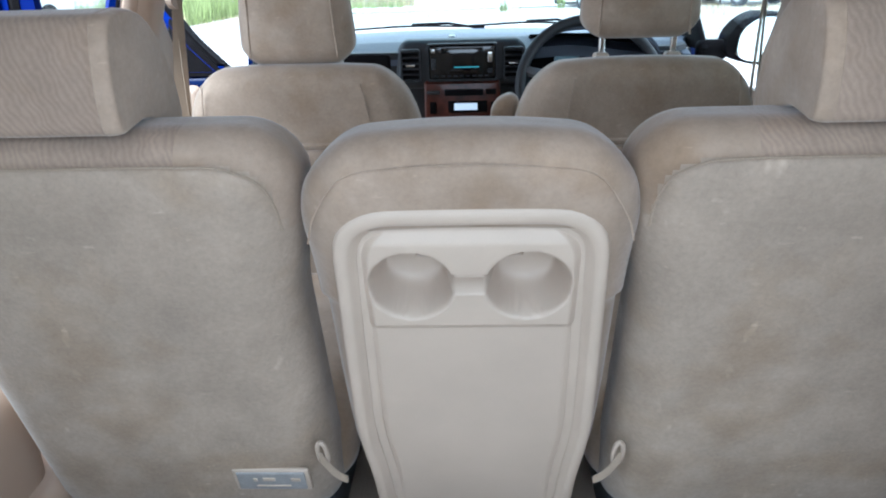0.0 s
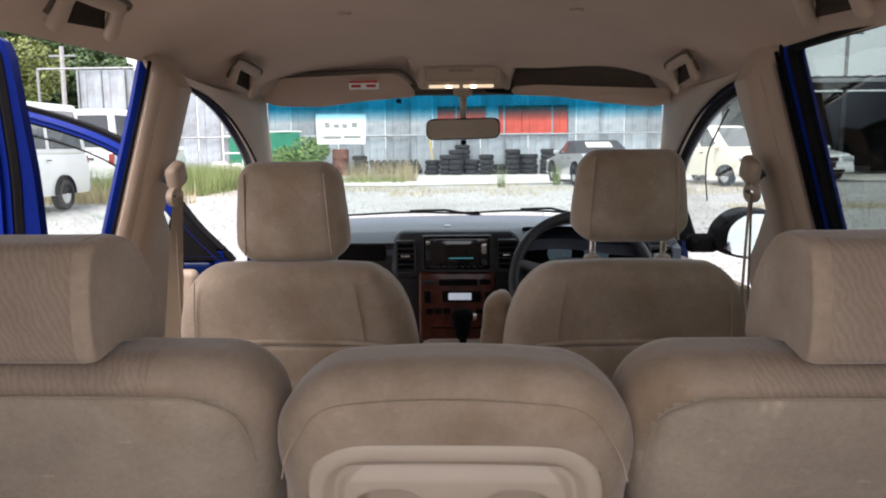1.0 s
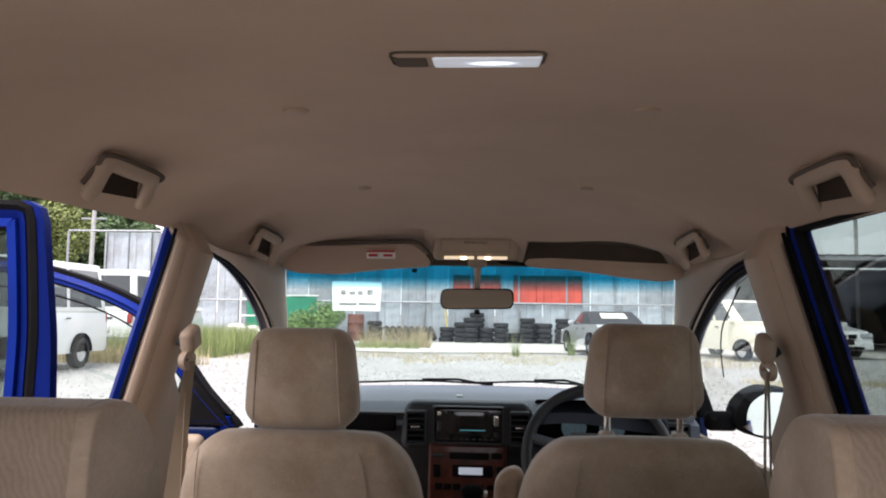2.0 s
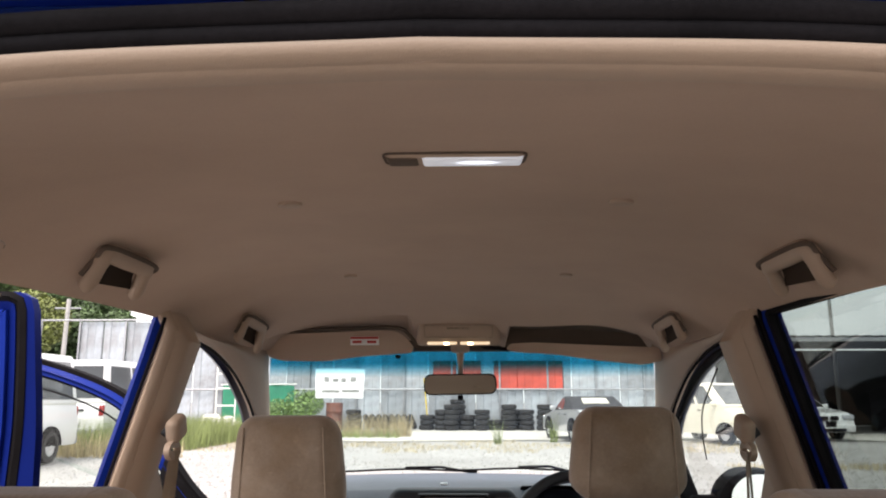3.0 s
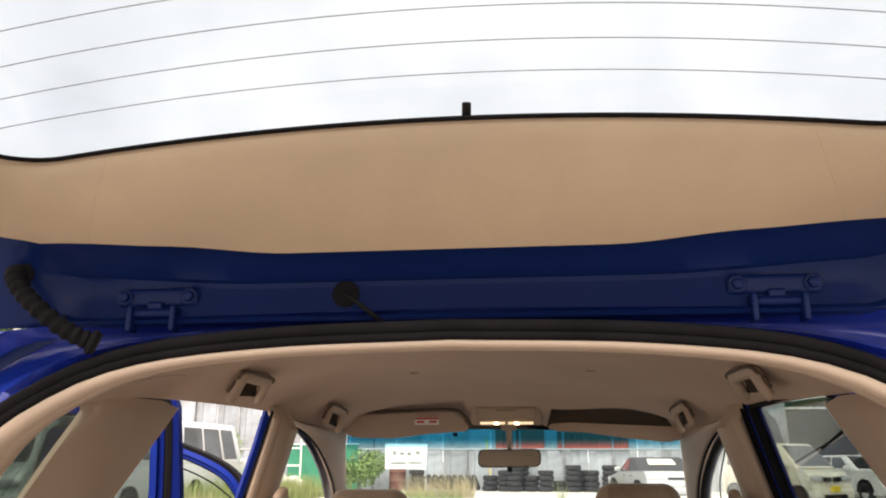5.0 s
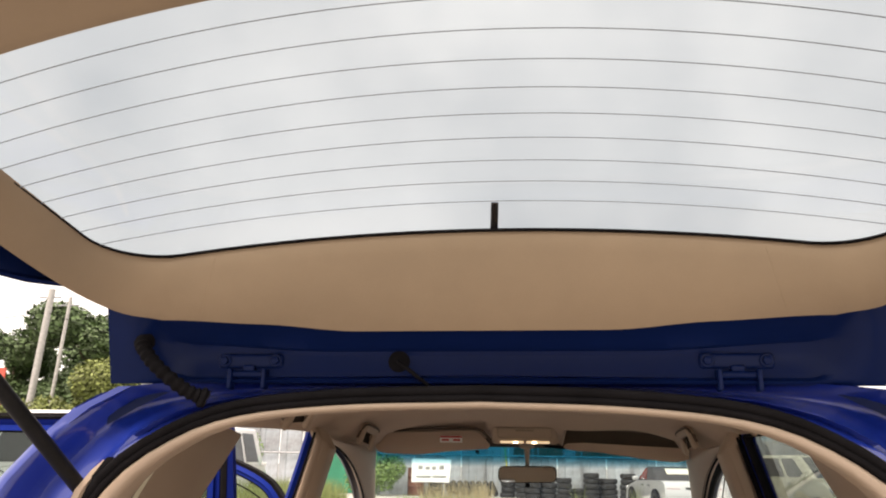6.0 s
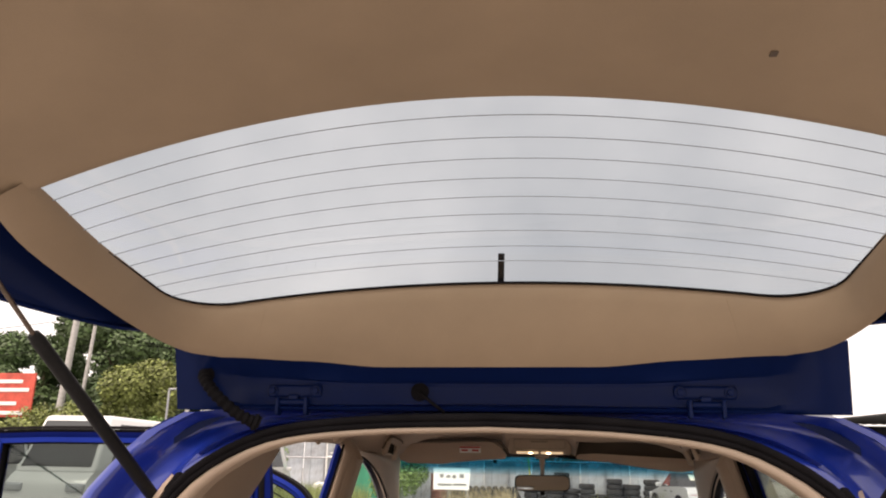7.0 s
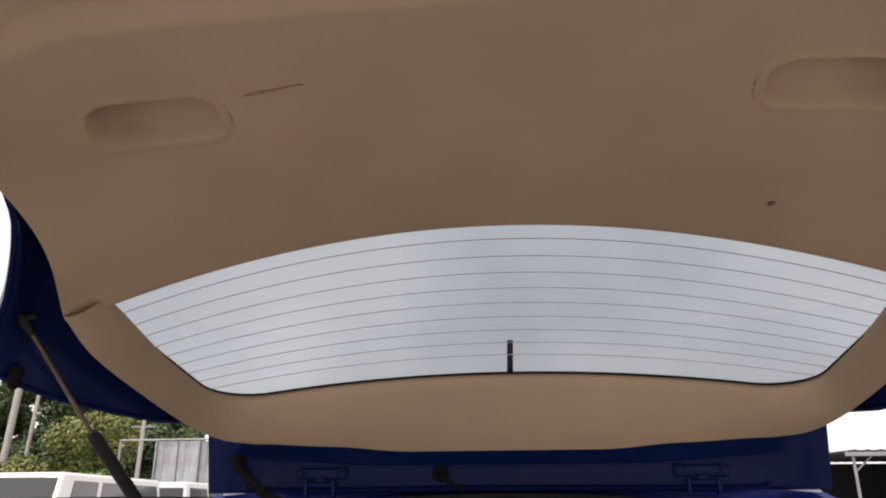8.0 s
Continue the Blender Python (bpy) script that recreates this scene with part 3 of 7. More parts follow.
def b_skin(bm):
    rows = []
    for i in range(13):
        z = lerp(0.35, 1.42, i / 12)
        x = side_x(z) + 0.004
        rows.append([V(x + 0.010, 1.226, z), V(x + 0.024, 1.217, z), V(x + 0.036, 1.228, z), V(x + 0.050, 1.37, z)])
    sheet(bm, rows, V(-0.008, 0.008, 0))


both("pillar_trim", b_pillar, M_trim, body, "beige centre pillar trim")
both("pillar_edging", b_edge, M_trim, body, "beige door opening edging")
both("pillar_seal", b_seal, M_black, body)
both("centre_pillar", b_skin, M_blue_lit, body, "blue painted centre pillar")

# front pillars
A_IN = [(0.63, 1.40, 1.405), (0.63, 1.5, 1.40), (0.622, 1.7, 1.395), (0.612, 1.9, 1.392), (0.605, 2.05, 1.39), (0.625, 2.13, 1.355), (0.685, 2.4, 1.195), (0.765, 2.76, 0.985)]
A_SIDE = [(0.622, 1.40, 1.395), (0.635, 1.5, 1.388), (0.642, 1.68, 1.368), (0.652, 1.88, 1.322), (0.664, 2.05, 1.262), (0.684, 2.23, 1.19), (0.718, 2.43, 1.09), (0.765, 2.61, 0.985)]


def a_pillar(bm):
    a, b = spline(A_IN, 34), spline(A_SIDE, 34)
    rows = []
    for p, q in zip(a, b):
        rows.append([p.lerp(q, t) + V(-0.018 * math.sin(math.pi * t), -0.012 * math.sin(math.pi * t), 0) for t in (k / 6 for k in range(7))])
    sheet(bm, rows, V(0.03, 0.01, 0.01))


def a_seal(bm):
    tube(bm, [p + V(0.010, 0, -0.003) for p in spline(A_SIDE, 34)], 0.0042, 8)


both("front_pillar_trim", a_pillar, M_trim, body, "beige front pillar trim")
both("door_seal", a_seal, M_black, body)


def a_skin(bm):
    a, b = spline(A_IN, 20), spline(A_SIDE, 20)
    sheet(bm, [[p.lerp(q, t) + V(0.055, 0.015, 0.012) for t in (0, 0.5, 1)] for p, q in zip(a, b)], V(0.008, 0, 0.004))


both("front_pillar", a_skin, M_blue_shade, body, "blue painted front pillar")

# windscreen
rows = []
for i in range(13):
    t = i / 12
    row = []
    for j in range(25):
        u = j / 12 - 1
        w = lerp(0.60, 0.77, t)
        y = lerp(2.13, 2.84, t) - 0.085 * u * u
        row.append(V(w * u, y, lerp(1.405, 0.965, t)))
    rows.append(row)
bm = B()
sheet(bm, rows, 0.005)
wind = solid("window_1", bm, G_wind, "clear windscreen with a blue shade band along its top", "windscreen", kind="structure")
wind.visible_shadow = False
# header rail; its dark brown paints the shade behind the visors
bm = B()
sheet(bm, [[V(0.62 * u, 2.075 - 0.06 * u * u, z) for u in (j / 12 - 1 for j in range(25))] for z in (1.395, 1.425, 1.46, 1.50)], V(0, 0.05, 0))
part("header_rail", bm, M_brown_shade, body, "header rail behind the visors, coloured dark as the gap's shade")

# floor, sills, side trims
bm = B()
rbox(bm, (0, 1.25, 0.285), (1.5, 2.9, 0.05), 0.01, 2)
part("floor_pan", bm, M_carpet, body, "beige carpeted cabin floor")
bm = B()
rbox(bm, (0, 0.17, 0.385), (1.2, 0.72, 0.04), 0.01, 2)
part("load_floor", bm, M_carpet, body, "beige carpeted load floor")


def sill(bm):
    rbox(bm, (0.72, 1.35, 0.36), (0.14, 2.1, 0.16), 0.03, 3)


both("sill", sill, M_blue_shade, body, "blue door sill")


def sill_trim(bm):
    rbox(bm, (0.690, 1.33, 0.375), (0.13, 1.98, 0.155), 0.025, 3)


both("sill_trim", sill_trim, M_trim, body, "beige plastic sill scuff trim")


def wheelhouse(bm):
    rbox(bm, (0.74, 0.30, 0.46), (0.15, 0.76, 0.38), 0.07, 4)


both("wheelhouse_trim", wheelhouse, M_trim, body, "beige wheelhouse trim")

# bonnet, wings and scuttle beyond the dash
bm = B()
rows = []
for i in range(13):
    t = i / 12
    rows.append([V(0.78 * u * lerp(1, 0.93, t), lerp(2.80, 3.55, t) - 0.09 * u * u - 0.05 * t * u * u, lerp(0.925, 0.74, t) - 0.05 * u * u - 0.05 * t * t) for u in (j / 10 - 1 for j in range(21))])
sheet(bm, rows, V(0, 0, -0.02))
part("bonnet", bm, M_blue_shade, body, "blue bonnet")


def wing(bm):
    rows = [[V(0.80 + 0.02 * math.sin(math.pi * k / 8), y, lerp(0.35, lerp(0.90, 0.70, (y - 2.45) / 1.1), k / 8)) for k in range(9)] for y in (lerp(2.45, 3.55, i / 10) for i in range(11))]
    sheet(bm, rows, V(-0.02, 0, 0))


both("front_wing", wing, M_blue_shade, body, "blue front wing")
bm = B()
rbox(bm, (0, 3.6, 0.5), (1.55, 0.16, 0.42), 0.07, 3)
part("front_bumper", bm, M_blue_shade, body, "blue front bumper")
bm = B()
rbox(bm, (0, -0.24, 0.44), (1.56, 0.18, 0.26), 0.06, 3)
part("rear_bumper", bm, M_blue_shade, body, "blue rear bumper")


def road_wheel(parent, x, y, r=0.31, w=0.19, dirx=1):
    wh = part("wheel", wheel_mesh_tyre(x, y, r, w), M_tyre, parent, "black tyre")
    bm = B()
    c = V(x + dirx * w * 0.36, y, r)
    ringp = [c + V(0, math.cos(a) * r * 0.62, math.sin(a) * r * 0.62) for a in (2 * math.pi * k / 20 for k in range(20))]
    hub = bm.verts.new(c + V(dirx * 0.03, 0, 0))
    vs = [bm.verts.new(p) for p in ringp]
    mid = [bm.verts.new(c.lerp(p, 0.45) + V(dirx * 0.012, 0, 0)) for p in ringp]
    for k in range(20):
        q = (k + 1) % 20
        bm.faces.new((vs[k], vs[q], mid[q], mid[k]))
        bm.faces.new((mid[k], mid[q], hub))
    part("rim", bm, M_rim, wh, "grey steel rim")
    return wh


def wheel_mesh_tyre(x, y, r, w):
    bm = B()
    rows = []
    for dx, k in ((-0.5, 0.62), (-0.5, 0.86), (-0.42, 0.97), (-0.2, 1.0), (0.2, 1.0), (0.42, 0.97), (0.5, 0.86), (0.5, 0.62)):
        rows.append([V(x + dx * w, y + math.cos(a) * r * k, r + math.sin(a) * r * k) for a in (2 * math.pi * q / 28 for q in range(28))])
    rows.append([V(x + 0.3 * w, y + math.cos(a) * r * 0.60, r + math.sin(a) * r * 0.60) for a in (2 * math.pi * q / 28 for q in range(28))])
    rows.insert(0, [V(x - 0.3 * w, y + math.cos(a) * r * 0.60, r + math.sin(a) * r * 0.60) for a in (2 * math.pi * q / 28 for q in range(28))])
    quadgrid(bm, rows, True)
    return bm


M_tyre = mat("tyre_rubber", (0.014, 0.014, 0.015), 0.8, grain=0.2, scale=60, bump=0.4, blotch=0.25, blotch_scale=8)
M_rim = mat("wheel_steel", (0.55, 0.56, 0.57), 0.4, metal=0.35, grain=0.1, scale=60, blotch=0.2)
for sx in (-1, 1):
    for y in (0.22, 2.85):
        road_wheel(body, sx * 0.74, y, 0.30, 0.18, sx)

# short aerial at the rear of the roof
bm = B()
rbox(bm, (0.0, 0.10, 1.513), (0.035, 0.06, 0.03), 0.012, 3)
part("aerial_base", bm, M_black, body)
bm = B()
tube(bm, [(0.006, 0.095, 1.52), (0.008, 0.085, 1.6), (0.0126, 0.062, 1.7225)], [0.007, 0.0065, 0.006], 10)
part("aerial", bm, M_black, body, "short black rubber aerial")

# ---- seats ----
def second_row_seat():
    """Outer seat of the second row, on the right-hand side; its back leans rearward."""
    s = thing("car_seat", "beige velour second-row seat with a carpeted back and a tall headrest", "car seat", (0.41, 0.75, 0.31), "second row seats")
    bm = B()

    def form(p, n):
        """Leans the back; heights are the world's."""
        z = p.z + 0.705
        return (p.x + (0.026 * sstep(0.99, 0.80, z) if n.x < 0 else 0.0) * min(1.0, -2 * n.x), p.y + 0.006 * (1 - n.x ** 2) * (-1 if n.y < 0 else 1) + (1.04 - z) * 0.36, p.z - 0.05 * max(0.0, (n.x - 0.6) / 0.4) ** 2.4 * sstep(0.80, 1.04, z))
    rbox(bm, (0.4125, 0.462, 0.705), (0.475, 0.16, 0.664), 0.066, 8, 40, form)
    for f in bm.faces:
        q = f.calc_center_median()
        if q.z > curve([(0.172, 0.90), (0.194, 0.925), (0.208, 0.982), (0.232, 0.998), (0.27, 1.002), (0.7, 1.002)], q.x):
            f.material_index = 1 if q.x < 0.292 else 2
    part("backrest", bm, [M_seatback, M_velour, M_weave], s, "beige seat back with a dusty carpeted rear and velour top", 60)
    # sewn edge of the velour cover, falling along the inner shoulder
    bm = B()
    tube(bm, [V(x, 0.3905 + (1.003 - z) * 0.28 + 0.012 * sstep(0.23, 0.185, x), z) for x, z in spline2([(0.194, 0.925), (0.198, 0.955), (0.209, 0.982), (0.234, 0.998), (0.27, 1.003), (0.40, 1.004), (0.63, 1.003)], 40)], 0.0015, 6)
    part("seam_piping", bm, M_web, s)
    # headrest: upright rear face, rounded top, front sloping down over the shoulder
    prof = resample([(0, a, b) for a, b in roundpoly([(0.391, 1.033), (0.384, 1.072), (0.388, 1.118), (0.399, 1.150), (0.450, 1.156), (0.484, 1.149), (0.514, 1.127), (0.538, 1.097), (0.555, 1.062),
                                                      (0.565, 1.016), (0.520, 1.026), (0.455, 1.042), (0.420, 1.037)], 0.014, 4)], 72)
    mid = V(0, 0.462, 1.090)

    def loft(bm, x0, x1, r, grow=0.0, crown=0.004):
        """Rounds the profile off over both ends and closes them with a slightly crowned cap."""
        rows = []
        for x, sgn in ((x0, 1), (x1, -1)):
            r = r if sgn > 0 or x1 > 0.5 else 0.001
            half = [(x + sgn * (0.5 * r - crown), 0.30), (x + sgn * (0.0 * r), 0.72), (x + sgn * 0.02 * r, 0.86)]
            half += [(x + sgn * r * (1 - math.sin(t)), 1 - r * 5.5 * (1 - math.cos(t))) for t in (math.pi / 2 * (1 - k / 6) for k in range(7))]
            half[0] = (x - sgn * crown, 0.02)
            rows += [[V(q, 0, 0) + mid + (p - mid) * (f + grow) for p in prof] for q, f in (half if sgn > 0 else half[::-1])]
        quadgrid(bm, rows, True)
        for row in (0, len(rows) - 1):
            bm.verts.ensure_lookup_table()
            bm.faces.new([bm.verts[row * len(prof) + k] for k in range(len(prof))])
    bm = B()
    loft(bm, 0.349, 0.638, 0.006)
    hr = part("headrest", bm, M_weave, s, "patterned velour headrest", 60)
    bm = B()
    loft(bm, 0.336, 0.353, 0.013, 0.002)
    part("side_bolster", bm, M_velour, hr, "plain velour side of the headrest", 60)
    bm = B()
    tube(bm, [V(0.3515, 0, 0) + mid + (p - mid) * 0.985 for p in prof], 0.0016, 6, True)
    part("seam_piping", bm, M_velour, hr)
    for x in (0.40, 0.55):
        bm = B()
        tube(bm, [(x, 0.46, 0.98), (x, 0.45, 1.08)], 0.006, 8)
        part("post", bm, M_chrome, s)
    # cushion
    bm = B()
    rbox(bm, (0.415, 0.90, 0.50), (0.47, 0.50, 0.15), 0.06, 5, 4, lambda p, n: (p.x, p.y, p.z + 0.03 * n.y))
    part("cushion", bm, M_velour, s, "", 60)
    bm = B()
    rbox(bm, (0.415, 0.85, 0.37), (0.40, 0.42, 0.14), 0.02, 2)
    part("seat_base", bm, M_dark, s)
    # fold lever slot with its strap, near the inner lower edge
    bm = B()
    tube(bm, [V(0.206 + 0.0065 * math.cos(a), 0.556 - 0.010 * math.sin(a), 0.548 + 0.024 * math.sin(a)) for a in (2 * math.pi * k / 16 for k in range(16))], 0.0036, 8, True)
    part("strap_eyelet", bm, M_panel, s, "oval plastic strap eyelet")
    bm = B()
    sheet(bm, [[V(0.208 - 0.034 * t, 0.553 + 0.010 * t, 0.545 - 0.046 * t + w * (1 - 0.3 * t) - 0.007 * math.sin(math.pi * t)) for t in (k / 8 for k in range(9))] for w in (-0.0075, 0.0075)], V(0.002, -0.002, 0))
    part("strap", bm, M_web, s, "beige webbing strap")
    return s


seat_r = second_row_seat()
mirrored(seat_r)
# specification plate on the back of the passenger-side seat
plate = thing("seat_plate", "small grey plastic plate with illegible print on a seat back", "plate", (-0.30, 0.60, 0.46))
bm = B()
my = Matrix.Rotation(math.atan(0.36), 4, "X")
rbox(bm, (-0.288, 0.5760, 0.490), (0.112, 0.007, 0.05), 0.003, 2, 2, None, my)
part("plate_body", bm, M_panel, plate, "pale plastic rim")
bm = B()
rbox(bm, (-0.288, 0.5725, 0.490), (0.100, 0.006, 0.040), 0.002, 2, 2, None, my)
part("plate_face", bm, mat("grey_plate", (0.27, 0.265, 0.26), 0.5, grain=0.1, scale=300, blotch=0.15, blotch_scale=30), plate, "grey printed face")
for x, w, z in ((-0.311, 0.006, 0.486), (-0.291, 0.018, 0.487), (-0.252, 0.014, 0.486), (-0.286, 0.05, 0.472)):
    bm = B()
    rbox(bm, (x, 0.5690 + (0.482 - z) * 0.36, z + 0.008), (w, 0.002, 0.007 if w < 0.03 else 0.003), 0.0008, 1, 1, None, my)
    part("print_bar", bm, M_panel, plate)


# centre back rest that folds down as a table, with two cup holders
def console():
    s = thing("cupholder_console", "beige fold-down centre backrest with a plastic tray and two cup holders", "car seat", (0, 0.75, 0.31))
    bm = B()
    k = 0.36

    def shape(p, n):
        # the plush cover ends in a step at shoulder height; flat velour strips run on below it
        step = sstep(0.088, 0.076, p.z)
        wid = curve([(-0.34, 0.86), (-0.24, 0.90), (-0.18, 0.97), (0.15, 1.0), (0.22, 1.0), (0.30, 0.88)], p.z) - 0.035 * step
        z = p.z - 0.012 * n.x ** 2 * sstep(0.2, 1, n.z)
        # hollow behind the tray for the cup wells
        well = 0.105 * sstep(0.138, 0.122, abs(p.x)) * sstep(0.195, 0.180, p.z) * sstep(-0.30, -0.28, p.z) if n.y < -0.5 else 0.0
        return (p.x * wid, p.y + (0.20 - p.z) * k - 0.012 * sstep(0.35, 0.75, n.z) * (1 if n.y < 0 else 0) + well + (0.005 * step if n.y < 0 else 0.0), z)
    rbox(bm, (0.006, 0.497, 0.733), (0.372, 0.150, 0.66), 0.062, 7, 64, lambda p, n: shape(p + V(0, 0, -0.03), n))
    part("backrest", bm, M_velour, s, "beige velour shell", 60)

    def face_y(z, d=0.0):
        return 0.497 - 0.075 + (0.937 - z) * k - d
    # tray panel: rim, recess, flat lower plate with two round cup wells cut through
    def loop(w0, w1, z0, z1, r):
        pts = [(-w0, z0), (-w0 - 0.003, 0.50), (-w1 - 0.009, 0.60), (-w1 - 0.006, 0.75), (-w1, z1), (w1, z1), (w1 + 0.006, 0.75), (w1 + 0.009, 0.60), (w0 + 0.003, 0.50), (w0, z0)]
        return [V(x + 0.0065, face_y(z), z) for x, z in roundpoly(pts, r, 6)]
    nrm = V(0, -1, -k).normalized()
    l0 = resample(loop(0.141, 0.148, 0.42, 0.957, 0.062), 120)
    l1 = resample(loop(0.126, 0.133, 0.42, 0.939, 0.050), 120)
    l2 = resample(loop(0.117, 0.124, 0.42, 0.929, 0.042), 120)
    rows = [[p + nrm * 0.001 for p in l0], [p + nrm * 0.010 for p in l0], [p.lerp(q, 0.08) + nrm * 0.0135 for p, q in zip(l0, l1)], [p.lerp(q, 0.22) + nrm * 0.0155 for p, q in zip(l0, l1)], [p.lerp(q, 0.55) + nrm * 0.0165 for p, q in zip(l0, l1)],
            [p.lerp(q, 0.88) + nrm * 0.0160 for p, q in zip(l0, l1)], [p.lerp(q, 0.15) + nrm * 0.0140 for p, q in zip(l1, l2)], [p.lerp(q, 0.6) + nrm * 0.0075 for p, q in zip(l1, l2)], [p + nrm * 0.0050 for p in l2]]
    # shadow gap round the rim
    bm = B()
    tube(bm, [p + nrm * 0.0015 for p in l0[6:-6]], 0.0016, 6)
    part("rim_gap", bm, M_brown_shade, s)
    bm = B()
    quadgrid(bm, rows, True)
    part("tray_rim", bm, M_panel, s, "smooth beige plastic rim", 50)
    # recessed face with cup wells, as a fine grid with the wells pressed in
    bm = B()
    rows = []
    NZ, NX = 220, 150
    for i in range(NZ + 1):
        z = lerp(0.425, 0.928, i / NZ)
        w = 0.124 - 0.010 * sstep(0.60, 0.50, z) - 0.040 * (1 - math.sqrt(max(0.0, 1 - max(0.0, (z - 0.886) / 0.0425) ** 2)))
        row = []
        for j in range(NX + 1):
            x = 0.0065 + w * (2 * j / NX - 1)
            zz = z
            d = 0.006
            # upper part stands proud of the flat plate
            d += 0.006 * sstep(0.787, 0.796, zz) - 0.009 * sstep(0.908, 0.928, zz)
            d -= 0.009 * sstep(w - 0.013, w - 0.001, abs(x - 0.0065)) * (0.45 + 0.55 * sstep(0.787, 0.796, zz))
            for cx in (-0.0605, 0.0705):
                q = math.hypot(x - cx, (zz - 0.853) * 1.04) / 0.0465
                rim_d = max(0.0, 1 - q) * 0.0465
                off = max(0.0, math.hypot(x - cx, zz - 0.843) - 0.034)
                d -= (0.062 * rim_d / (rim_d + off + 0.0015)) + 0.008 * (1 - sstep(0.98, 1.07, q))
            if -0.058 < x < 0.068 and abs(zz - 0.857) < 0.02:
                d -= 0.026 * (1 - sstep(0.011, 0.014, abs(zz - 0.857)))
            row.append(V(x, face_y(zz), zz) + nrm * d)
        rows.append(row)
    quadgrid(bm, rows)
    part("tray", bm, M_panel, s, "beige plastic tray with two cup wells", 60)
    # groove floor between the rim and the tray
    bm = B()
    l3 = resample(loop(0.106, 0.113, 0.42, 0.917, 0.038), 120)
    ring_slab(bm, [p + nrm * 0.004 for p in l2], [p + nrm * 0.004 for p in l3], -nrm * 0.004)
    part("groove", bm, M_panel, s)
    # crease across the top of the cover
    bm = B()
    tube(bm, [V(x, 0.3915 + (1.0 - z) * 0.17, z) for x, z in spline2([(-0.164, 0.915), (-0.154, 0.948), (-0.122, 0.988), (-0.070, 0.998), (0.007, 1.001), (0.083, 0.997), (0.135, 0.987), (0.166, 0.946), (0.176, 0.915)], 40)], 0.0011, 6)
    part("seam", bm, M_velour, s)
    bm = B()
    rbox(bm, (0, 0.90, 0.46), (0.33, 0.46, 0.16), 0.05, 4, 3)
    part("cushion", bm, M_velour, s)
    bm = B()
    rbox(bm, (0, 0.86, 0.355), (0.28, 0.38, 0.11), 0.02, 2)
    part("seat_base", bm, M_dark, s)
    return s


console()


# ---- front seats ----
def front_seat(side, raised):
    cx = 0.345 * side
    lab = "driver's beige velour seat with a raised headrest" if raised else "beige velour front passenger seat with its headrest down"
    s = thing("car_seat", lab, "car seat", (cx, 1.45, 0.31), "front seats")
    bm = B()

    def shape(p, n):
        wid = curve([(-0.33, 0.95), (0.0, 1.0), (0.12, 0.99), (0.22, 0.93), (0.30, 0.80), (0.33, 0.74)], p.z)
        y = p.y + (0.25 - p.z) * 0.24 + 0.03 * n.x ** 2 * (1 if n.y > 0 else 0.3)
        return (p.x * wid, y, p.z - 0.012 * n.x ** 2 * sstep(0.3, 1, n.z))
    rbox(bm, (cx, 1.245, 0.69), (0.515, 0.13, 0.64), 0.06, 7, 18, shape)
    part("backrest", bm, M_velour, s, "", 60)
    # sewn seams on the back and the lower carpet panel
    for x in (-0.140 * side, 0.190 * side):
        bm = B()
        tube(bm, [V(cx + x + math.copysign(0.010, x) * (1 - (2 * t - 0.7) ** 2), 1.245 - 0.0655 + (0.25 - z) * 0.24, 0.69 + z) for t, z in ((k / 10, lerp(0.02, 0.285, k / 10)) for k in range(11))], 0.0014, 6)
        part("seam", bm, M_velour, s)
    bm = B()
    tube(bm, [V(cx + lerp(-0.19, 0.19, k / 12), 1.178 + (0.25 - 0.15) * 0.24, 0.845 - 0.01 * abs(k / 6 - 1) ** 3) for k in range(13)], 0.005, 8)
    part("panel_edge", bm, M_velour, s)
    bm = B()

    def pocket(p, n):
        return (p.x, p.y + (0.0 - p.z) * 0.24, p.z)
    rbox(bm, (cx, 1.245, 0.66), (0.40, 0.02, 0.35), 0.009, 3, 3, pocket)
    part("back_panel", bm, M_velour, s, "smooth lower back panel")
    zc = 1.128 + (0.008 if raised else -0.020)
    bm = B()

    def head(p, n):
        w = 1 - 0.11 * sstep(-0.6, 1, n.z) - 0.05 * sstep(-0.6, -1, n.z)
        return (p.x * w, p.y - p.z * 0.10 + 0.012 * n.x ** 2, p.z)
    rbox(bm, (cx, 1.245, zc), (0.232, 0.115, 0.186 if raised else 0.206), 0.045, 6, 5, head)
    hr = part("headrest", bm, M_velour, s, "", 60)
    for x in (-0.088, 0.088):
        bm = B()
        tube(bm, [V(cx + x * (1 - 0.10 * t), 1.196 - (t - 0.5) * 0.018 + 0.0, zc - 0.085 + 0.165 * t) for t in (k / 8 for k in range(9))], 0.0022, 6)
        part("seam", bm, M_velour, hr)
    for x in (-0.072, 0.072):
        bm = B()
        tube(bm, [(cx + x, 1.265, 0.97), (cx + x, 1.255, zc - 0.05)], 0.0065, 10)
        part("post", bm, M_chrome, s, "chromed headrest post")
        bm = B()
        rbox(bm, (cx + x, 1.262, 1.005), (0.032, 0.032, 0.018), 0.008, 3)
        part("post_sleeve", bm, M_panel, s)
    bm = B()
    rbox(bm, (cx, 1.58, 0.50), (0.50, 0.52, 0.16), 0.06, 5, 4, lambda p, n: (p.x, p.y, p.z + 0.04 * n.y))
    part("cushion", bm, M_velour, s, "", 60)
    bm = B()
    rbox(bm, (cx, 1.55, 0.37), (0.44, 0.46, 0.14), 0.03, 2)
    part("seat_base", bm, M_dark, s)
    if raised:
        bm = B()

        def arm(p, n):
            q = p.z / 0.1175
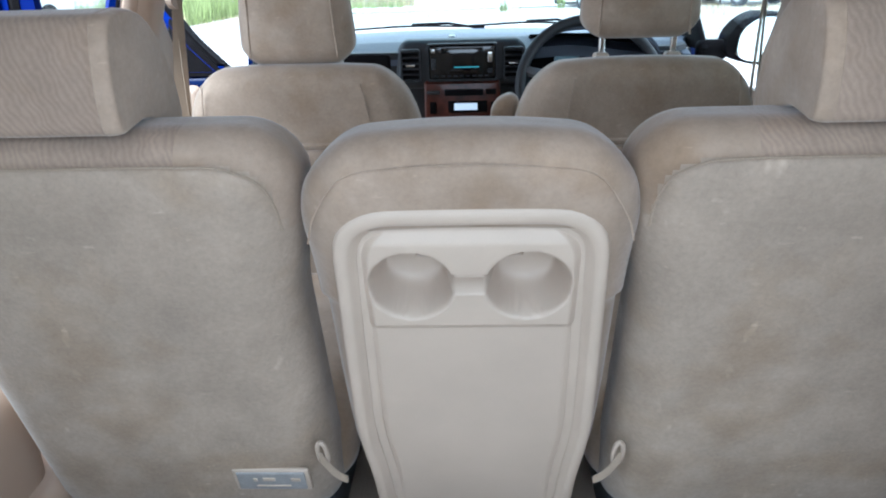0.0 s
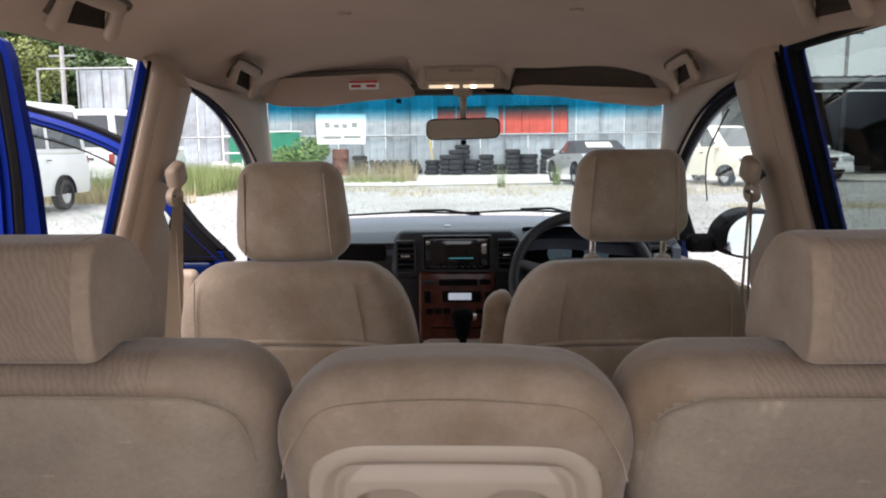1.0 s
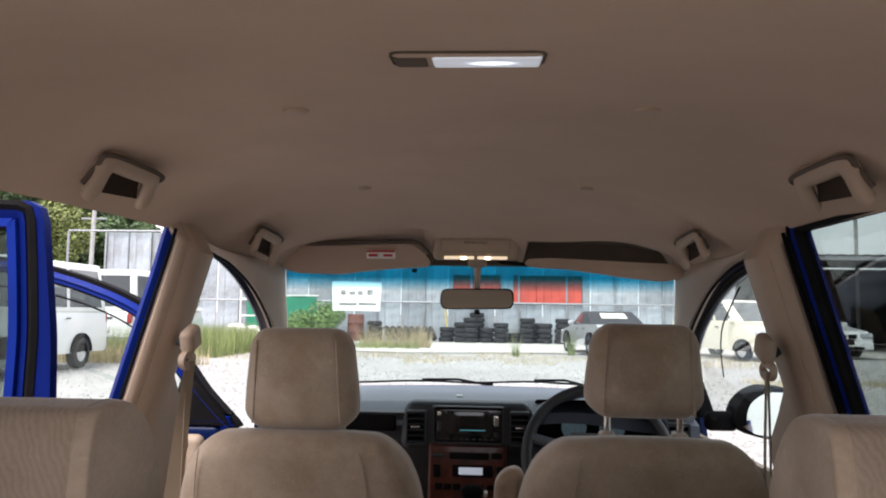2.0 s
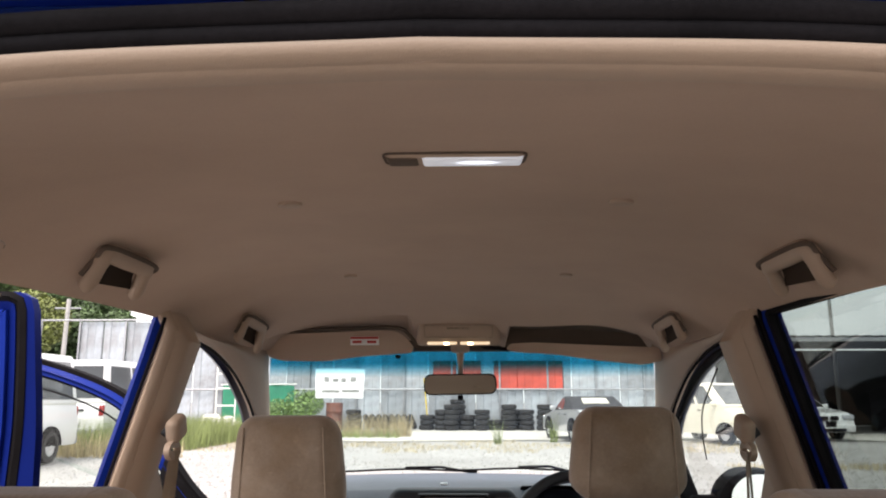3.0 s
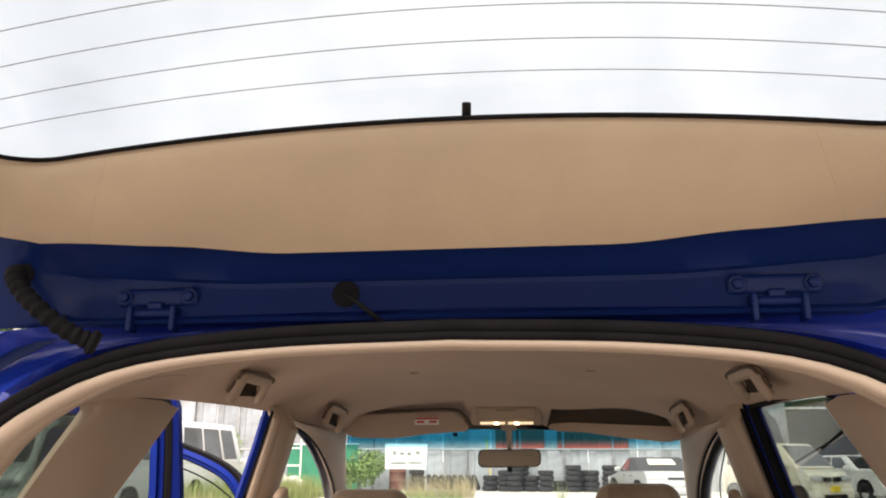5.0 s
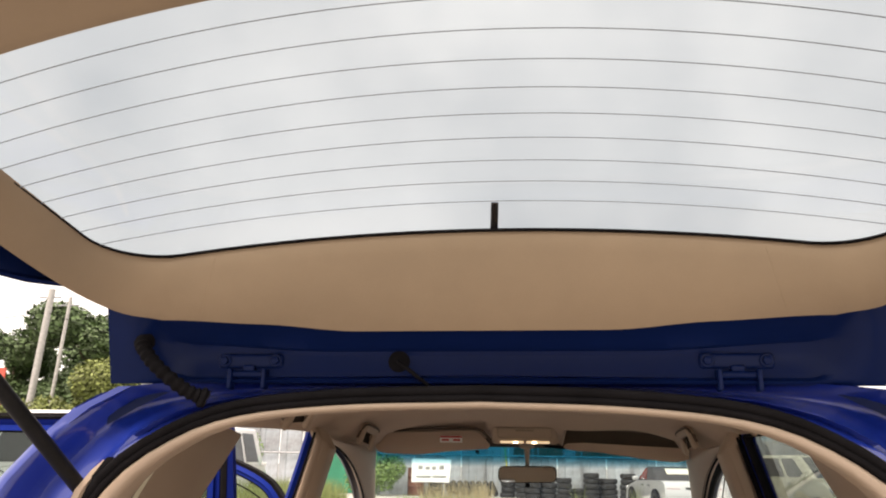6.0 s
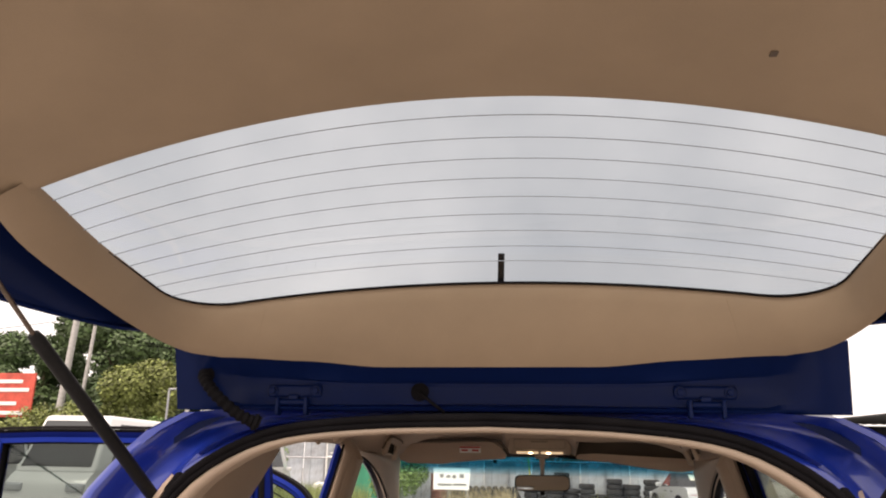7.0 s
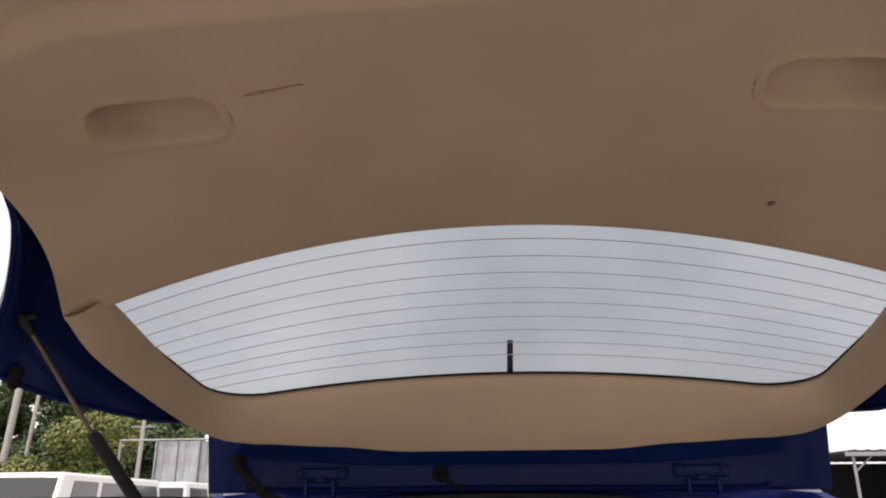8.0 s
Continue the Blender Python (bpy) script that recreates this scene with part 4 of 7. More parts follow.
            return (p.x * (1.12 - 0.22 * q) + 0.010 * q - 0.010 * q * q, p.y + (0.1 - p.z) * 0.25, p.z - 0.010 * p.x / 0.033 * sstep(0, 1, -q) + 0.012 * p.x / 0.033 * sstep(0, 1, q))
        rbox(bm, (0.080, 1.36, 0.80), (0.066, 0.085, 0.235), 0.030, 5, 4, arm)
        part("armrest", bm, M_velour, s, "folded-up velour armrest", 60)
    return s


front_seat(-1, False)
front_seat(1, True)

# ---- tailgate, standing open ----
gate = thing("tailgate", "blue tailgate standing open with beige inner trim and heated glass", "tailgate", (0, 0.0, 1.46))


def gl_low(x):
    return V(x, -0.088 - 0.03 * x * x, 1.622 - 0.16 * x * x)


def gl_top(x):
    return V(x, -0.481 - 0.03 * x * x, 1.7622 - 0.36 * x * x)


def gl(x, s):
    return gl_low(x).lerp(gl_top(x), s)


def gl_w(s):
    w = 0.507 + 0.026 * s - 0.013 * sstep(0.55, 1.0, s)
    if s < 0.22:
        w -= 0.088 * (1 - math.sqrt(max(0.0, 1 - (1 - max(0.0, s) / 0.22) ** 2)))
    return w


def gate_up(p, d):
    """A point moved outward (up) from the open gate by d metres."""
    return p + V(0, 0.30 * d, 0.95 * d)


# glass pane
bm = B()
rows = [[gate_up(gl((gl_w(i / 14) + 0.03) * u, lerp(-0.05, 1.06, i / 14)), 0.012) for u in (j / 20 - 1 for j in range(41))] for i in range(15)]
sheet(bm, rows, V(0, 0.0, 0.004))
pane = part("glass", bm, G_rear, gate, "clear heated rear window")
# black border printed along the hinge side and up the rounded corners
bm = B()
rim_pts = [(-1, 0.55 * (1 - k / 24) ** 1.8) for k in range(24)] + [(lerp(-1, 1, k / 60), 0.0) for k in range(61)] + [(1, 0.55 * ((k + 1) / 24) ** 1.8) for k in range(24)]
lo, hi = [], []
for u, t in rim_pts:
    wdt = 0.004 * (1 - t / 0.55)
    x = gl_w(t) * u
    lo.append(gate_up(gl(x * 1.05, t - 0.05 * (1 - min(1, t / 0.3))), 0.008))
    hi.append(gate_up(gl(x - math.copysign(wdt if abs(u) == 1 else 0, u), t + 0.012 * (1 - min(1, t / 0.2))), 0.008))
sheet(bm, [lo, hi], V(0, 0, 0.002))
part("glass_border", bm, M_black, gate, "black border of the rear window")
# heating wires
M_wire = mat("heating_wire", (0.27, 0.31, 0.36), 0.6, grain=0.1, scale=40)
for i in range(9):
    s = 0.155 + i * 0.0925
    bm = B()
    tube(bm, [gate_up(gl((gl_w(s) + 0.02) * u, s), 0.009) for u in (j / 24 - 1 for j in range(49))], 0.00065, 5)
    part("heating_wire", bm, M_wire, gate)


def t_low(x):
    a = abs(x)
    return V(x, -0.045 - 0.015 * sstep(0.17, 0.40, a), 1.5024 + 0.009 * sstep(0.17, 0.31, a) + 0.006 * sstep(0.30, 0.45, a))


# upper trim: band on the hinge side and the two side arms, round three sides of the glass
n_b, n_s = 49, 24
inner, outer = [], []
side_out = [V(0.452, -0.063, 1.5174), V(0.498, -0.099, 1.522), V(0.528, -0.174, 1.539), V(0.546, -0.285, 1.567), V(0.570, -0.415, 1.610), V(0.564, -0.510, 1.646)]
for k in range(n_s):
    s = 1.03 * (1.0 - k / n_s) ** 1.8
    inner.append(gl(-gl_w(s), s))
    q = spline([tuple(v) for v in side_out], n_s + 1)[n_s - k]
    outer.append(V(-q.x, q.y, q.z))
for k in range(n_b):
    u = 2 * k / (n_b - 1) - 1
    inner.append(gl(gl_w(0) * u, 0))
    outer.append(t_low(0.452 * u))
for k in range(n_s):
    s = 1.03 * ((k + 1) / n_s) ** 1.8
    inner.append(gl(gl_w(s), s))
    outer.append(spline([tuple(v) for v in side_out], n_s + 1)[k + 1])
rows = []
for i in range(9):
    t = i / 8
    bulge = 0.011 * math.sin(math.pi * t) ** 0.8
    rows.append([o.lerp(q, t) + V(0, -0.55, -0.8) * bulge for o, q in zip(outer, inner)])
rows.append([gate_up(q, 0.012) for q in inner])
bm = B()
quadgrid(bm, rows)
quadgrid(bm, [[o for o in outer], [o + V(0, 0.02, 0.02) for o in outer]])
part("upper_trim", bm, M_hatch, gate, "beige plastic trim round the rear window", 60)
# trim joints
for s in (-1, 1):
    bm = B()
    j = n_s + (n_b - 1) * (1 if s > 0 else 0) + (-3 if s > 0 else 3)
    tube(bm, [rows[i][j] + V(0, 0.0002, 0.0002) for i in range(9)], 0.0006, 5)
    part("trim_joint", bm, M_hatch, gate)


# lower trim panel with two pull recesses
def low_panel(x, t):
    """t: 0 at the glass, 1 at the crease near the gate's edge, on to 1.35 round the edge."""
    e = gl_top(x)
    if abs(x) > 0.533:
        k = (abs(x) - 0.533) / 0.040
        e = gl_top(math.copysign(0.533, x)) + V(x - math.copysign(0.533, x), -0.012 * k, -0.035 * k)
    end_y = -0.885 + 0.03 * x * x
    y = lerp(e.y, end_y, min(t, 1.0))
    drop = 1.768 - e.z
    z = 1.768 + 0.10 * (e.y - y) - drop * max(0.08, min(1.0, 1 - 1.2 * t)) - 0.012 * math.sin(math.pi * min(t, 1))
    if t > 1:
        q = (t - 1) / 0.35
        y -= 0.13 * q
        z += 0.02 * sstep(0, 0.2, q) + 0.05 * q * q
    return V(x, y, z)


def recess(x, y):
    d = 0.0
    for cx in (-0.326, 0.350):
        a = max(0.0, abs(x - cx) - 0.046)
        b = max(0.0, abs(y + 0.766) - 0.006)
        q = math.hypot(a, b) / 0.023
        deep = (0.45 + 0.55 * sstep(0.03, -0.03, y + 0.766)) * (0.65 + 0.65 * sstep(-0.01, 0.055, (x - cx) * math.copysign(1, cx)))
        d += 0.034 * (1 - sstep(0.5, 1.0, q)) * deep - 0.003 * math.exp(-((q - 1.12) / 0.10) ** 2)
    return d


# outer edge of the lower trim: half-width and height along the gate
END_X = [(-1.05, 0.470), (-0.885, 0.484), (-0.78, 0.496), (-0.71, 0.506), (-0.645, 0.519), (-0.59, 0.535), (-0.545, 0.551), (-0.51, 0.564), (-0.48, 0.570)]
END_Z = [(-1.05, 1.800), (-0.885, 1.742), (-0.78, 1.724), (-0.71, 1.714), (-0.645, 1.700), (-0.59, 1.682), (-0.545, 1.661), (-0.51, 1.646), (-0.48, 1.634)]
rows = []
for i in range(131):
    t = lerp(-0.02, 1.35, i / 130)
    ye = lerp(-0.508, -0.880, min(t, 1.0)) - 0.13 * max(0.0, t - 1) / 0.35
    w = curve(END_X, ye)
    tip = low_panel(w, t)
    fold = V(0, ye, curve(END_Z, ye)) - V(0, tip.y, tip.z)
    row = []
    for j in range(241):
        u = j / 120 - 1
        p = low_panel(w * u, t)
        k = sstep(lerp(0.93, 0.70, sstep(0.0, 0.22, t)), 1.06, abs(u)) / sstep(lerp(0.93, 0.70, sstep(0.0, 0.22, t)), 1.06, 1.0)
        row.append(p + fold * k ** 1.3 + V(0, 0, recess(p.x, p.y)))
    rows.append(row)
bm = B()
quadgrid(bm, rows)
quadgrid(bm, [rows[0], [gate_up(p, 0.014) for p in rows[0]]])
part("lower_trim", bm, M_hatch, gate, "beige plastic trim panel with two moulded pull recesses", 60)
# one soft scuff, and the moulded crescents at the pulls' ends with crease shade painted in
def on_panel(x, y, d):
    e = gl_top(x).y
    return low_panel(x, (e - y) / (e + 0.885 - 0.03 * x * x)) + V(0, 0, -d)


for cx in (-0.326, 0.350):
    for s in (-1, 1):
        bm = B()
        tube(bm, [on_panel(cx + s * (0.066 + 0.013 * math.cos(t)), -0.766 + 0.026 * math.sin(t), -0.0004) for t in (lerp(-0.9, 0.9, k / 10) for k in range(11))], [0.0002 + 0.0011 * math.sin(math.pi * k / 10) for k in range(11)], 6)
        part("pull_crease", bm, M_scuff_shade, gate)
for xa, ya, xb, yb, w in ((-0.224, -0.793, -0.182, -0.799, 0.0020), (-0.190, -0.799, -0.160, -0.803, 0.0013)):
    bm = B()
    line = []
    for i in range(9):
        x, y = lerp(xa, xb, i / 8), lerp(ya, yb, i / 8)
        e = gl_top(x).y
        p = low_panel(x, (e - y) / (e + 0.885 - 0.03 * x * x))
        line.append((p, w * math.sin(math.pi * (i + 0.6) / 9.2)))
    sheet(bm, [[p + V(0, s * k, -0.0006) for p, k in line] for s in (-1, 1)], V(0, 0, -0.0004))
    part("scuff_mark", bm, M_scuff_shade, gate, "faint dark scuff")
bm = B()
rbox(bm, tuple(low_panel(0.334, 0.23) + V(0, 0, -0.0006)), (0.007, 0.009, 0.002), 0.0008, 2)
part("trim_clip", bm, M_brown_shade, gate, "small dark brown trim clip")

# painted frame behind the trim: flat hinge face, side walls, outer skin; shade is in its blue
EDGE = [(0.520, -0.085, 1.543), (0.519, -0.112, 1.545), (0.524, -0.140, 1.546), (0.573, -0.213, 1.543), (0.628, -0.319, 1.551), (0.661, -0.40, 1.562), (0.690, -0.48, 1.590), (0.629, -0.545, 1.658), (0.568, -0.63, 1.707), (0.535, -0.70, 1.738), (0.50, -0.86, 1.80), (0.46, -0.985, 1.90)]
n = 40
for s in (-1, 1):
    edge = spline(EDGE, n)
    back = spline([(0.480, -0.075, 1.542)] + [tuple(v + V(max(-0.010, 0.03 - 0.02 * i), max(0.014, 0.09 - 0.03 * i), max(0.030, 0.048 - 0.009 * i))) for i, v in enumerate(side_out)] + [(0.525, -0.61, 1.715), (0.495, -0.80, 1.78), (0.45, -0.965, 1.86)], n)
    rows = []
    for k in range(25):
        t = k / 24
        press = 0.007 * math.exp(-((t - 0.16) / 0.045) ** 2) - 0.006 * sstep(0.24, 0.34, t) * sstep(0.80, 0.60, t)
        rows.append([V(s * lerp(e.x, b.x, t), lerp(e.y, b.y, t), lerp(e.z, b.z, t) + (0.02 + 0.05 * sstep(-0.22, -0.42, e.y) * sstep(-0.75, -0.55, e.y)) * math.sin(math.pi * t) - 0.012 * math.sin(2 * math.pi * t) - press * sstep(-0.16, -0.26, e.y)) for e, b in zip(edge, back)])
    bm = B()
    sheet(bm, rows, V(0, 0.01, 0.012))
    part("side_frame", bm, M_blue_shade, gate, "blue painted inner frame of the gate")
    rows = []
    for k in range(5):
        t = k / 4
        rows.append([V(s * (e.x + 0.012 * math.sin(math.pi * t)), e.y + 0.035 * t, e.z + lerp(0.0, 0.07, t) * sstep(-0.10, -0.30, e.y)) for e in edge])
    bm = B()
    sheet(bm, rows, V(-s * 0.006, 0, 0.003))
    part("outer_side", bm, M_blue_shade, gate, "blue painted outer skin of the gate")


def hinge_face(x, k):
    """Pressed panel along the hinges: k runs from behind the trim over a crease and a hollow down to a ledge."""
    a = abs(x)
    e = t_low(min(a, 0.45))
    top = V(x, e.y + 0.010, e.z + 0.009 + 0.014 * sstep(0.46, 0.545, a))
    crease = 1.4840 + 0.012 * sstep(0.22, 0.46, a)
    pts = [top, V(x, -0.014, lerp(top.z, crease, 0.52)), V(x, 0.000, crease), V(x, 0.007, crease - 0.0025), V(x, 0.0095, crease - 0.008), V(x, 0.0085, 1.4660),
           V(x, 0.0070, 1.4550), V(x, 0.0055, 1.4450), V(x, 0.001, 1.4425), V(x, -0.003, 1.4395), V(x, 0.000, 1.4360), V(x, 0.012, 1.4345)]
    p = pts[k].copy()
    # the panel flattens into a plain flange at both ends
    f = sstep(0.43, 0.50, a)
    flat = top.lerp(V(x, 0.004, 1.4345), k / 11)
    p = p.lerp(flat, f)
    p.x *= 1 + 0.022 * k / 11 * sstep(0.4, 0.545, a)
    return p


# hinge panel and hinges take the body blue darkened as shade
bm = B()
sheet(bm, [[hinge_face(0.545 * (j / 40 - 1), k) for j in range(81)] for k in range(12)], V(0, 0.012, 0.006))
part("hinge_panel", bm, M_blue_shade, gate, "blue painted panel along the hinges", 28)
# outer skin over glass edges and lower half
bm = B()
rows = []
for i in range(21):
    t = lerp(0.0, 1.35, i / 20)
    w = curve([(0, 0.63), (0.4, 0.585), (1.0, 0.54), (1.35, 0.47)], t)
    rows.append([low_panel(0.56 * u, t) * 1.0 + V(w * u - 0.56 * u, -0.03 * t, 0.085) for u in (j / 12 - 1 for j in range(25))])
sheet(bm, rows, V(0, 0, 0.01))
part("outer_skin", bm, M_blue_shade, gate, "blue outer skin")
bm = B()
rows = []
for i in range(9):
    t = i / 8
    rows.append([V(0.55 * u, lerp(0.035, -0.03, t), lerp(1.475, 1.585, t) - 0.03 * u * u * t) for u in (j / 12 - 1 for j in range(25))])
sheet(bm, rows, V(0, 0.012, 0.01))
part("spoiler", bm, M_blue_shade, gate, "blue roof spoiler edge")

# hinges
for s in (-1, 1):
    cx = 0.342 * s
    bm = B()
    rbox(bm, (cx, 0.010, 1.4680), (0.098, 0.012, 0.022), 0.005, 3)
    h = part("hinge", bm, M_blue_shade, gate, "blue painted hinge")
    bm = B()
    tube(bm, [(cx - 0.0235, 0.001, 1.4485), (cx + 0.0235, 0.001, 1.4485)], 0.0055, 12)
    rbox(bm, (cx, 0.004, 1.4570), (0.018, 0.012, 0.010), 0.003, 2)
    part("hinge_barrel", bm, M_blue_shade, h)
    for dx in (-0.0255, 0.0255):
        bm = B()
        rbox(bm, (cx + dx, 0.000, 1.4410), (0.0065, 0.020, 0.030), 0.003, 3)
        part("hinge_arm", bm, M_blue_shade, h)
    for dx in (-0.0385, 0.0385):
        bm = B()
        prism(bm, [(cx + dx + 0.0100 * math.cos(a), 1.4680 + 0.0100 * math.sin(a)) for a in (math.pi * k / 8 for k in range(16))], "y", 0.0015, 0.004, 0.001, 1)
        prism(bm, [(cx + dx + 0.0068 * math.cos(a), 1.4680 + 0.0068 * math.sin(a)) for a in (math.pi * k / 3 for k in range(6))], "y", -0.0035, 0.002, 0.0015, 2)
        part("bolt", bm, M_blue_shade, h)
# washer and lamp hoses
bm = B()
tube(bm, [(-0.121, 0.018, 1.467), (-0.121, 0.006, 1.467), (-0.121, 0.002, 1.467)], [0.0165, 0.0155, 0.009], 16)
tube(bm, spline([(-0.121, 0.004, 1.467), (-0.118, -0.008, 1.464), (-0.104, -0.013, 1.454), (-0.090, -0.010, 1.443), (-0.078, 0.002, 1.434)], 16), 0.0029, 10)
part("washer_hose", bm, M_black, gate, "thin black washer hose")
bm = B()
pts = spline([(-0.494, -0.020, 1.494), (-0.486, -0.046, 1.484), (-0.458, -0.054, 1.455), (-0.420, -0.042, 1.424), (-0.392, -0.022, 1.410)], 60)
tube(bm, pts, [0.0100 + 0.0014 * math.sin(k * 1.7) + (0.004 if k < 5 or k > 54 else 0) for k in range(60)], 10)
part("wiring_gaiter", bm, M_black, gate, "ribbed black wiring gaiter")


# gas struts
def gas_strut():
    s = thing("gas_strut", "black gas strut propping up the tailgate", "gas strut", (0.556, -0.02, 1.275), "tailgate struts")
    a, j, b = V(0.556, -0.02, 1.275), V(0.614, -0.318, 1.5145), V(0.6435, -0.480, 1.6535)
    bm = B()
    tube(bm, [a, a.lerp(j, 0.02), a.lerp(j, 0.97), j], [0.008, 0.0105, 0.0105, 0.008], 14)
    part("cylinder", bm, M_strut, s, "black painted cylinder")
    bm = B()
    tube(bm, [j, b], 0.0034, 10)
    part("rod", bm, M_rod, s, "thin rusty steel rod")
    for p, q in ((a, a.lerp(j, 0.08)), (b, b.lerp(j, 0.13))):
        bm = B()
        tube(bm, [p + (p - q) * 0.25, p, p.lerp(q, 0.5), q], [0.004, 0.0085, 0.0070, 0.0045], 12)
        tube(bm, [p, p + V(-0.018, 0.004, 0.004)], [0.0055, 0.0040], 10)
        part("ball_joint", bm, M_strut, s, "black socket on its ball stud")
    bm = B()
    rbox(bm, (0.545, 0.0, 1.27), (0.04, 0.045, 0.055), 0.01, 3)
    part("bracket", bm, M_black, s, "black strut bracket on the body")
    return s


st = gas_strut()
mirrored(st)
# rubber bump stops on the gate's sides
for s in (-1, 1):
    bm = B()
    tube(bm, [(s * 0.667, -0.440, 1.592), (s * 0.667, -0.441, 1.578), (s * 0.667, -0.442, 1.566), (s * 0.667, -0.442, 1.562)], [0.010, 0.0095, 0.0075, 0.004], 14)
    part("bump_stop", bm, M_black, gate)
    bm = B()
    rbox(bm, (s * 0.532, -0.030, 1.302), (0.018, 0.022, 0.060), 0.006, 3, 2, None, Matrix.Rotation(-s * 0.62, 4, "Y"))
    part("bump_stop", bm, M_black, body, "black rubber bump stop")

# ---- dashboard ----
dash = thing("dashboard", "dark grey dashboard with a wood-effect centre stack", "dashboard", (0, 2.2, 0.31))
bm = B()
rows = []
for i in range(19):
    t = i / 18
    y = lerp(1.915, 2.80, t)
    rows.append([V((0.635 + 0.135 * sstep(0.05, 0.75, t)) * u, y - 0.05 * (1 - t) * (1 - u * u) * 0.6 - 0.06 * t * u * u, 0.985 - 0.030 * t - 0.02 * u * u + 0.018 * math.exp(-((u * 0.77 - 0.345) / 0.17) ** 2) * sstep(0.45, 0.1, t) - 0.03 * (1 - sstep(0, 0.12, t)))
                 for u in (j / 20 - 1 for j in range(41))])
sheet(bm, rows, V(0, 0, -0.03))
part("dash_top", bm, M_dash, dash, "blue-grey grained dash top")
bm = B()
rows = []
for i in range(31):
    t = i / 30
    z = lerp(0.96, 0.62, t)
    rows.append([V(0.630 * u, 1.90 + 0.035 * math.sin(3 * t) + 0.12 * sstep(0.35, 1, t) - 0.02 * (1 - u * u) + 0.10 * sstep(0.19, 0.15, abs(0.630 * u - 0.345)) * sstep(0.84, 0.87, z) + 0.05 * sstep(0.93, 1.0, u), z)
                 for u in (j / 40 - 1 for j in range(81))])
sheet(bm, rows, V(0, 0.05, 0))
part("dash_face", bm, M_dark, dash)
bm = B()
rbox(bm, (-0.021, 1.914, 0.925), (0.372, 0.10, 0.135), 0.03, 4, 4, lambda p, n: (p.x * (1 - 0.03 * n.z), p.y + 0.12 * p.z, p.z))
part("centre_fascia", bm, M_dark, dash, "dark grey centre fascia")
# head unit
hu = part("head_unit", rbox(B(), (-0.018, 1.858, 0.934), (0.190, 0.03, 0.094), 0.006, 2), M_screen, dash, "black double-height car radio")
bm = B()
rbox(bm, (-0.019, 1.8425, 0.942), (0.118, 0.004, 0.064), 0.0015, 1)
part("screen", bm, M_screen, hu)
bm = B()
rbox(bm, (-0.006, 1.8400, 0.921), (0.070, 0.002, 0.003), 0.0008, 1)
part("lit_bar", bm, mat("teal_display", (0.02, 0.08, 0.09), 0.3, emit=(0.1, 0.45, 0.5), power=0.25), hu)
for x, z, w, h in ((-0.099, 0.966, 0.012, 0.012), (-0.099, 0.93, 0.012, 0.03), (0.060, 0.948, 0.014, 0.03), (0.060, 0.91, 0.014, 0.014)):
    bm = B()
    rbox(bm, (x, 1.841, z), (w, 0.006, h), 0.003, 2)
    part("button", bm, M_chrome if z > 0.94 else M_dark, hu)
bm = B()
for k in range(9):
    rbox(bm, (-0.090 + k * 0.0175, 1.8420, 0.8965), (0.011, 0.003, 0.0035), 0.0012, 1, 1)
part("button_row", bm, M_dark, hu)
bm = B()
ring_slab(bm, [V(x, 1.840, z) for x, z in roundpoly([(-0.118, 0.882), (-0.118, 0.986), (0.081, 0.986), (0.081, 0.882)], 0.008)],
          [V(x, 1.840, z) for x, z in roundpoly([(-0.113, 0.887), (-0.113, 0.982), (0.076, 0.982), (0.076, 0.887)], 0.006)], V(0, 0.02, 0))
part("surround", bm, M_dark, hu)


def air_vent(cx, cz, w, h, y=1.842):
    v = part("air_vent", ring_slab(B(), [V(x, y, z) for x, z in roundpoly([(cx - w / 2, cz - h / 2), (cx - w / 2, cz + h / 2), (cx + w / 2, cz + h / 2), (cx + w / 2, cz - h / 2)], 0.008)],
                                   [V(x, y, z) for x, z in roundpoly([(cx - w / 2 + 0.004, cz - h / 2 + 0.004), (cx - w / 2 + 0.004, cz + h / 2 - 0.004), (cx + w / 2 - 0.004, cz + h / 2 - 0.004), (cx + w / 2 - 0.004, cz - h / 2 + 0.004)], 0.006)],
                                   V(0, 0.03, 0)), M_dark, dash, "black air vent")
    n = max(3, int(h / 0.014))
    for k in range(n):
        bm = B()
        rbox(bm, (cx, y + 0.008, cz - h / 2 + (k + 0.5) * h / n), (w - 0.008, 0.014, 0.0028), 0.001, 1, 1, None, Matrix.Rotation(-0.35, 4, "X"))
        part("slat", bm, M_dark, v)
    bm = B()
    rbox(bm, (cx, y + 0.003, cz + 0.002), (0.026, 0.006, 0.006), 0.002, 2)
    part("vent_tab", bm, M_chrome, v, "silver vent tab")
    bm = B()
    rbox(bm, (cx, y + 0.018, cz), (w - 0.006, 0.003, h - 0.006), 0.001, 1, 1)
    part("vent_back", bm, M_black, v)


air_vent(-0.165, 0.925, 0.056, 0.092)
air_vent(0.126, 0.927, 0.056, 0.092)
air_vent(0.555, 0.924, 0.086, 0.048, 1.868)
# glove shelf beside the fascia: a black block paints its shaded hollow
bm = B()
rbox(bm, (-0.34, 1.890, 0.931), (0.23, 0.02, 0.048), 0.009, 3)
part("shelf_recess", bm, M_black, dash, "black block painted as an open shelf's shaded hollow")
# wood-effect panel with switches and a small lit display
bm = B()
rbox(bm, (-0.020, 1.866, 0.782), (0.218, 0.05, 0.204), 0.012, 3, 3, lambda p, n: (p.x, p.y + 0.10 * p.z, p.z))
wood = part("wood_panel", bm, M_wood, dash, "glossy red-brown wood-effect panel")


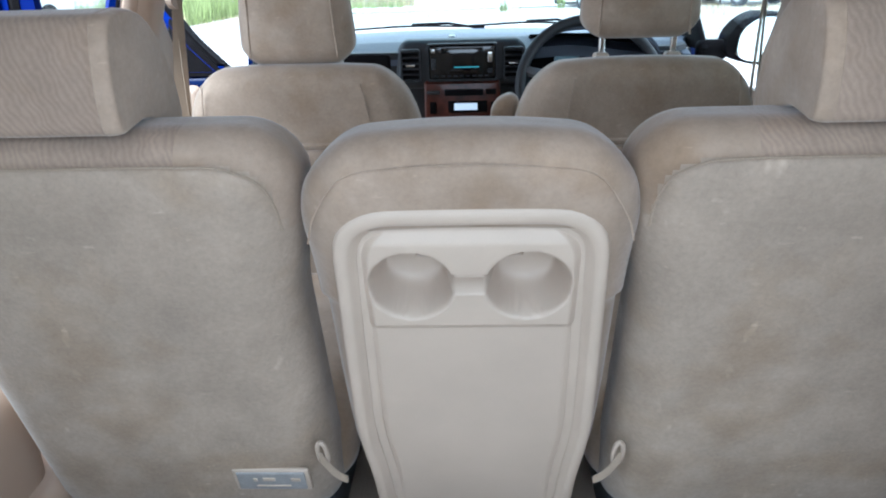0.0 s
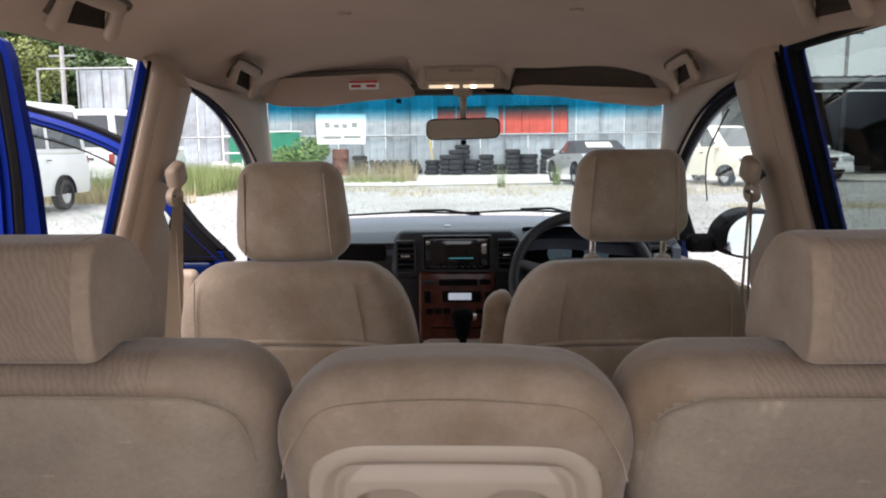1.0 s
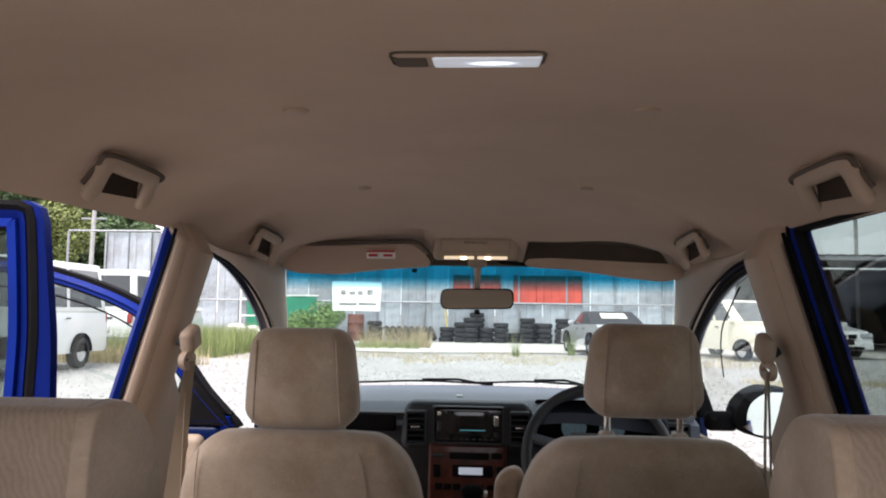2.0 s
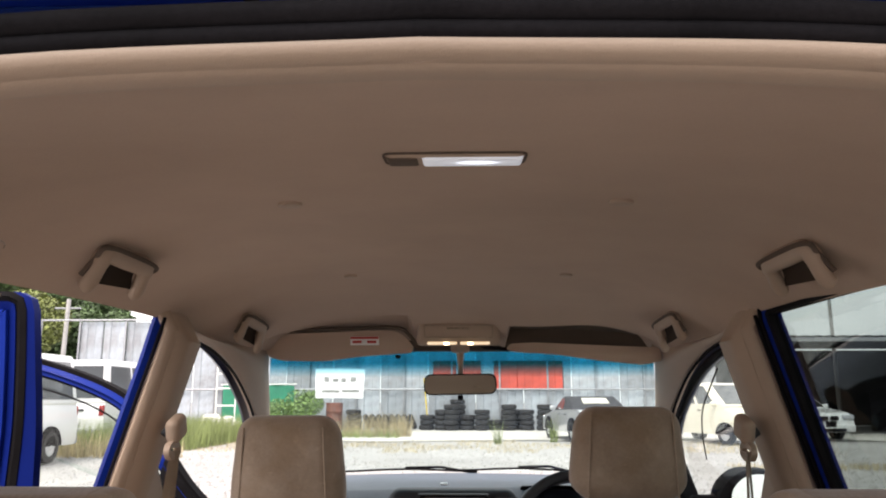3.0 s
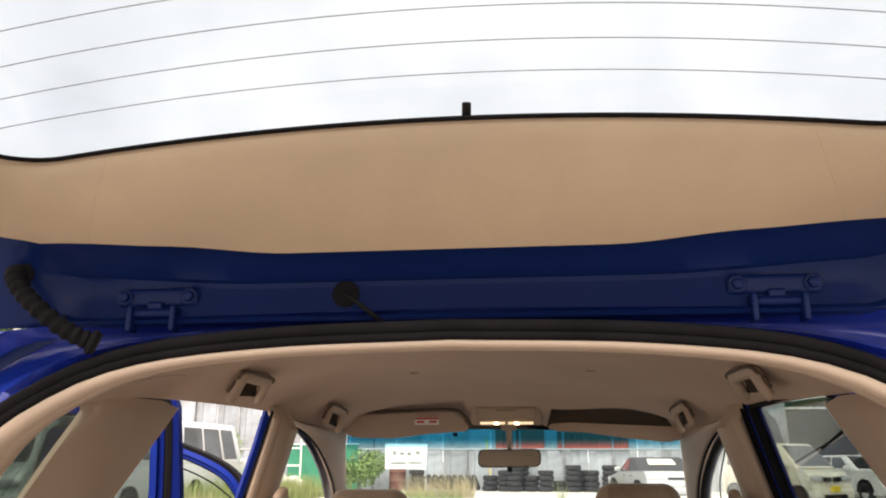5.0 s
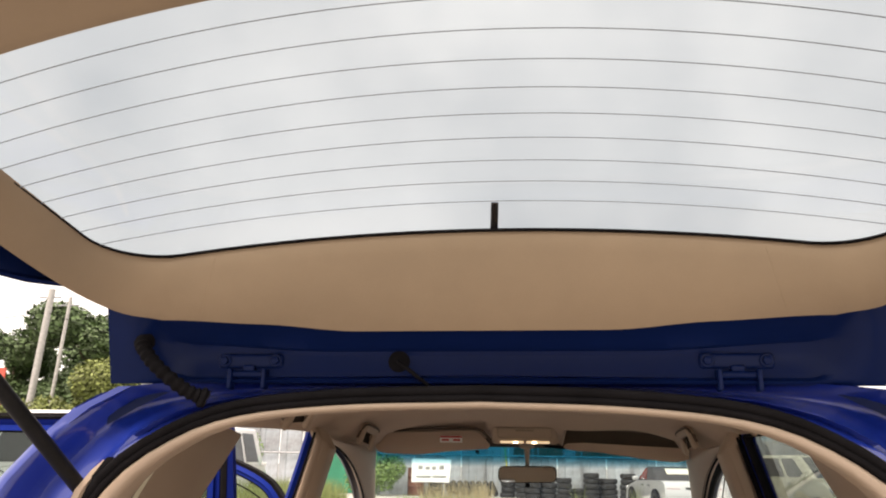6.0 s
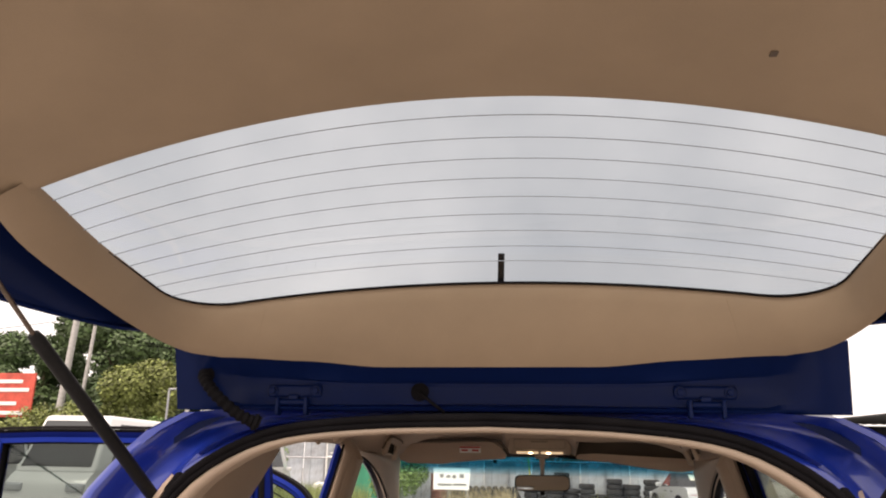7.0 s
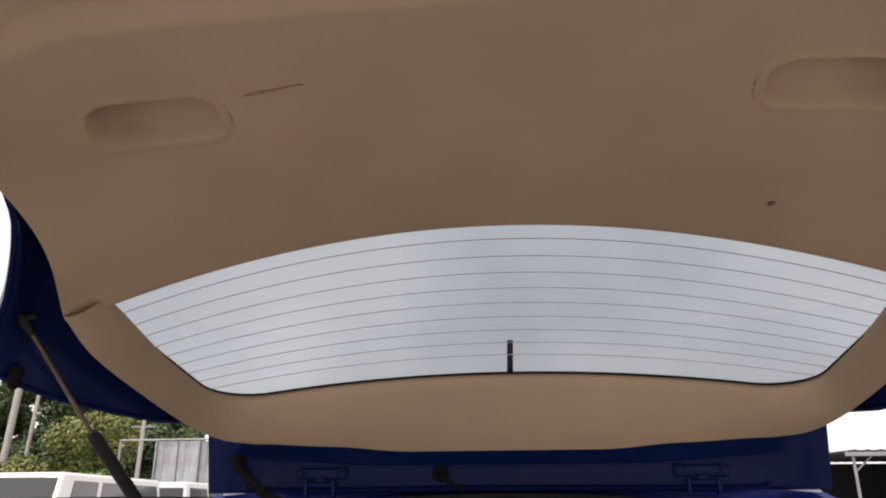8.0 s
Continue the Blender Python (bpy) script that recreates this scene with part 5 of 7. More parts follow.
def wy(z):
    return 1.838 + 0.10 * (z - 0.782)


for x, z, w, h, m in ((-0.102, 0.851, 0.036, 0.010, M_dark), (-0.015, 0.850, 0.110, 0.018, M_black), (0.062, 0.851, 0.030, 0.015, M_black),
                      (-0.104, 0.808, 0.018, 0.034, M_black), (-0.005, 0.810, 0.112, 0.032, M_black), (0.072, 0.808, 0.020, 0.030, M_black),
                      (-0.098, 0.768, 0.020, 0.016, M_black), (-0.073, 0.768, 0.020, 0.016, M_black), (-0.048, 0.768, 0.020, 0.016, M_black), (0.0, 0.768, 0.05, 0.012, M_black), (0.05, 0.768, 0.03, 0.012, M_black), (-0.02, 0.72, 0.15, 0.003, M_black)):
    bm = B()
    rbox(bm, (x, wy(z), z), (w, 0.01, h), 0.003, 2)
    part("switch", bm, m, wood)
bm = B()
rbox(bm, (-0.010, wy(0.811) - 0.006, 0.811), (0.066, 0.004, 0.020), 0.002, 1)
part("display", bm, M_lcd, wood, "small lit clock display")
bm = B()
rbox(bm, (-0.055, 2.18, 0.978), (0.022, 0.03, 0.006), 0.003, 2)
part("dash_sensor", bm, M_white, dash, "small white sensor cap")
# instrument hood
bm = B()
rows = []
for i in range(9):
    y = lerp(1.83, 2.02, i / 8)
    rows.append([V(0.345 + 0.185 * math.cos(a), y, 0.915 + (0.105 - 0.02 * i / 8) * math.sin(a) ** 0.8) for a in (math.pi * k / 24 for k in range(25))])
sheet(bm, rows, V(0, 0, 0.012))
part("instrument_hood", bm, M_dash, dash)
bm = B()
rbox(bm, (0.345, 1.975, 0.93), (0.34, 0.02, 0.13), 0.009, 2)
part("instrument_back", bm, M_black, dash)
for x in (0.287, 0.397):
    bm = B()
    prism(bm, [(x + 0.036 * math.cos(a), 0.918 + 0.036 * math.sin(a)) for a in (2 * math.pi * k / 28 for k in range(28))], "y", 1.952, 1.966, 0.003)
    part("dial", bm, mat("dial_face", (0.05, 0.075, 0.085), 0.35, emit=(0.30, 0.48, 0.55), power=0.06, grain=0.5, scale=260), dash, "pale lit dial")

# ---- steering wheel ----
wheel = thing("steering_wheel", "dark grey three-spoke steering wheel", "steering wheel", (0.325, 1.80, 0.86))
tilt = Matrix.Rotation(radians(-24), 4, "X")
wc = V(0.325, 1.735, 0.872)
bm = B()
tube(bm, [wc + tilt @ V(0.187 * math.cos(a), 0, 0.187 * math.sin(a)) for a in (2 * math.pi * k / 56 for k in range(56))], 0.0145, 12, True)
part("rim", bm, M_dark, wheel, "dark grey rim")
bm = B()
rbox(bm, tuple(wc + tilt @ V(0, 0.03, 0.008)), (0.16, 0.05, 0.13), 0.022, 4, 3, None, tilt)
part("hub", bm, M_spoke, wheel, "blue-grey centre pad")
for a in (radians(163), radians(17), radians(270)):
    bm = B()
    tube(bm, [wc + tilt @ V(r * math.cos(a), 0.022 * (1 - r / 0.19), r * math.sin(a)) for r in (0.05, 0.1, 0.15, 0.183)], [0.022, 0.02, 0.016, 0.013], 10, False, 0.9)
    part("spoke", bm, M_spoke, wheel, "blue-grey spoke")
bm = B()
tube(bm, [wc + tilt @ V(0, 0.04, 0), wc + tilt @ V(0, 0.2, 0)], 0.035, 12)
part("column", bm, M_dark, wheel)

# ---- floor console and gear lever ----
fc = thing("floor_console", "light beige plastic floor console between the front seats", "console", (0, 1.6, 0.31))
bm = B()
rbox(bm, (-0.015, 1.60, 0.513), (0.22, 0.56, 0.406), 0.035, 4, 6, lambda p, n: (p.x, p.y, p.z - 0.030 * sstep(0.0, 0.26, p.y) * sstep(0, 1, n.z)))
part("console_body", bm, M_panel, fc)
lev = thing("gear_lever", "black automatic gear lever with a silver button", "gear lever", (0.0, 1.60, 0.70))
bm = B()
tube(bm, [(0.001, 1.59, 0.70), (0.001, 1.582, 0.77)], 0.009, 10)
part("stem", bm, M_black, lev)
bm = B()
rbox(bm, (-0.001, 1.578, 0.791), (0.046, 0.05, 0.078), 0.016, 5, 3, lambda p, n: (p.x * (0.95 + 0.32 * n.z), p.y, p.z))
part("knob", bm, M_black, lev, "black leather knob")
bm = B()
rbox(bm, (0.030, 1.575, 0.812), (0.014, 0.016, 0.018), 0.006, 3)
part("button", bm, M_chrome, lev, "silver button")

# ---- interior mirror ----
mir = thing("rear_view_mirror", "interior rear-view mirror on a beige stalk", "mirror", (0.0, 2.12, 1.41))
mshape = roundpoly([(-0.116, 1.256), (-0.116, 1.322), (0.116, 1.325), (0.116, 1.260)], 0.026, 6)
bm = B()
prism(bm, mshape, "y", 2.11, 2.135, 0.008, 3)
for v in bm.verts:
    v.co.y += (v.co.z - 1.2905) * 0.075 + v.co.x * 0.06
part("shell", bm, M_trim, mir, "beige mirror shell")
bm = B()
ring_slab(bm, [V(x, 2.1075, z) for x, z in mshape], [V(x * 0.965, 2.1075, 1.2905 + (z - 1.2905) * 0.89) for x, z in mshape], V(0, 0.004, 0))
for v in bm.verts:
    v.co.y += (v.co.z - 1.2905) * 0.075 + v.co.x * 0.06 - 0.008
part("bezel", bm, M_black, mir, "black rim")
bm = B()
prism(bm, [(x * 0.97, 1.2905 + (z - 1.2905) * 0.90) for x, z in mshape], "y", 2.1085, 2.1095)
for v in bm.verts:
    v.co.y += (v.co.z - 1.2905) * 0.075 + v.co.x * 0.06 - 0.006
part("mirror_glass", bm, G_mirror, mir, "silvered mirror glass")
bm = B()
tube(bm, [(0.0, 2.13, 1.30), (0.0, 2.122, 1.345), (0.0, 2.10, 1.40)], [0.011, 0.008, 0.014], 10)
rbox(bm, (0.0, 2.085, 1.405), (0.06, 0.045, 0.03), 0.01, 3)
part("stalk", bm, M_trim, mir, "beige stalk")
bm = B()
rbox(bm, (0.0, 2.115, 1.249), (0.018, 0.018, 0.016), 0.005, 2)
part("night_tab", bm, M_black, mir)

# ---- map lamp console over the windscreen ----
ml = thing("map_lamp", "beige overhead console with two lit map lamps", "map lamp", (0, 1.99, 1.47))
ml_m = Matrix.Rotation(radians(30), 4, "X")
mlc = V(-0.004, 1.975, 1.446)
bm = B()
rbox(bm, tuple(mlc), (0.252, 0.045, 0.085), 0.018, 5, 3, lambda p, n: (p.x * (1 - 0.05 * n.z), p.y, p.z), ml_m)
part("housing", bm, M_trim, ml)


def on_ml(x, z, d):
    return mlc + ml_m @ V(x, -0.0225 - d, z)


bm = B()
tube(bm, [on_ml(x, z, 0.0) for x, z in roundpoly([(-0.103, -0.008), (-0.103, 0.032), (0.103, 0.032), (0.103, -0.008)], 0.006, 4)], 0.0014, 6, True)
part("lid_gap", bm, M_velour_dark, ml)
bm = B()
rbox(bm, tuple(on_ml(0, 0.022, 0.001)), (0.07, 0.005, 0.007), 0.002, 2, 2, None, ml_m)
part("latch", bm, M_velour_dark, ml)
for x in (-0.05, 0.05):
    bm = B()
    rbox(bm, tuple(on_ml(x, -0.027, 0.0)), (0.090, 0.006, 0.010), 0.003, 2, 2, None, ml_m)
    ln = part("lamp_lens", bm, M_warm, ml, "warm lit lens")
    bm = B()
    rbox(bm, tuple(on_ml(x * 0.72, -0.027, 0.0032)), (0.016, 0.002, 0.007), 0.0009, 2, 2, None, ml_m)
    part("bulb", bm, M_warm_hot, ln)
bm = B()
rbox(bm, tuple(on_ml(0, -0.027, 0.001)), (0.008, 0.008, 0.008), 0.003, 2, 2, None, ml_m)
part("switch", bm, M_velour_dark, ml)

# ---- sun visors ----
vis = thing("sun_visor", "beige cloth passenger sun visor folded up with a warning label", "sun visor", (-0.37, 2.0, 1.40), "sun visors")
bm = B()
prism(bm, roundpoly([(-0.60, 1.375), (-0.60, 1.425), (-0.54, 1.442), (-0.20, 1.452), (-0.165, 1.43), (-0.14, 1.40), (-0.15, 1.385), (-0.3, 1.375), (-0.42, 1.360), (-0.56, 1.362)], 0.018, 4), "y", 1.975, 1.997, 0.008, 3)
for v in bm.verts:
    v.co.y += (v.co.z - 1.40) * -0.35 + 0.02
visor = part("visor_panel", bm, M_head, vis, "", 60)
# shadow line above the visor, painted as a dark tube
bm = B()
tube(bm, spline([(-0.602, 1.985, 1.425), (-0.545, 1.982, 1.449), (-0.38, 1.980, 1.457), (-0.20, 1.978, 1.460), (-0.155, 1.984, 1.437), (-0.130, 1.990, 1.402)], 24), 0.0055, 8)
part("visor_gap", bm, M_brown_shade, vis, "dark brown strip painted as shade above the visor")
lab = part("warning_label", rbox(B(), (-0.292, 1.979, 1.420), (0.088, 0.002, 0.026), 0.0008, 1, 1), M_white, vis, "white and red warning label")
for v in lab.data.vertices:
    v.co.y += (v.co.z + 1.40 - 1.42) * -0.35
bm = B()
rbox(bm, (-0.292, 1.9735, 1.4285), (0.086, 0.002, 0.007), 0.0006, 1, 1)
part("red_band", bm, M_red, lab)
for x in (-0.315, -0.27):
    bm = B()
    rbox(bm, (x, 1.9775, 1.4165), (0.028, 0.002, 0.008), 0.0006, 1, 1)
    part("print_bar", bm, M_red, lab)
bm = B()
tube(bm, [(-0.20, 2.02, 1.375), (-0.185, 2.02, 1.372)], 0.006, 8)
part("visor_clip", bm, M_black, vis)
vis2 = thing("sun_visor", "beige cloth driver's sun visor hanging slightly open", "sun visor", (0.37, 2.0, 1.38), "sun visors")
bm = B()
prism(bm, roundpoly([(0.14, 1.392), (0.15, 1.408), (0.22, 1.412), (0.45, 1.402), (0.60, 1.396), (0.605, 1.355), (0.55, 1.345), (0.42, 1.358), (0.28, 1.378), (0.17, 1.384)], 0.014, 4), "y", 1.955, 1.975, 0.008, 3)
part("visor_panel", bm, M_head, vis2, "", 60)
bm = B()
tube(bm, [(0.15, 1.97, 1.392), (0.075, 1.99, 1.400), (0.06, 2.01, 1.41)], 0.006, 8)
part("visor_clip", bm, M_black, vis2)
bm = B()
tube(bm, [(0.58, 1.965, 1.39), (0.585, 1.96, 1.42)], 0.006, 8)
part("pivot", bm, M_trim, vis2)

# ---- rear dome lamp ----
dl = thing("dome_lamp", "slim beige roof lamp with a lit white lens", "roof lamp", (0.01, 0.40, 1.487))


def roof_pt(x, y, d):
    return V(x, y, roof_z(x, y) - d)


bm = B()
rbox(bm, (0.010, 0.402, roof_z(0, 0.402) + 0.004), (0.146, 0.050, 0.018), 0.0085, 4, 3, lambda p, n: (p.x, p.y, p.z + p.y * 0.10))
part("housing", bm, M_trim, dl)
bm = B()
rbox(bm, (0.028, 0.402, roof_z(0, 0.402) - 0.0025), (0.104, 0.038, 0.009), 0.004, 3, 3, lambda p, n: (p.x, p.y, p.z + p.y * 0.10))
part("lens", bm, M_cool, dl, "white lit lens")
bm = B()
rbox(bm, (-0.044, 0.402, roof_z(0, 0.402) - 0.0030), (0.032, 0.036, 0.007), 0.003, 3, 2, lambda p, n: (p.x, p.y, p.z + p.y * 0.10))
part("switch", bm, M_brown_shade, dl, "brown rocker switch")
bm = B()
tube(bm, [V(0.010 + x, 0.402 + y, roof_z(0, 0.402) + 0.10 * y - 0.0020) for x, y in roundpoly([(-0.073, -0.026), (-0.073, 0.026), (0.073, 0.026), (0.073, -0.026)], 0.012, 5)], 0.0013, 6, True)
part("housing_gap", bm, M_brown_shade, dl)

# ---- headlining clips ----
for x, y, r in ((-0.232, 0.70, 0.017), (0.242, 0.70, 0.017), (-0.255, 1.43, 0.015), (0.257, 1.43, 0.015), (0.012, 0.075, 0.022), (-0.345, 0.10, 0.022), (0.36, 0.10, 0.022)):
    bm = B()
    c = roof_pt(x, y, 0.0)
    prism(bm, [(c.x + r * math.cos(a), c.y + r * math.sin(a)) for a in (2 * math.pi * k / 20 for k in range(20))], "z", c.z - 0.0045, c.z + 0.004, 0.0015, 2)
    for v in bm.verts:
        v.co.z += roof_z(v.co.x, v.co.y) - c.z
    part("trim_clip", bm, M_trim, ceiling, "round beige headlining clip")


# groove where the quarter trim meets the headlining
for s in (-1, 1):
    bm = B()
    line = [(0.566, 0.574), (0.559, 0.565), (0.553, 0.545), (0.549, 0.51), (0.547, 0.46), (0.545, 0.36), (0.541, 0.25), (0.532, 0.16)]
    tube(bm, [roof_pt(s * x, y, 0.0) for x, y in spline2(line, 26)], 0.0010, 6)
    part("trim_joint", bm, M_velour_dark, ceiling)

# ---- grab handles ----
def grab_handle(a, b, c, d):
    """Right-hand handle: a, d are the feet on the roof rail, b, c the ends of the bar above them."""
    s = thing("grab_handle", "beige plastic grab handle folded up on the roof rail", "grab handle", tuple((V(*a) + V(*d)) / 2), "grab handles")
    a, b, c, d = V(*a), V(*b), V(*c), V(*d)
    bm = B()
    pts = [b.lerp(a, 1.10) + V(0.004, 0, 0), a, a.lerp(b, 0.5), a.lerp(b, 0.85), b.lerp(c, 0.08), b.lerp(c, 0.5), b.lerp(c, 0.92), d.lerp(c, 0.85), d.lerp(c, 0.5), d, c.lerp(d, 1.10) + V(0.004, 0, 0)]
    tube(bm, spline([tuple(p) for p in pts], 33), [0.0165 if k in range(8, 25) else 0.0150 for k in range(33)], 12, False, 0.78)
    part("grip", bm, M_trim, s)
    # dark rim of the recess that the bar folds into, painted as shade
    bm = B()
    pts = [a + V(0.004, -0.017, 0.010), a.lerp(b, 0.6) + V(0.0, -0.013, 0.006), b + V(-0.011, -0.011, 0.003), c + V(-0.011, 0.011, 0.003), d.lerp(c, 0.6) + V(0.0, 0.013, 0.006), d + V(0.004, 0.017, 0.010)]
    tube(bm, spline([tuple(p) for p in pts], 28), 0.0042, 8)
    part("recess_rim", bm, M_brown_shade, s, "brown rim painted as the recess's shade")
    # moulded pocket behind the bar, its shade put into the colour
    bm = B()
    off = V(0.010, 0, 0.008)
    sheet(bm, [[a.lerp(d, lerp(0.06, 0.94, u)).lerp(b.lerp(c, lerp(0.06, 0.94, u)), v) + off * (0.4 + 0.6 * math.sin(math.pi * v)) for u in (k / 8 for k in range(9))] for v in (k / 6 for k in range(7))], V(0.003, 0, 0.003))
    part("pocket", bm, M_pocket_shade, s, "pocket behind the bar, coloured dark as shade")
    return s


gr = grab_handle((0.540, 0.745, 1.412), (0.515, 0.742, 1.460), (0.515, 0.885, 1.460), (0.541, 0.912, 1.423))
mirrored(gr)
gf = grab_handle((0.555, 1.555, 1.398), (0.537, 1.555, 1.448), (0.532, 1.690, 1.436), (0.556, 1.738, 1.384))
mirrored(gf)


# ---- front seat belts ----
def seat_belt():
    s = thing("seat_belt", "beige front seat belt hanging from its pillar guide", "seat belt", (0.60, 1.30, 0.40), "front seat belts")
    bm = B()
    rbox(bm, (0.588, 1.262, 1.184), (0.030, 0.062, 0.052), 0.014, 4, 3, None, Matrix.Rotation(0.35, 4, "X"))
    part("guide_cover", bm, M_trim, s, "rounded beige guide cover")
    bm = B()
    ring_slab(bm, [V(0.582, 1.248 + 0.034 * math.cos(a), 1.140 + 0.02 * math.sin(a)) for a in (2 * math.pi * k / 20 for k in range(20))],
              [V(0.582, 1.248 + 0.024 * math.cos(a), 1.142 + 0.004 * math.sin(a)) for a in (2 * math.pi * k / 20 for k in range(20))], V(0.012, 0, 0))
    part("guide_loop", bm, M_trim, s)
    bm = B()
    sheet(bm, [[V(lerp(0.584, 0.605, t) - 0.02 * math.sin(math.pi * t) + 0.27 * e, 1.248 + e - 0.02 * t, lerp(1.140, 0.40, t)) for t in (k / 14 for k in range(15))] for e in (-0.023, 0.023)], V(0.0018, 0, 0))
    part("webbing", bm, M_web, s, "beige webbing")
    bm = B()
    sheet(bm, [[V(lerp(0.592, 0.615, t) + 0.27 * e, 1.262 + e + 0.05 * t, lerp(1.137, 0.42, t)) for t in (k / 14 for k in range(15))] for e in (-0.02, 0.02)], V(0.0018, 0, 0))
    part("webbing", bm, M_web, s)
    bm = B()
    tube(bm, [(0.585, 1.27, 1.162), (0.615, 1.27, 1.182)], 0.013, 10)
    part("anchor_bolt", bm, M_dark, s)
    return s


belt = seat_belt()
belt_l = mirrored(belt, "beige front seat belt hanging twisted from its pillar guide")
# the passenger's webbing hangs turned towards the rear
w0 = [o for o in belt_l.children if o.name.startswith("webbing")][0]
bm = B()
sheet(bm, [[V(-lerp(0.582, 0.650, t) + e * min(0.7, 0.25 + t), 1.246 + 0.02 * t + 0.5 * e, lerp(1.140, 0.42, t)) for t in (k / 14 for k in range(15))] for e in (-0.0235, 0.0235)], V(0, 0.0018, 0))
bmesh.ops.translate(bm, verts=bm.verts, vec=-belt_l.location)
w0.data = mesh_of("webbing", bm, M_web)

# ---- price card on the windscreen, seen from behind ----
card = thing("paper_card", "white paper card with faint print taped inside the windscreen", "paper card", (-0.41, 2.24, 1.30))
cc = V(-0.414, 2.275, 1.296)
cm = Matrix.Rotation(radians(10), 4, "Z") @ Matrix.Rotation(radians(56), 4, "X")
bm = B()
sheet(bm, [[cc + cm @ V(lerp(-0.082, 0.082, i / 4), 0.001 * math.sin(i), lerp(-0.086, 0.086, j / 3)) for i in range(5)] for j in range(4)], V(0, 0.0015, 0))
part("sheet", bm, M_paper, card)
for x, z, w, h in ((-0.045, 0.026, 0.018, 0.030), (-0.015, 0.022, 0.02, 0.022), (0.012, 0.022, 0.018, 0.026), (0.045, 0.027, 0.02, 0.030), (-0.03, -0.044, 0.062, 0.018), (0.038, -0.042, 0.06, 0.018)):
    bm = B()
    rbox(bm, tuple(cc + cm @ V(x, -0.0012, z)), (w, 0.0008, h), 0.0003, 1, 1, None, cm)
    part("print_bar", bm, M_print, card)

# ---- wipers ----
for x0, x1, zz in ((-0.52, 0.06, 0.0), (-0.02, 0.47, 0.004)):
    w = thing("windscreen_wiper", "black windscreen wiper resting at the foot of the glass", "wiper", (x0, 2.80, 0.95), "wipers")
    bm = B()
    tube(bm, [V(lerp(x0, x1, t), 2.80 - 0.09 * (lerp(x0, x1, t) / 0.77) ** 2 + 0.012, 0.961 + zz + 0.008 * math.sin(math.pi * t) ** 2) for t in (k / 12 for k in range(13))], 0.004, 8)
    part("blade", bm, M_black, w)
    bm = B()
    tube(bm, [(x1, 2.84, 0.950), (lerp(x0, x1, 0.75), 2.82, 0.976 + zz), (lerp(x0, x1, 0.5), 2.81, 0.974 + zz)], 0.005, 8)
    part("arm", bm, M_black, w)

# ---- doors ----
def loop_x(pts, x_of, n=96, r=0.03):
    return resample([(x_of(z), y, z) for y, z in roundpoly(pts, r, 5)], n)


def closed_rear_door():
    d = thing("door_1", "closed blue rear door with dark tinted glass", "car door", (0.72, 0.8, 0.40), kind="structure")
    out = [(1.213, 1.450), (0.70, 1.450), (0.59, 1.415), (0.47, 1.20), (0.36, 1.00), (0.34, 0.93), (1.213, 0.93)]

    def xo(z):
        return side_x(z) + 0.020
    a = loop_x(out, xo, 120, 0.05)
    c = V(0, 0.82, 1.19)

    def inset(dist):
        res = []
        for i, p in enumerate(a):
            t = a[(i + 1) % len(a)] - a[i - 1]
            nn = V(0, t.z, -t.y).normalized()
            if nn.dot(c - p) < 0:
                nn = -nn
            q = p + nn * dist
            res.append(V(xo(q.z), q.y, q.z))
        return res
    mid, b = inset(0.032), inset(0.040)
    bm = B()
    ring_slab(bm, a, mid, V(0.03, 0, 0), 2)
    part("window_frame", bm, M_blue_lit, d, "blue painted window frame in the lit tone")
    bm = B()
    ring_slab(bm, [p + V(-0.004, 0, 0) for p in mid], b, V(0.02, 0, 0), 2)
    part("glass_seal", bm, M_black, d, "black rubber glass seal")
    bm = B()
    tube(bm, [p + V(-0.002, 0, 0) for p in a], 0.005, 8, True)
    part("door_seal", bm, M_black, d)
    bm = B()
    sheet(bm, [[V(xo(z) + 0.010, lerp(lerp(0.40, 0.66, sstep(0.95, 1.39, z)), 1.19, t), z) for t in (k / 8 for k in range(9))] for z in (lerp(0.95, 1.442, i / 10) for i in range(11))], V(0.004, 0, 0))
    part("glass", bm, G_dark, d, "dark privacy glass")
    bm = B()
    sheet(bm, [[V(0.70 - 0.02 * sstep(0.9, 0.75, z) + 0.01 * math.sin(z * 9), lerp(0.38, 1.22, t), z) for t in (k / 8 for k in range(9))] for z in (lerp(0.42, 0.985, i / 10) for i in range(11))], V(0.02, 0, 0))
    part("inner_panel", bm, M_trim, d, "beige door trim")
    bm = B()
    sheet(bm, [[V(0.80 + 0.012 * math.sin(math.pi * (z - 0.35) / 0.62), lerp(0.34, 1.23, t), z) for t in (k / 8 for k in range(9))] for z in (lerp(0.35, 0.985, i / 10) for i in range(11))], V(-0.015, 0, 0))
    part("outer_panel", bm, M_blue_shade, d, "blue door skin")
    return d


closed_rear_door()


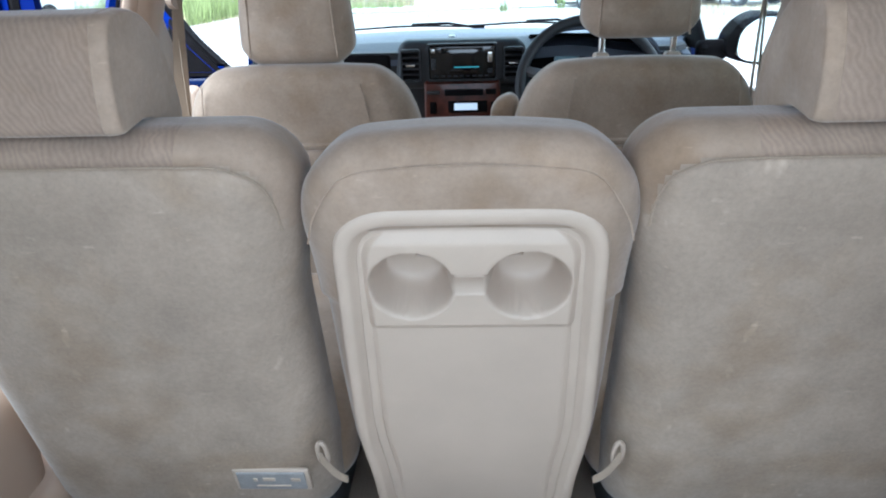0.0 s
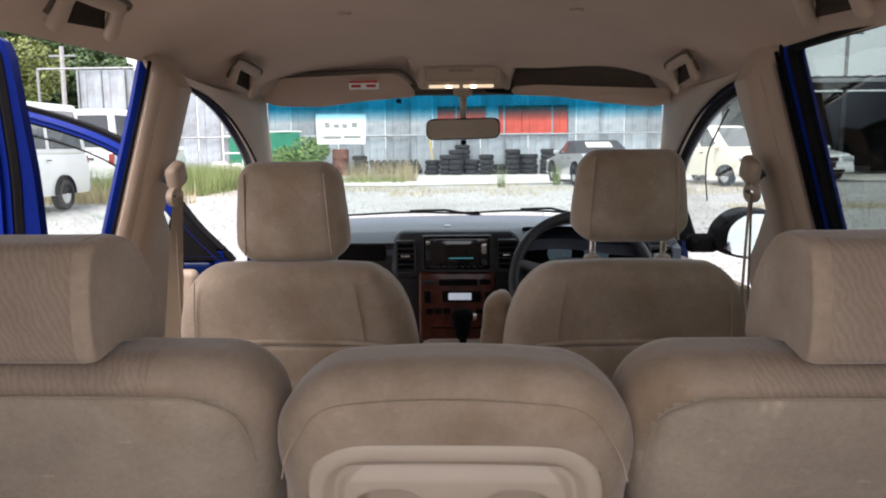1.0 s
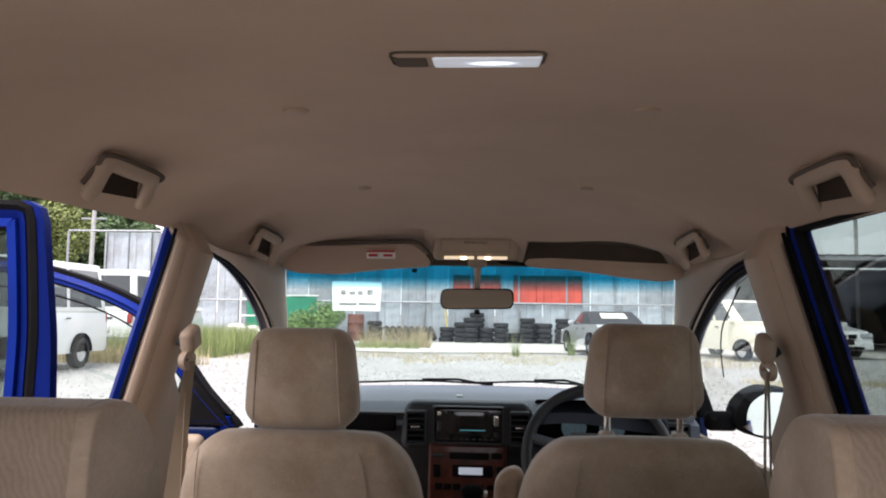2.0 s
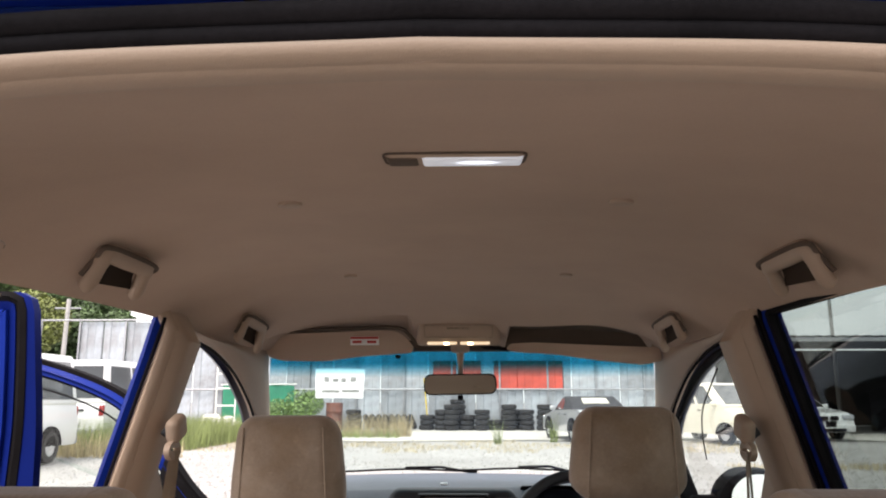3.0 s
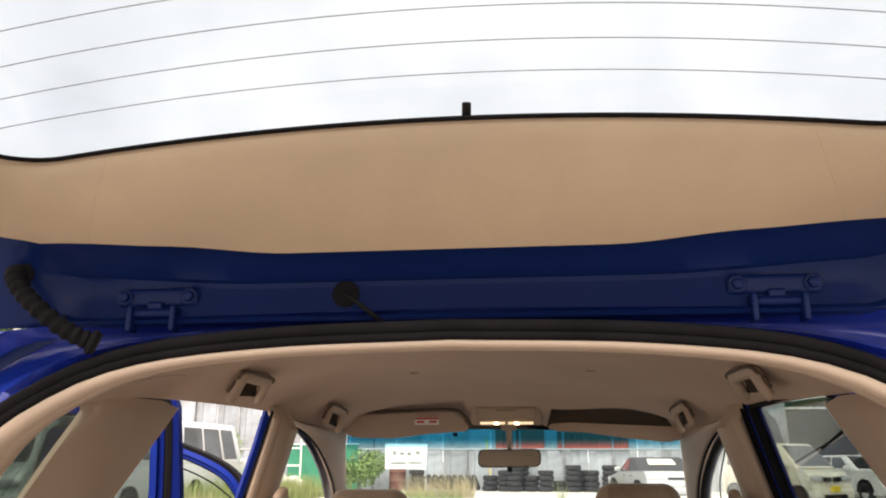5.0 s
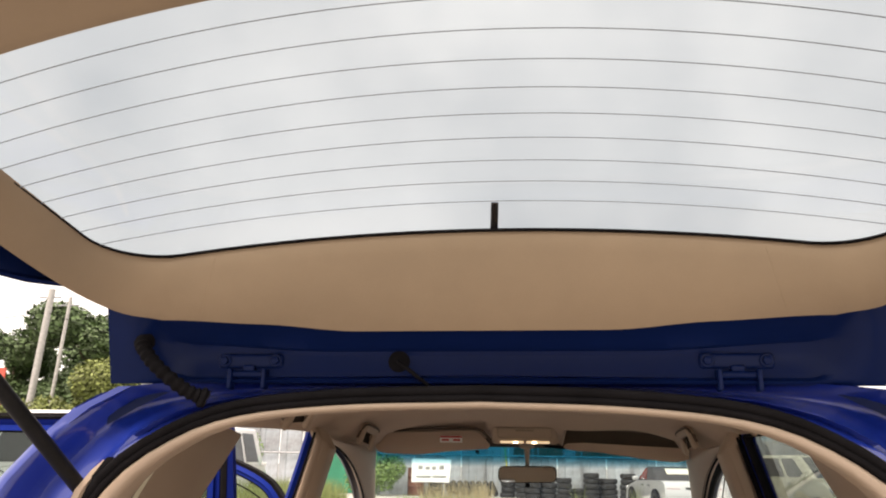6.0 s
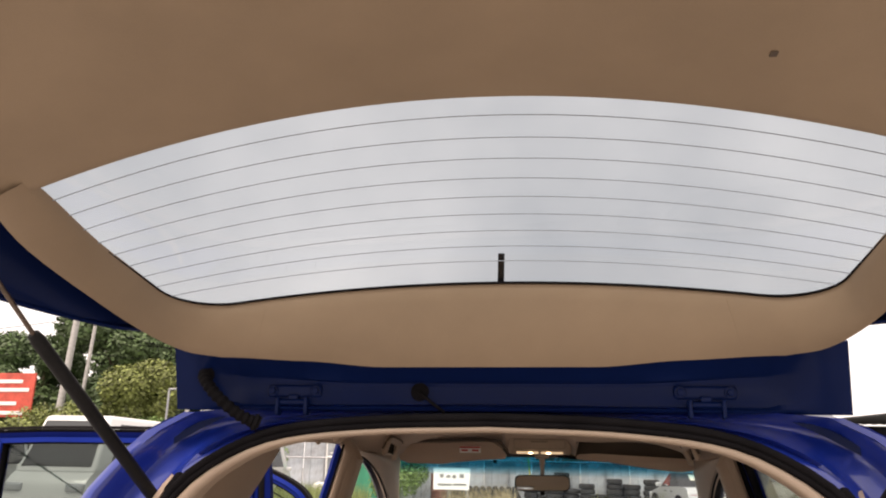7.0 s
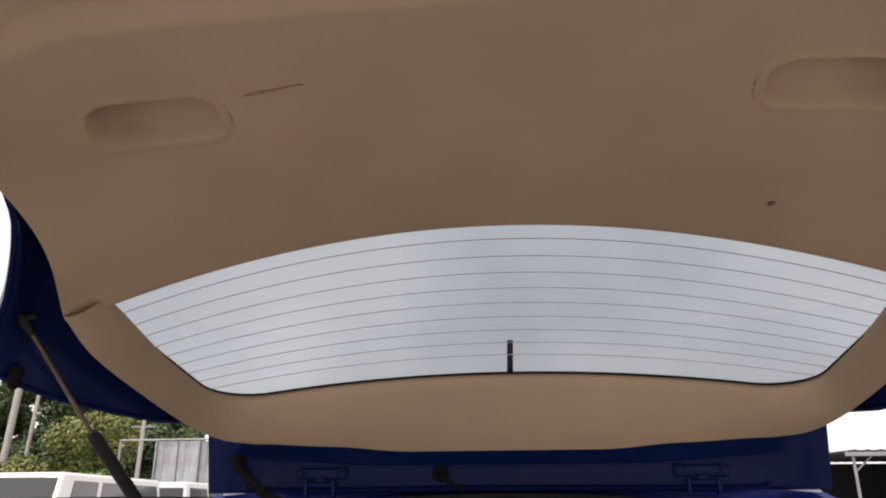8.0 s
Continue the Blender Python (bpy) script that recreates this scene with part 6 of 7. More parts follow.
def closed_front_door():
    d = thing("door_2", "closed blue driver's door with clear glass and a door mirror", "car door", (0.74, 1.9, 0.40), kind="structure")
    top = [p + V(0.03, 0, -0.012) for p in spline(A_SIDE, 40)]
    bm = B()
    tube(bm, [p + V(0.012, 0, 0) for p in top], 0.011, 10)
    part("window_frame", bm, M_blue_shade, d, "blue window frame in the shaded tone")
    bm = B()
    tube(bm, [p + V(-0.004, -0.003, -0.006) for p in top], 0.011, 8)
    part("glass_seal", bm, M_black, d, "black rubber glass seal")
    bm = B()
    rows = []
    for p in top:
        rows.append([V(lerp(p.x + 0.004, side_x(0.92) + 0.05, t), p.y, lerp(p.z - 0.006, min(0.92, p.z - 0.03), t)) for t in (k / 8 for k in range(9))])
    sheet(bm, rows, V(0.004, 0, 0))
    g = part("glass", bm, G_clear, d, "clear side window")
    g.visible_shadow = False
    bm = B()
    tube(bm, spline([(0.664, 1.64, 1.322), (0.680, 1.77, 1.270), (0.700, 1.91, 1.213), (0.712, 1.965, 1.144), (0.722, 1.975, 1.07)], 14), 0.0022, 6)
    part("quarter_bar", bm, M_black, d, "thin black glass divider")
    bm = B()
    sheet(bm, [[V(0.70 + 0.01 * math.sin(z * 9), lerp(1.39, 2.52, t), z - 0.02 * t) for t in (k / 8 for k in range(9))] for z in (lerp(0.42, 0.88, i / 10) for i in range(11))], V(0.02, 0, 0))
    part("inner_panel", bm, M_trim, d, "beige door trim")
    bm = B()
    sheet(bm, [[V(0.80 + 0.012 * math.sin(math.pi * (z - 0.35) / 0.62), lerp(1.25, 2.46, t), z - 0.03 * t) for t in (k / 8 for k in range(9))] for z in (lerp(0.35, 0.83, i / 10) for i in range(11))], V(-0.015, 0, 0))
    part("outer_panel", bm, M_blue_shade, d, "blue door skin")
    bm = B()
    prism(bm, [(2.08, 0.93), (2.52, 0.90), (2.50, 0.985), (2.30, 1.09)], "x", 0.715, 0.735, 0.006)
    part("mirror_sail", bm, M_black, d, "black mirror triangle")
    # door mirror
    bm = B()
    prism(bm, roundpoly([(0.748, 0.895), (0.768, 0.990), (0.835, 1.050), (0.945, 1.046), (0.972, 0.985), (0.966, 0.885), (0.860, 0.866)], 0.045, 6), "y", 2.037, 2.135, 0.024, 4)
    for v in bm.verts:
        v.co.y -= (v.co.x - 0.862) * 0.28
    for v in bm.verts:
        v.co.x, v.co.z = 0.872 + (v.co.x - 0.862) * 0.86, 0.960 + (v.co.z - 0.958) * 0.86
    m = part("door_mirror", bm, M_black, d, "black shell of the door mirror", 60)
    bm = B()
    prism(bm, roundpoly([(0.779, 0.898), (0.790, 0.985), (0.845, 1.030), (0.935, 1.028), (0.955, 0.980), (0.950, 0.900), (0.862, 0.884)], 0.036, 6), "y", 2.030, 2.034, 0.0)
    for v in bm.verts:
        v.co.y -= (v.co.x - 0.862) * 0.15 - (v.co.z - 0.958) * 0.09 + 0.010
    for v in bm.verts:
        v.co.x, v.co.z = 0.874 + (v.co.x - 0.862) * 0.90, 0.960 + (v.co.z - 0.958) * 0.90
    part("mirror_glass", bm, G_mirror, m, "silvered mirror glass")
    bm = B()
    rbox(bm, (0.755, 2.12, 0.925), (0.10, 0.05, 0.06), 0.02, 3)
    part("mirror_foot", bm, M_black, m)
    return d


closed_front_door()


def open_door(name, name_label, y, outer, cut, glass_mat, panel_x):
    """A door swung wide open, standing across the car; outlines are (x, z)."""
    d = thing(name, name_label, "car door", (panel_x[0], y, 0.40), kind="structure")
    o = resample([(x, y, z) for x, z in roundpoly(outer, 0.035, 5)], 120)
    c = sum(o, V(0, 0, 0)) / len(o)
    edge = o
    if cut:
        o = [p - V(0.003 + lerp(0.033, 0.010, sstep(0.87, 1.44, p.z)) * sstep(-1.0, -0.85, p.x), 0, 0) for p in edge]

    def inset(dist):
        out = []
        n = len(o)
        for i, p in enumerate(o):
            t = (o[(i + 1) % n] - o[i - 1]).normalized()
            nn = V(t.z, 0, -t.x)
            if nn.dot(c - p) < 0:
                nn = -nn
            out.append(p + nn * dist)
        return out
    i0, i1, i2 = inset(0.014), inset(0.053 if cut else 0.044), inset(0.058 if cut else 0.052)
    if cut:
        # painted edge of the door behind the seal, its blue darkened as shade
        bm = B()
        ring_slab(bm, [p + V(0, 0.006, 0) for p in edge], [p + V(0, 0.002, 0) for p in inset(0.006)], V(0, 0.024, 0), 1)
        part("flange", bm, M_blue_part_shade, d, "blue painted outer flange, shade in its colour")
        i0 = inset(0.020)
        bm = B()
        ring_slab(bm, o, [p + V(0, -0.005, 0) for p in inset(0.010)], V(0, 0.012, 0), 1)
        ring_slab(bm, [p + V(0, -0.003, 0) for p in inset(0.011)], [p + V(0, 0.002, 0) for p in i0], V(0, 0.010, 0), 1)
    else:
        bm = B()
        ring_slab(bm, o, i0, V(0, 0.05, 0), 1)
    part("door_seal", bm, M_black, d, "black rubber door seal")
    bm = B()
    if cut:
        # channel inside the seal, its shade put into the blue
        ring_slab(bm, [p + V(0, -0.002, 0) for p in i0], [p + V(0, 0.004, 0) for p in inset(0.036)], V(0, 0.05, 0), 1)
        part("inner_flange", bm, M_blue_part_shade, d, "blue painted channel, darkened as shade")
        bm = B()
        ring_slab(bm, [p + V(0, -0.006, 0) for p in inset(0.037)], [p + V(0, -0.008, 0) for p in i1], V(0, 0.05, 0), 1)
    else:
        ring_slab(bm, [p + V(0, -0.004, 0) for p in i0], [p + V(0, -0.016, 0) for p in inset(0.029)], V(0, 0.05, 0), 1)
        ring_slab(bm, [p + V(0, -0.006, 0) for p in inset(0.031)], [p + V(0, -0.010, 0) for p in i1], V(0, 0.05, 0), 1)
    part("window_frame", bm, M_blue_lit, d, "blue painted window frame, sky light in its tone")
    bm = B()
    ring_slab(bm, i1, i2, V(0, 0.03, 0), 1)
    part("glass_seal", bm, M_black, d)
    # pane: fan of rings towards the middle
    bm = B()
    ring_slab(bm, [p + V(0, 0.014, 0) for p in i1], [p.lerp(c, 0.999) + V(0, 0.014, 0) for p in i1], V(0, 0.004, 0), 1)
    g = part("glass", bm, glass_mat, d, "side window glass")
    g.visible_shadow = False
    x0, x1 = panel_x
    bm = B()
    rbox(bm, ((x0 + x1) / 2, y + 0.03, 0.62), (abs(x1 - x0), 0.09, 0.53), 0.03, 3, 3)
    part("outer_panel", bm, M_blue_shade, d, "blue door body")
    bm = B()
    rbox(bm, ((x0 + x1) / 2, y - 0.03, 0.615), (abs(x1 - x0) - 0.10, 0.05, 0.48), 0.025, 4, 3)
    part("inner_panel", bm, M_trim, d, "beige door trim")
    bm = B()
    rbox(bm, (x0 + 0.06, y + 0.03, 0.70), (0.16, 0.05, 0.06), 0.01, 2)
    part("check_strap", bm, M_black, d)
    return d


open_door("door_3", "blue passenger-side rear door swung wide open", 1.10,
               [(-0.787, 0.87), (-0.799, 1.19), (-0.831, 1.452), (-1.25, 1.456), (-1.61, 1.454), (-1.818, 1.446), (-1.822, 1.19), (-1.79, 0.87)], 1, G_dark, (-0.79, -1.81))
fd = open_door("door_4", "blue front passenger door swung wide open", 2.10,
               [(-0.735, 0.865), (-0.86, 0.99), (-0.955, 1.12), (-1.043, 1.238), (-1.10, 1.276), (-1.18, 1.312), (-1.28, 1.347), (-1.39, 1.378), (-1.48, 1.398), (-1.57, 1.411), (-1.70, 1.420), (-1.83, 1.407), (-1.875, 1.2), (-1.86, 0.87), (-1.3, 0.865)], 0, G_clear, (-0.80, -1.86))
bm = B()
tube(bm, spline([(-1.75, 2.096, 1.325), (-1.55, 2.096, 1.312), (-1.35, 2.096, 1.278), (-1.18, 2.096, 1.222), (-1.06, 2.096, 1.15), (-0.96, 2.096, 1.05)], 24), 0.003, 6)
part("glass_top_edge", bm, M_black, fd, "dark top edge of the part-lowered glass")
bm = B()
prism(bm, [(-0.77, 0.88), (-0.98, 0.88), (-0.93, 1.06)], "y", 2.085, 2.11, 0.004)
part("mirror_sail", bm, M_black, fd, "black mirror triangle")

# ---- outside: ground ----
M_ground = mat("gravel_ground", (0.36, 0.352, 0.34), 0.95, grain=0.40, scale=24, bump=0.8, blotch=0.18, blotch_scale=0.35)
bm = B()
N = 60
xs = [lerp(-1, 1, j / N) for j in range(N + 1)]
rows = [[V(260 * a ** 3 + 30 * a, 20 + 260 * b ** 3 + 30 * b, 0) for a in xs] for b in xs]
quadgrid(bm, rows)
for v in bm.verts:
    if abs(v.co.x) < 60 and 4 < v.co.y < 60:
        v.co.z = 0.03 * noise.noise(V(v.co.x * 0.25, v.co.y * 0.25, 0)) - 0.02
solid("ground", bm, M_ground, "pale grey gravel yard", "ground", kind="structure")
M_conc = mat("bleached_concrete", (0.50, 0.485, 0.45), 0.9, grain=0.15, scale=9, bump=0.3, blotch=0.15, blotch_scale=0.5)
bm = B()
sheet(bm, [[V(x, y + 0.5 * math.sin(x * 0.7) * (1 if y < 25 else 0), 0.0) for x in (lerp(-11, 34, j / 60) for j in range(61))] for y in (23.5, 26, 28, 30, 32.2)], V(0, 0, 0.03))
solid("pavement", bm, M_conc, "sun-bleached concrete strip before the fence", "pavement", kind="structure")


# loose stones on the near gravel
def stones():
    rnd = random.Random(5)
    vs, fs = [], []
    for k in range(9000):
        x, y = rnd.uniform(-10, 9), 4.2 + 17 * rnd.random() ** 1.3
        r = rnd.uniform(0.012, 0.035)
        a = rnd.random() * 6.28
        n = len(vs)
        for i in range(4):
            vs.append((x + r * math.cos(a + i * 1.57) * rnd.uniform(0.6, 1.2), y + r * math.sin(a + i * 1.57) * rnd.uniform(0.6, 1.2), -0.012))
        vs.append((x, y, r * 0.8))
        fs += [(n, n + 1, n + 4), (n + 1, n + 2, n + 4), (n + 2, n + 3, n + 4), (n + 3, n, n + 4)]
    me = bpy.data.meshes.new("gravel")
    me.from_pydata(vs, [], fs)
    m = mat("gravel_stone", (0.40, 0.39, 0.375), 0.9, grain=0.2, scale=60, blotch=0.4, blotch_scale=9)
    me.materials.append(m)
    tagged(new("gravel", me), "loose pale gravel stones over the yard", "gravel", kind="stuff")


stones()


# ---- plants ----
def leaf_mat(name, col, rough=0.6):
    m = mat(name, col, rough, grain=0.1, scale=3)
    N_, L_ = m.node_tree.nodes, m.node_tree.links
    g = N_.new("ShaderNodeNewGeometry")
    h = N_.new("ShaderNodeHueSaturation")
    r = N_.new("ShaderNodeMapRange")
    r.inputs["To Min"].default_value, r.inputs["To Max"].default_value = 0.45, 1.5
    bs = N_["Principled BSDF"]
    src = bs.inputs["Base Color"].links[0].from_socket if bs.inputs["Base Color"].links else None
    L_.new(g.outputs["Random Per Island"], r.inputs["Value"])
    L_.new(r.outputs["Result"], h.inputs["Value"])
    if src:
        L_.new(src, h.inputs["Color"])
    else:
        h.inputs["Color"].default_value = bs.inputs["Base Color"].default_value
    L_.new(h.outputs["Color"], bs.inputs["Base Color"])
    return m


M_leaf = leaf_mat("tree_leaves", (0.075, 0.125, 0.045))
M_leaf2 = leaf_mat("yellowish_leaves", (0.17, 0.20, 0.055))
M_bush = leaf_mat("bush_leaves", (0.15, 0.24, 0.07))
M_grass = leaf_mat("green_grass", (0.21, 0.26, 0.09))
M_straw = leaf_mat("dry_grass", (0.44, 0.37, 0.22))
M_bark = mat("bark", (0.10, 0.075, 0.05), 0.9, grain=0.3, scale=14, bump=0.6, blotch=0.3)


def leaves(rnd, blobs, count, size):
    vs, fs = [], []
    for k in range(count):
        c, r = rnd.choice(blobs)
        d = V(rnd.gauss(0, 1), rnd.gauss(0, 1), rnd.gauss(0, 1)).normalized()
        p = V(*c) + Vector([d[i] * r[i] for i in range(3)]) * (0.55 + 0.5 * rnd.random() ** 0.6)
        a = V(rnd.gauss(0, 1), rnd.gauss(0, 1), rnd.gauss(0, 0.6)).normalized()
        b = a.cross(d + V(0, 0, 0.3)).normalized()
        s = size * rnd.uniform(0.6, 1.4)
        n = len(vs)
        vs += [tuple(p - a * s), tuple(p + b * s * 0.55), tuple(p + a * s), tuple(p - b * s * 0.55)]
        fs.append((n, n + 1, n + 2, n + 3))
    me = bpy.data.meshes.new("crown")
    me.from_pydata(vs, [], fs)
    return me


def tree(seed, h, w, material, at):
    rnd = random.Random(seed)
    t = thing("tree", "tall dark green broad-leaved tree behind the yard", "tree", at, "trees behind the yard")
    x, y, z = at
    bm = B()
    tube(bm, [(x, y, z - 0.1), (x + 0.1, y, z + h * 0.3), (x - 0.1, y, z + h * 0.6), (x, y, z + h * 0.85)], [0.03 * h, 0.024 * h, 0.015 * h, 0.004 * h], 8)
    tr = part("trunk", bm, M_bark, t)
    blobs = []
    for k in range(16):
        a, q = rnd.random() * 6.28, rnd.random()
        rr = w * (0.25 + 0.55 * math.sin(math.pi * (0.15 + 0.75 * q)))
        c = (rr * math.cos(a) * rnd.uniform(0.3, 1), rr * math.sin(a) * rnd.uniform(0.3, 1), h * lerp(0.28, 0.93, q))
        s = w * rnd.uniform(0.24, 0.42)
        blobs.append((c, (s, s, s * 0.8)))
        bm = B()
        tube(bm, [(x, y, z + c[2] * 0.75), (x + c[0] * 0.5, y + c[1] * 0.5, z + c[2] * 0.9), (x + c[0], y + c[1], z + c[2])], [0.008 * h, 0.005 * h, 0.002 * h], 5)
        if k < 7:
            part("limb", bm, M_bark, t)
        else:
            bm.free()
    me = leaves(rnd, blobs, 34000, 0.017 * h)
    me.materials.append(material)
    o = new("crown", me)
    o.parent = t
    return t


t_a = tree(1, 9.5, 4.6, M_leaf, (-27.5, 46, 0))
t_b = tree(2, 7, 3.6, M_leaf2, (-25.5, 42, 0))
t_c = tree(3, 11, 5.2, M_leaf, (-31, 47, 0))
for src, x, y, s, r in ((t_a, -37, 48, 1.0, 1.1), (t_c, -44, 50, 0.95, 2.0), (t_a, -28, 55, 1.0, 3.0), (t_b, -31, 52, 1.1, 0.6), (t_c, -35, 58, 1.0, 4.0),
                        (t_a, -50, 46, 1.0, 2.6), (t_b, -40, 43.5, 0.8, 3.3), (t_c, -57, 52, 1.0, 0.3)):
    copy_thing(src, pose(x, y, 0, 0, 0, math.degrees(r)) @ Matrix.Diagonal((s, s, s, 1)))


def bush(name, label, x, y, w, h, material, n=900, size=0.09, seed=1, cat="bush"):
    rnd = random.Random(seed)
    t = thing(name, label, cat, (x, y, 0.0), "yard plants")
    blobs = [((rnd.uniform(-w, w) * 0.6, rnd.uniform(-w, w) * 0.4, h * rnd.uniform(0.25, 0.75)), (w * 0.42, w * 0.42, h * 0.3)) for k in range(9)]
    me = leaves(rnd, blobs, n, size)
    me.materials.append(material)
    o = new("foliage", me)
    o.parent = t
    for k in range(5):
        bm = B()
        c = blobs[k][0]
        tube(bm, [(x + c[0] * 0.2, y, 0), (x + c[0], y + c[1], c[2])], [0.015, 0.005], 5)
        part("stem", bm, M_bark, t)
    return t


bush("bush", "leafy green bush growing against the fence", -7.0, 30.6, 1.3, 1.7, M_bush, 6000, 0.05, 4)
bush("bush", "leafy green bush growing against the fence", -11.6, 27.5, 0.9, 2.3, M_bush, 6000, 0.05, 5)
bush("bush", "pale green shrub below the poles", -27.5, 37.5, 3.4, 4.6, M_leaf2, 14000, 0.10, 6)
bush("bush", "pale green shrub below the poles", -22.8, 38.5, 2.6, 3.6, M_bush, 10000, 0.10, 7)
bush("bush", "pale green shrub below the poles", -33.5, 37.0, 3.0, 3.4, M_leaf2, 10000, 0.10, 8)


def grass_patch(name, label, x0, x1, y0, y1, n, h, material, seed, dens=1.0):
    rnd = random.Random(seed)
    vs, fs = [], []
    for k in range(n):
        x, y = rnd.uniform(x0, x1), rnd.uniform(y0, y1)
        if noise.noise(V(x * 0.5, y * 0.5, seed)) < -0.15:
            continue
        hh = h * rnd.uniform(0.4, 1.2)
        a = rnd.random() * 6.28
        dx, dy, w = 0.35 * hh * math.cos(a), 0.35 * hh * math.sin(a), 0.008
        q = len(vs)
        vs += [(x - w * math.sin(a), y + w * math.cos(a), -0.03), (x + w * math.sin(a), y - w * math.cos(a), -0.03), (x + dx, y + dy, hh)]
        fs.append((q, q + 1, q + 2))
    me = bpy.data.meshes.new(name)
    me.from_pydata(vs, [], fs)
    me.materials.append(material)
    tagged(new(name, me), label, "grass", kind="stuff")


grass_patch("green_grass", "long green roadside grass by the fence", -13, -6.9, 17.5, 26, 26000, 0.75, M_grass, 11)
grass_patch("dry_grass", "dry yellow grass at the gravel's edge", -8.5, 9, 18.5, 23.5, 9000, 0.085, M_straw, 12)
grass_patch("dry_grass", "dry yellow grass among the green", -12.5, -6.3, 16.6, 19.5, 6000, 0.5, M_straw, 13)
grass_patch("dry_grass", "tall dry seed heads before the tyres", -4.3, -1.9, 25.5, 27.0, 1600, 0.8, M_straw, 14)
grass_patch("green_grass", "small weeds in the concrete", -5.0, -2.2, 24.5, 27, 1300, 0.30, M_grass, 15)
grass_patch("dry_grass", "thin grass along the right-hand yard", 5, 16, 13.5, 15.0, 4500, 0.09, M_straw, 16)
for x, y in ((0.9, 22.0), (-5.3, 22.5), (2.6, 23.2)):
    grass_patch("weed", "tall thin weed on the concrete edge", x - 0.12, x + 0.12, y - 0.1, y + 0.1, 60, 0.8, M_grass, int(17 + x * 3))

# ---- steel fence ----
M_fence = mat("grey_sheet_steel", (0.36, 0.405, 0.45), 0.5, metal=0.1, grain=0.12, scale=6, blotch=0.28, blotch_scale=0.8, rand=0.2, tint=(0.34, 0.34, 0.35))
M_rust = mat("rusty_steel", (0.17, 0.07, 0.05), 0.8, grain=0.3, scale=20, blotch=0.4, blotch_scale=3)
M_redsheet = mat("red_sheet_steel", (0.52, 0.075, 0.05), 0.6, grain=0.12, scale=8, blotch=0.3, blotch_scale=1.2, rand=0.12)
M_tarp = mat("green_tarpaulin", (0.02, 0.22, 0.13), 0.6, grain=0.1, scale=20, blotch=0.2, blotch_scale=2)
fence = thing("wall_fence", "tall weathered grey sheet-steel yard fence with rails", "fence", (0, 32, 0), kind="structure")


def panel_mesh(w, h, material, nm):
    bm = B()
    prof = [(0, 0), (0.03, -0.035), (w * 0.30, -0.035), (w * 0.34, 0.0), (w * 0.64, 0.0), (w * 0.68, -0.035), (w - 0.03, -0.035), (w, 0.0)]
    sheet(bm, [[V(x, y, z) for x, y in prof] for z in (0, h)], V(0, 0.01, 0))
    return mesh_of(nm, bm, material, 20)


low_me, high_me, red_me = panel_mesh(0.97, 1.62, M_fence, "low_panel"), panel_mesh(0.97, 2.85, M_fence, "high_panel"), panel_mesh(0.97, 1.15, M_redsheet, "red_panel")
for k in range(27):
    x = -16.6 + k * 1.0
    for me, z in ((low_me, 0.02), (high_me, 1.69)):
        p = new("panel", me)
        p.parent = fence
        p.location = (x, 0.012 * ((k * 7) % 3), z)
    if k % 2 == 0:
        bm = B()
        rbox(bm, (x - 0.015, 31.90, 2.3), (0.07, 0.07, 4.6), 0.01, 1, 1)
        part("fence_post", bm, M_steel, fence)
for x in (-1.40, -0.36, 1.15, 2.12, 3.05):
    p = new("red_panel", red_me)
    p.parent = fence
    p.location = (x, -0.075, 1.69)
for z in (1.66, 4.60):
    bm = B()
    tube(bm, [(-18.3 if z > 2 else -16.6, 31.86, z), (10.3, 31.86, z)], 0.04, 8)
    part("rail", bm, M_steel, fence, "grey steel rail")
bm = B()
tube(bm, [(-18.3, 31.86, 0), (-18.3, 31.86, 4.6)], 0.05, 8)
part("end_post", bm, M_steel, fence)
bm = B()
tube(bm, [(-18.9, 31.86, 0), (-18.3, 31.86, 3.1)], 0.04, 8)
part("end_brace", bm, M_steel, fence)
tarp = thing("tarpaulin", "green tarpaulin hung on the fence", "tarpaulin", (-8.3, 31.7, 0))
bm = B()
sheet(bm, [[V(x, 31.74 + 0.03 * math.sin(x * 7), z + 0.03 * math.sin(x * 3)) for x in (lerp(-10.2, -7.2, i / 20) for i in range(21))] for z in (0.05, 0.6, 1.2, 1.82)], V(0, 0.02, 0))
part("cloth", bm, M_tarp, tarp)
bm = B()
tube(bm, [(-10.3, 31.72, 1.86), (-7.1, 31.72, 1.88)], 0.025, 6)
part("batten", bm, M_white, tarp)
drum = thing("steel_drum", "rusty brown steel drum before the fence", "drum", (-5.4, 31.2, 0))
bm = B()
rows = []
for z, r in ((0.03, 0.30), (0.03, 0.34), (0.38, 0.34), (0.40, 0.355), (0.42, 0.34), (0.75, 0.34), (0.77, 0.355), (0.79, 0.34), (1.12, 0.34), (1.12, 0.30)):
    rows.append([V(-5.4 + r * math.cos(a), 31.2 + r * math.sin(a), z) for a in (2 * math.pi * k / 24 for k in range(24))])
vs = quadgrid(bm, rows, True)
bm.faces.new(vs[0])
bm.faces.new(vs[-1])
part("drum_shell", bm, M_rust, drum)
pole = thing("marker_pole", "thin yellow marker pole", "pole", (-1.62, 31.2, 0))
bm = B()
tube(bm, [(-1.55, 31.2, 0), (-1.75, 31.3, 2.1)], 0.03, 6)
part("shaft", bm, mat("yellow_paint", (0.6, 0.45, 0.06), 0.6, blotch=0.2), pole)


